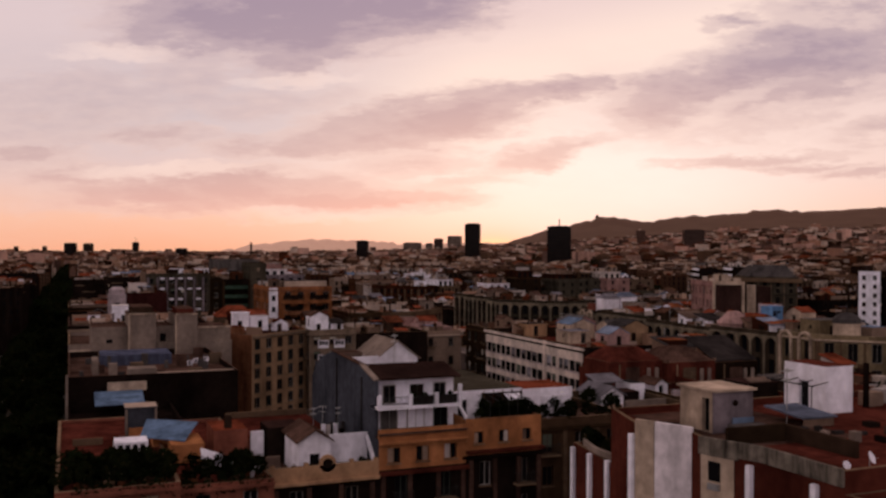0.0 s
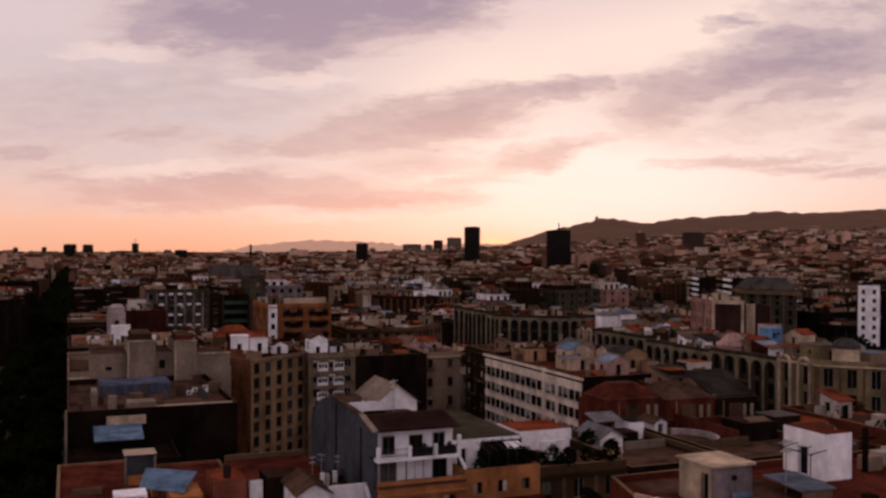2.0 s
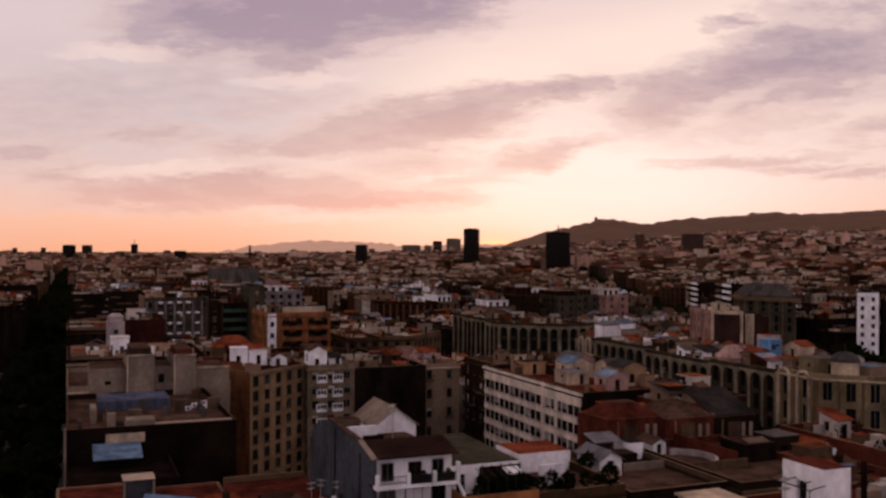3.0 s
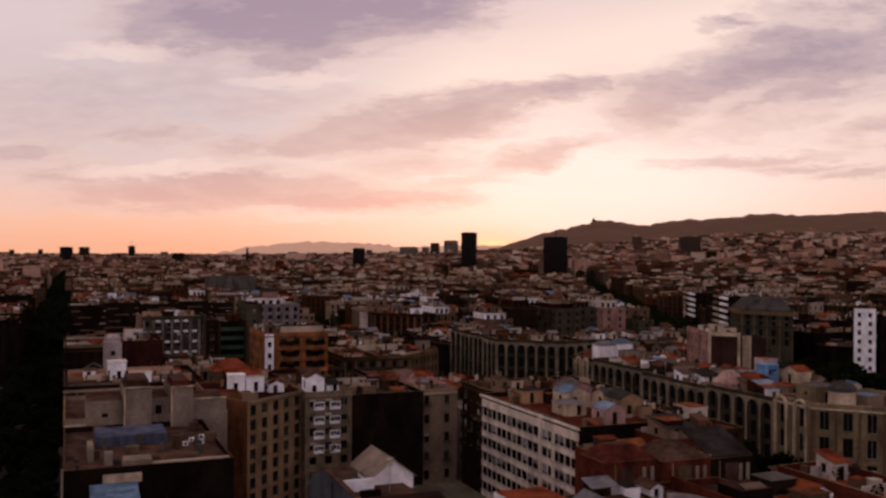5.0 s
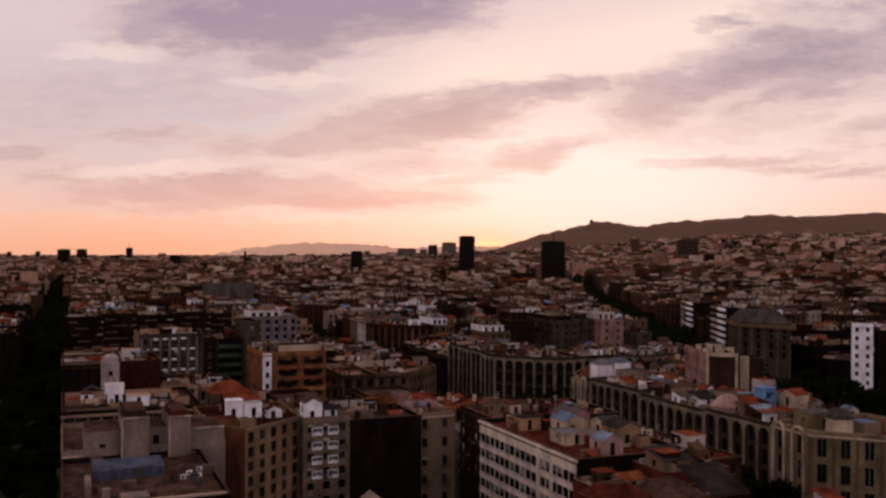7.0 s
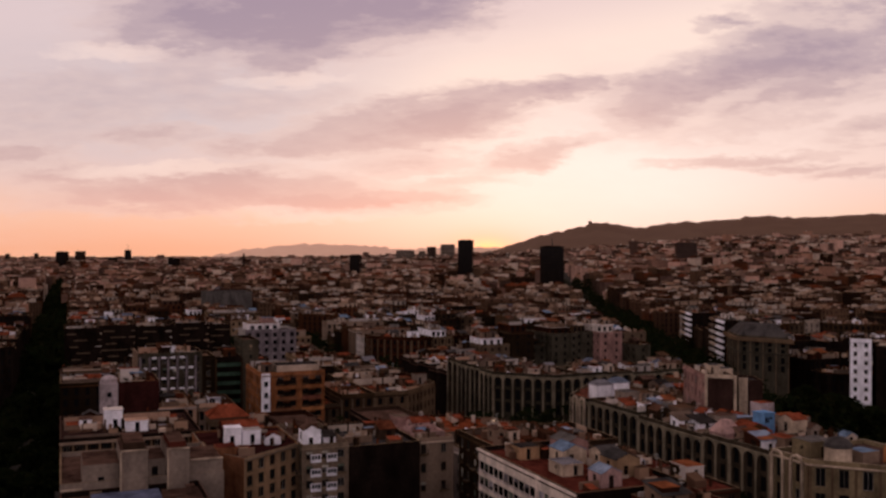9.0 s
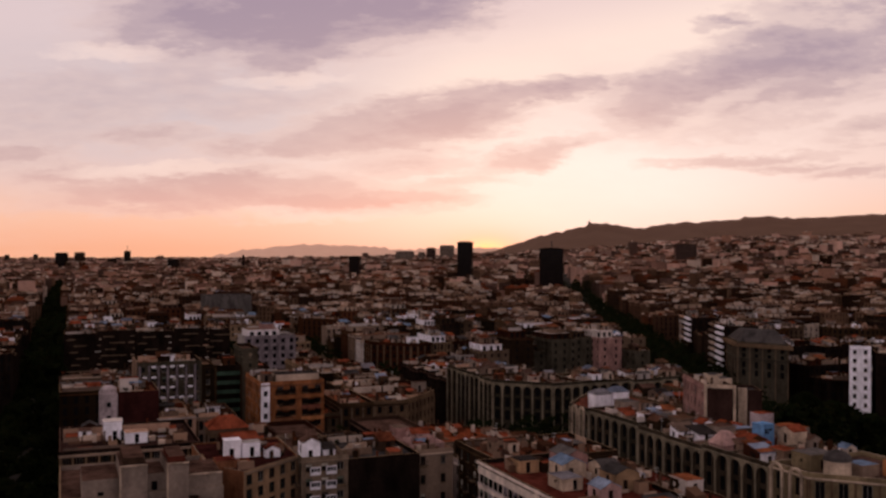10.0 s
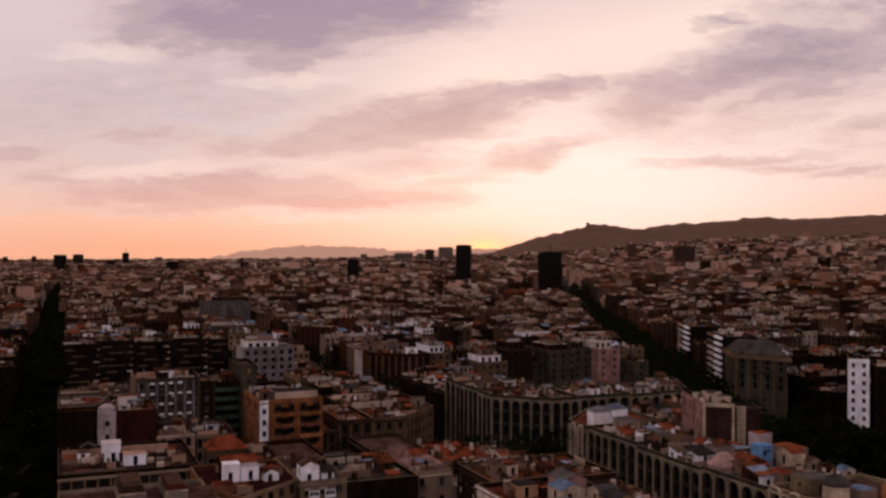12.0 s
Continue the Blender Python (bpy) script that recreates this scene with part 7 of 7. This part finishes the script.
part("turret", s, ornate, "round cream corner turret")
s = Shape()
for k in range(4):
    a, b = radians(22 * k), radians(22 * (k + 1))
    s.tube((132.8, 129.8, 28.2 + 1.9 * math.sin(a)), (132.8, 129.8, 28.2 + 1.9 * math.sin(b)), 2.6 * math.cos(a), GREYROOF, 20, max(0.12, 2.6 * math.cos(b)))
s.tube((132.8, 129.8, 30.0), (132.8, 129.8, 31.6), 0.12, METAL, 6)
part("dome", s, ornate, "low grey dome with a finial")


def arch_frame(ob, y0, y1, z0, z1):
    """A pale arched gable that stands proud of the street front."""
    s, r, yc = Shape(), (y1 - y0) / 2, (y0 + y1) / 2
    for a, b in ((y0, y0 + 0.45), (y1 - 0.45, y1)):
        s.box(126.55, 126.99, a, b, z0, z1 - r, WARMCREAM)
    n = 10
    for k in range(n):
        p, q = math.pi * k / n, math.pi * (k + 1) / n
        ring = [(yc + f * math.cos(t), z1 - r + f * math.sin(t)) for t, f in ((p, r), (q, r), (q, r - 0.45), (p, r - 0.45))]
        for x, flip in ((126.55, 1), (126.99, -1)):
            s.face([(x, y, z) for y, z in ring][::flip], WARMCREAM)
        for i in (0, 2):
            (ya, za), (yb, zb) = ring[i], ring[i + 1]
            s.face([(126.55, yb, zb), (126.55, ya, za), (126.99, ya, za), (126.99, yb, zb)], WARMCREAM)
    part("arched_gable", s, ob, "pale arched gable frame")


arch_frame(ornate, 132.2, 135.6, 12.0, 26.4)
arch_frame(ornate, 137.2, 140.6, 12.0, 26.4)
for y in (209.0, 212.6):
    arch_frame(rounded, y, y + 2.8, 14.0, 25.6)

# apartment houses inside the block beyond, seen over the roofs
greyapt = building(rect(20.6, 38.6, 278, 292), 33.2, rng, wall=OLIVE, roof=GREYROOF, blank=DARKWALL, gap=2.55, w=1.3, h=1.7, floors=3.0, keep=5, balconies=0, cabins=2, label="Grey apartment house with pale piers and white window heads")
boxed(greyapt, "end_wall", 20.1, 20.596, 277.7, 292, 0, 34.4, LIGHTPAINT, label="pale end wall")
for j in range(7):
    boxed(greyapt, "pale_pier", 21.0 + 2.571 * j, 21.55 + 2.571 * j, 277.6, 277.99, 12, 33.0, LILACGREY)
for k in range(5):
    for j in range(6):
        if (k + 2 * j) % 5:
            boxed(greyapt, "white_surround", 21.9 + 2.571 * j, 23.2 + 2.571 * j, 277.7, 277.99, 32.4 - 3 * k, 32.9 - 3 * k, WHITE)
greenapt = building(rect(42.2, 50.2, 278, 292), 31.4, rng, wall=DARKWALL, roof=BROWNROOF, blank=DARKWALL, edges=[], cabins=2, label="Apartment house with dark green balconies")
for k in range(6):
    z = 29.4 - 2.7 * k
    boxed(greenapt, "green_balcony", 42.8, 49.6, 276.6, 277.99, z, z + 1.0, GREENPAINT)
for x in (42.25, 49.7):
    boxed(greenapt, "side_pier", x, x + 0.5, 276.6, 277.99, 0, 31.8, STUCCO)
building(rect(38.604, 42.19, 278, 292), 31.9, rng, wall=STUCCO, roof=ROOFTILE, blank=PARTY, gap=2.3, w=1.1, h=1.6, floors=3.0, balconies=0.2, cabins=2)


# ---- trees and planting ----
def street_tree(x, y, rng, z=0.0, high=15.0):
    ob = thing("street_tree", (x, y, z), "Dark leafy plane tree along the street kerb", "tree", "street trees")
    t = Shape()
    t.tube((x, y, z), (x + 0.1, y, z + high * 0.35), 0.28, BARK, 8, 0.2)
    tips = []
    for k in range(5):
        a = 6.283 * k / 5 + rng.uniform(-0.4, 0.4)
        tip = (x + math.cos(a) * high * 0.2, y + math.sin(a) * high * 0.2, z + high * rng.uniform(0.6, 0.8))
        t.fresh()
        t.tube((x + 0.1, y, z + high * 0.33), tip, 0.15, BARK, 6, 0.05)
        tips.append(tip)
    part("trunk", t, ob)
    c = Shape()
    for tip in tips + [(x, y, z + high * 0.82)]:
        leaves(c, tip, high * rng.uniform(0.15, 0.2), 190, 0.55, rng)
    part("crown", c, ob)
    return ob


tree_rng = random.Random(11)
kinds = [street_tree(-15.5, 40 + 9 * k, tree_rng, high=8.0 + k) for k in range(3)]
spots = [(-15.5 + tree_rng.uniform(-0.4, 0.4), 67 + 9 * k) for k in range(56)] + [(-4.5 + tree_rng.uniform(-0.4, 0.4), 44 + 9 * k) for k in range(58)]
spots += [(110.5, 130 + 11 * k) for k in range(9)] + [(123.5, 135 + 11 * k) for k in range(9)]
spots += [(250.5, 170 + 10 * k) for k in range(16)] + [(263.5, 175 + 10 * k) for k in range(16)]
spots += [(150 + 11 * k, 247.5) for k in range(3)] + [(150 + 11 * k, 234.5) for k in range(10)] + [(262 + 11 * k, 247.5) for k in range(4)]
spots += [(-10 + tree_rng.uniform(-0.8, 0.8), 48 + 9 * k) for k in range(56)]
spots += [(178 + 9.5 * a + tree_rng.uniform(-3, 3), 126 + 10 * b + tree_rng.uniform(-3, 3)) for a in range(7) for b in range(11)]
spots += [(-4.2 + tree_rng.uniform(-0.3, 0.3), 60 + 9.5 * k) for k in range(40)]
spots += [(-18.6 + tree_rng.uniform(-0.3, 0.3), 250 + 10 * k) for k in range(22)]
spots = [p for p in spots if math.hypot(p[0] - 262, p[1] - 240) > 17 and not (235 < p[0] < 275 and 262 < p[1] < 420)]
spots = [(x + SKEW * y if x < 0 and y > 240 else x, y) for x, y in spots]
for x, y in spots:
    t = copy_thing(tree_rng.choice(kinds), Matrix.Translation((x, y, 0)) @ Matrix.Rotation(tree_rng.uniform(0, 6.28), 4, "Z"))
    k = tree_rng.uniform(0.85, 1.15) * (1.9 if x > 172 else 1.55 if x > 100 else 1.0)
    t.scale = (k, k, k)


def far_trees():
    """The avenue's trees past the near ones, too far to tell apart."""
    s, r = Shape(), random.Random(9)
    y = 470.0
    while y < 2800:
        for x in (-17.0, -13.0, -9.0, -5.0, -1.5):
            leaves(s, (x + SKEW * y + r.uniform(-1, 1), y, 8.5 + r.uniform(-1.5, 2.5)), 5.4, 30, 2.4, r, 1.0)
        y += 7 + (y - 470) * 0.006
    tagged(new("avenue_trees", s.mesh("avenue_trees")), "dark double row of trees down the long avenue", "trees", kind="stuff")


far_trees()


def street_rows():
    """Tree rows along the cross streets of the near blocks, crowns grown together."""
    s, r = Shape(), random.Random(21)
    for gx in (117, 257, 390, 523.5):
        y = 100.0
        while y < 760:
            if in_view(gx, y, 1) and not (gx < 260 and y < 345):
                for side in (-6.0, 6.0):
                    leaves(s, (gx + side + r.uniform(-1, 1), y, 10.5 + r.uniform(-2, 3)), 5.0, 34, 2.0, r, 1.0)
            y += 8.5
    for gy in (241, 374, 507, 640.5):
        x = 4.0
        while x < 620:
            if in_view(x, gy, 1) and not (gy < 250 and 140 < x < 310):
                for side in (-6.0, 6.0):
                    leaves(s, (x, gy + side + r.uniform(-1, 1), 10.5 + r.uniform(-2, 3)), 5.0, 34, 2.0, r, 1.0)
            x += 8.5
    # the diagonal avenue: four rows of tall planes
    far = -70.0
    while far < 900:
        for side in (-11.5, -4.5, 4.5, 11.5) if far < 380 else (-8.0, 8.0):
            if far > 380 and r.random() < (far - 300) / 800:
                continue
            k = far + r.uniform(-1.5, 1.5)
            x, y = AXIS[0] + math.sin(AVENUE) * k + math.cos(AVENUE) * side, AXIS[1] + math.cos(AVENUE) * k - math.sin(AVENUE) * side
            leaves(s, (x, y, ground_height(x, y) + 11.0 + r.uniform(-2, 4)), 5.2, 60, 1.5, r, 1.15)
        far += 8.0
    tagged(new("street_tree_rows", s.mesh("street_tree_rows")), "dark tree rows filling the side streets", "trees", kind="stuff")


street_rows()


# ---- loose things on the roofs ----
def antenna():
    ob = thing("roof_antenna", (0, 0, 0), "Thin metal television antenna on a roof terrace", "antenna", "roof antennas")
    s = Shape()
    s.tube((0, 0, 0), (0, 0, 3.6), 0.035, GREYMETAL)
    part("mast", s, ob)
    for z, w in ((3.4, 1.1), (2.8, 0.8)):
        s = Shape()
        s.tube((-w / 2, 0, z), (w / 2, 0, z), 0.025, GREYMETAL, 4)
        for k in range(6):
            x = -w / 2 + w * k / 5
            s.tube((x, -0.3, z), (x, 0.3, z), 0.02, GREYMETAL, 4)
        part("aerial", s, ob)
    return ob


def dish():
    ob = thing("satellite_dish", (0, 0, 0), "White round satellite dish on a short post", "satellite dish", "satellite dishes")
    s = Shape()
    s.tube((0, 0, 0), (0, 0, 0.9), 0.04, GREYMETAL)
    part("post", s, ob)
    s, rows, sides, r = Shape(), 3, 14, 0.55
    tilt = Matrix.Translation((0, -0.1, 1.1)) @ Matrix.Rotation(radians(65), 4, "X")

    def at(i, j):
        q = r * i / rows
        p = tilt @ Vector((q * math.cos(6.2832 * j / sides), q * math.sin(6.2832 * j / sides), 0.35 * q * q))
        return tuple(p)

    for i in range(rows):
        for j in range(sides):
            s.face([at(i, j), at(i + 1, j), at(i + 1, j + 1), at(i, j + 1)] if i else [at(0, 0), at(1, j), at(1, j + 1)], WHITE)
    part("reflector", s, ob)
    s = Shape()
    s.tube((0, -0.3, 0.75), (0, -0.75, 1.25), 0.025, GREYMETAL, 4)
    part("feed_arm", s, ob)
    return ob


def air_unit():
    ob = thing("air_conditioner", (0, 0, 0), "Pale boxed air-conditioning unit with a fan grille", "air conditioner", "air conditioners")
    s = Shape()
    s.box(-0.45, 0.45, -0.17, 0.17, 0.1, 0.8, WHITE)
    part("casing", s, ob)
    s = Shape()
    s.tube((-0.1, -0.172, 0.45), (-0.1, -0.2, 0.45), 0.27, METAL, 14)
    part("fan_grille", s, ob)
    for x in (-0.35, 0.3):
        s = Shape()
        s.box(x, x + 0.05, -0.15, 0.15, 0, 0.1, METAL)
        part("foot", s, ob)
    return ob


def water_tank():
    ob = thing("water_tank", (0, 0, 0), "Pale cylindrical water tank on a roof", "water tank", "water tanks")
    s = Shape()
    s.tube((0, 0, 0.25), (0, 0, 1.55), 0.6, LIGHTPAINT, 16)
    part("barrel", s, ob)
    s = Shape()
    s.tube((0, 0, 1.55), (0, 0, 1.72), 0.64, LIGHTPAINT, 16, 0.2)
    part("lid", s, ob)
    s = Shape()
    s.box(-0.5, 0.5, -0.5, 0.5, 0, 0.25, STUCCO)
    part("plinth", s, ob)
    return ob


def shrub(rng):
    ob = thing("potted_shrub", (0, 0, 0), "Dark green shrub in a clay pot", "plant", "potted shrubs")
    s = Shape()
    s.tube((0, 0, 0), (0, 0, 0.5), 0.26, ROOFTILE, 12, 0.34)
    part("pot", s, ob)
    s = Shape()
    s.tube((0, 0, 0.5), (0, 0, 1.0), 0.05, BARK, 6)
    leaves(s, (0, 0, 1.25), 0.75, 150, 0.22, rng, 1.0)
    leaves(s, (0.2, 0.1, 1.75), 0.45, 60, 0.2, rng, 1.0)
    part("foliage", s, ob)
    return ob


def washing(rng):
    ob = thing("washing_line", (0, 0, 0), "Washing hung on a line between two posts", "washing", "washing lines")
    for x in (-1.8, 1.8):
        s = Shape()
        s.tube((x, 0, 0), (x, 0, 1.9), 0.03, METAL)
        part("post", s, ob)
    s = Shape()
    s.tube((-1.8, 0, 1.85), (1.8, 0, 1.85), 0.012, METAL, 4)
    part("line", s, ob)
    for k in range(4):
        x, w = -1.5 + k * 0.8, rng.uniform(0.45, 0.7)
        s = Shape()
        s.box(x, x + w, -0.02, 0.02, 1.85 - rng.uniform(0.6, 1.1), 1.84, rng.choice((WHITE, LIGHTPAINT, BLUEROOF)))
        part("sheet", s, ob)
    return ob


def tarp():
    ob = thing("roof_awning", (0, 0, 0), "Sheet awning on four thin posts over a terrace", "awning", "terrace awnings")
    for x in (-1.5, 1.5):
        for y in (-1.2, 1.2):
            s = Shape()
            s.tube((x, y, 0), (x, y, 2.2 + y * 0.1), 0.04, METAL)
            part("post", s, ob)
    s = Shape()
    s.face([(-1.7, -1.4, 2.1), (1.7, -1.4, 2.1), (1.7, 1.4, 2.36), (-1.7, 1.4, 2.36)], BLUEROOF)
    s.face([(-1.7, 1.4, 2.32), (1.7, 1.4, 2.32), (1.7, -1.4, 2.06), (-1.7, -1.4, 2.06)], BLUEROOF)
    part("sheet", s, ob)
    return ob


prng = random.Random(77)
# fixed ones that show plainly
FIRST = {}


def set_thing(kind, x, y, z, turn=0.0, scale=1.0):
    if kind not in FIRST:
        FIRST[kind] = {"antenna": antenna, "dish": dish, "air": air_unit, "tank": water_tank, "shrub": lambda: shrub(prng), "washing": lambda: washing(prng), "tarp": tarp}[kind]()
        ob = FIRST[kind]
        ob.matrix_basis = Matrix.Translation((x, y, z)) @ Matrix.Rotation(turn, 4, "Z")
    else:
        ob = copy_thing(FIRST[kind], Matrix.Translation((x, y, z)) @ Matrix.Rotation(turn, 4, "Z"))
    ob.scale = (scale, scale, scale)
    return ob


set_thing("dish", 38.1, 35.7, 30.2, 0.4, 0.6)
set_thing("dish", 36.4, 35.6, 30.2, -0.2, 0.4)
for k in range(16):
    set_thing("shrub", 0.7 + k * 0.44, 74.1 + prng.uniform(-0.3, 1.6), 23.305, prng.uniform(0, 6), prng.uniform(0.8, 1.3))
for x in (9.2, 10.4, 11.5, 12.6, 13.4, 14.4):
    set_thing("shrub", x, 75.5 + prng.uniform(-0.1, 0.5), 22.605, prng.uniform(0, 6), prng.uniform(0.9, 1.25))
for x, y in ((52.4, 87.6), (53.0, 88.2), (44.0, 79.6), (45.6, 79.4), (50.4, 79.5)):
    set_thing("shrub", x, y, 24.21 if x < 52 else 23.61, prng.uniform(0, 6), prng.uniform(1.2, 1.7))
for k in range(9):
    set_thing("shrub", 35.9 + k * 0.1, 55.0 + k * 0.75, 26.31, prng.uniform(0, 6), prng.uniform(0.5, 0.85))
for x in (35.2, 36.0, 36.5, 36.9, 37.3, 37.6, 38.0, 38.4, 38.9, 39.3, 39.7, 40.1, 40.6):
    set_thing("shrub", x, 78.0 + prng.uniform(-0.3, 1.4), 25.22, prng.uniform(0, 6), prng.uniform(0.7, 1.15))
for k in range(9):
    set_thing("shrub", 0.9 + k * 0.62, 76.2 + prng.uniform(-1.2, 2.6), 23.31, prng.uniform(0, 6), prng.uniform(0.7, 1.2))
for x in (11.6, 12.6, 13.6, 14.6):
    set_thing("shrub", x, 75.6 + prng.uniform(0, 0.6), 22.61, prng.uniform(0, 6), prng.uniform(0.6, 1.1))
for x in (18.0, 19.2, 20.9, 21.6, 24.0, 24.6):
    set_thing("shrub", x, 78.0 + prng.uniform(-0.2, 0.4), 21.52, prng.uniform(0, 6), prng.uniform(0.6, 0.9))
for x in (42.3, 43.5, 45.2, 46.8, 48.4, 49.9):
    set_thing("shrub", x, 80.3 + prng.uniform(-0.3, 1.2), 24.21 if x < 52 else 23.61, prng.uniform(0, 6), prng.uniform(0.7, 1.3))
for x in (28.8, 29.9, 31.4, 32.4):
    set_thing("shrub", x, 77.95, 27.5, prng.uniform(0, 6), 0.5)
for x, y in ((16.2, 148), (17.4, 146.5), (18.6, 149), (19.8, 147), (17.0, 151), (20.4, 151)):
    set_thing("air", x, y, 23.42, prng.uniform(-0.3, 0.3), 0.9)
for x, y in ((21.5, 85.6), (22.6, 86.4), (23.8, 85.2)):
    set_thing("antenna", x, y, 23.6, prng.uniform(0, 3), 0.8)
set_thing("antenna", 43.5, 47.5, 30.2, 0.5)
set_thing("antenna", 30.6, 88.6, 29.28, 1.0)
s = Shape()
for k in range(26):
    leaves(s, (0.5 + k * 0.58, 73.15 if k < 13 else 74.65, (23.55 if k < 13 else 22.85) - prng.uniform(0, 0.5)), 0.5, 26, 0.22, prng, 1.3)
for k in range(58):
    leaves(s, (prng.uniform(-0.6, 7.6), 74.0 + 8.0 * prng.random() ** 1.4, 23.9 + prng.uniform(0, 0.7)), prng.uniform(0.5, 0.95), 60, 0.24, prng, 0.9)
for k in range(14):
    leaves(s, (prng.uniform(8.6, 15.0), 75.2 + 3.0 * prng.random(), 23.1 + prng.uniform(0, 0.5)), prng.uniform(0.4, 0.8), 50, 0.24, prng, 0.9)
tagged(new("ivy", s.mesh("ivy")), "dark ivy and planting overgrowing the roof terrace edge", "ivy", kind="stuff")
count = 0
for poly, x0, x1, y0, y1, z in SPARE:
    cx, cy = (x0 + x1) / 2, (y0 + y1) / 2
    if not in_view(cx, cy) or math.hypot(cx, cy) > 330:
        continue
    for k in range(prng.choice((1, 2, 3, 3)) if math.hypot(cx, cy) < 240 else 1):
        x, y = prng.uniform(x0 + 0.6, x1 - 0.6), prng.uniform(y0 + 0.6, y1 - 0.6)
        if within(poly, ((x, y),), 1.2):
            set_thing(prng.choice(("antenna", "antenna", "air", "tank", "shrub", "washing", "tarp", "dish")), x, y, z + 0.004, prng.choice((0, 1.57, 0.3)))
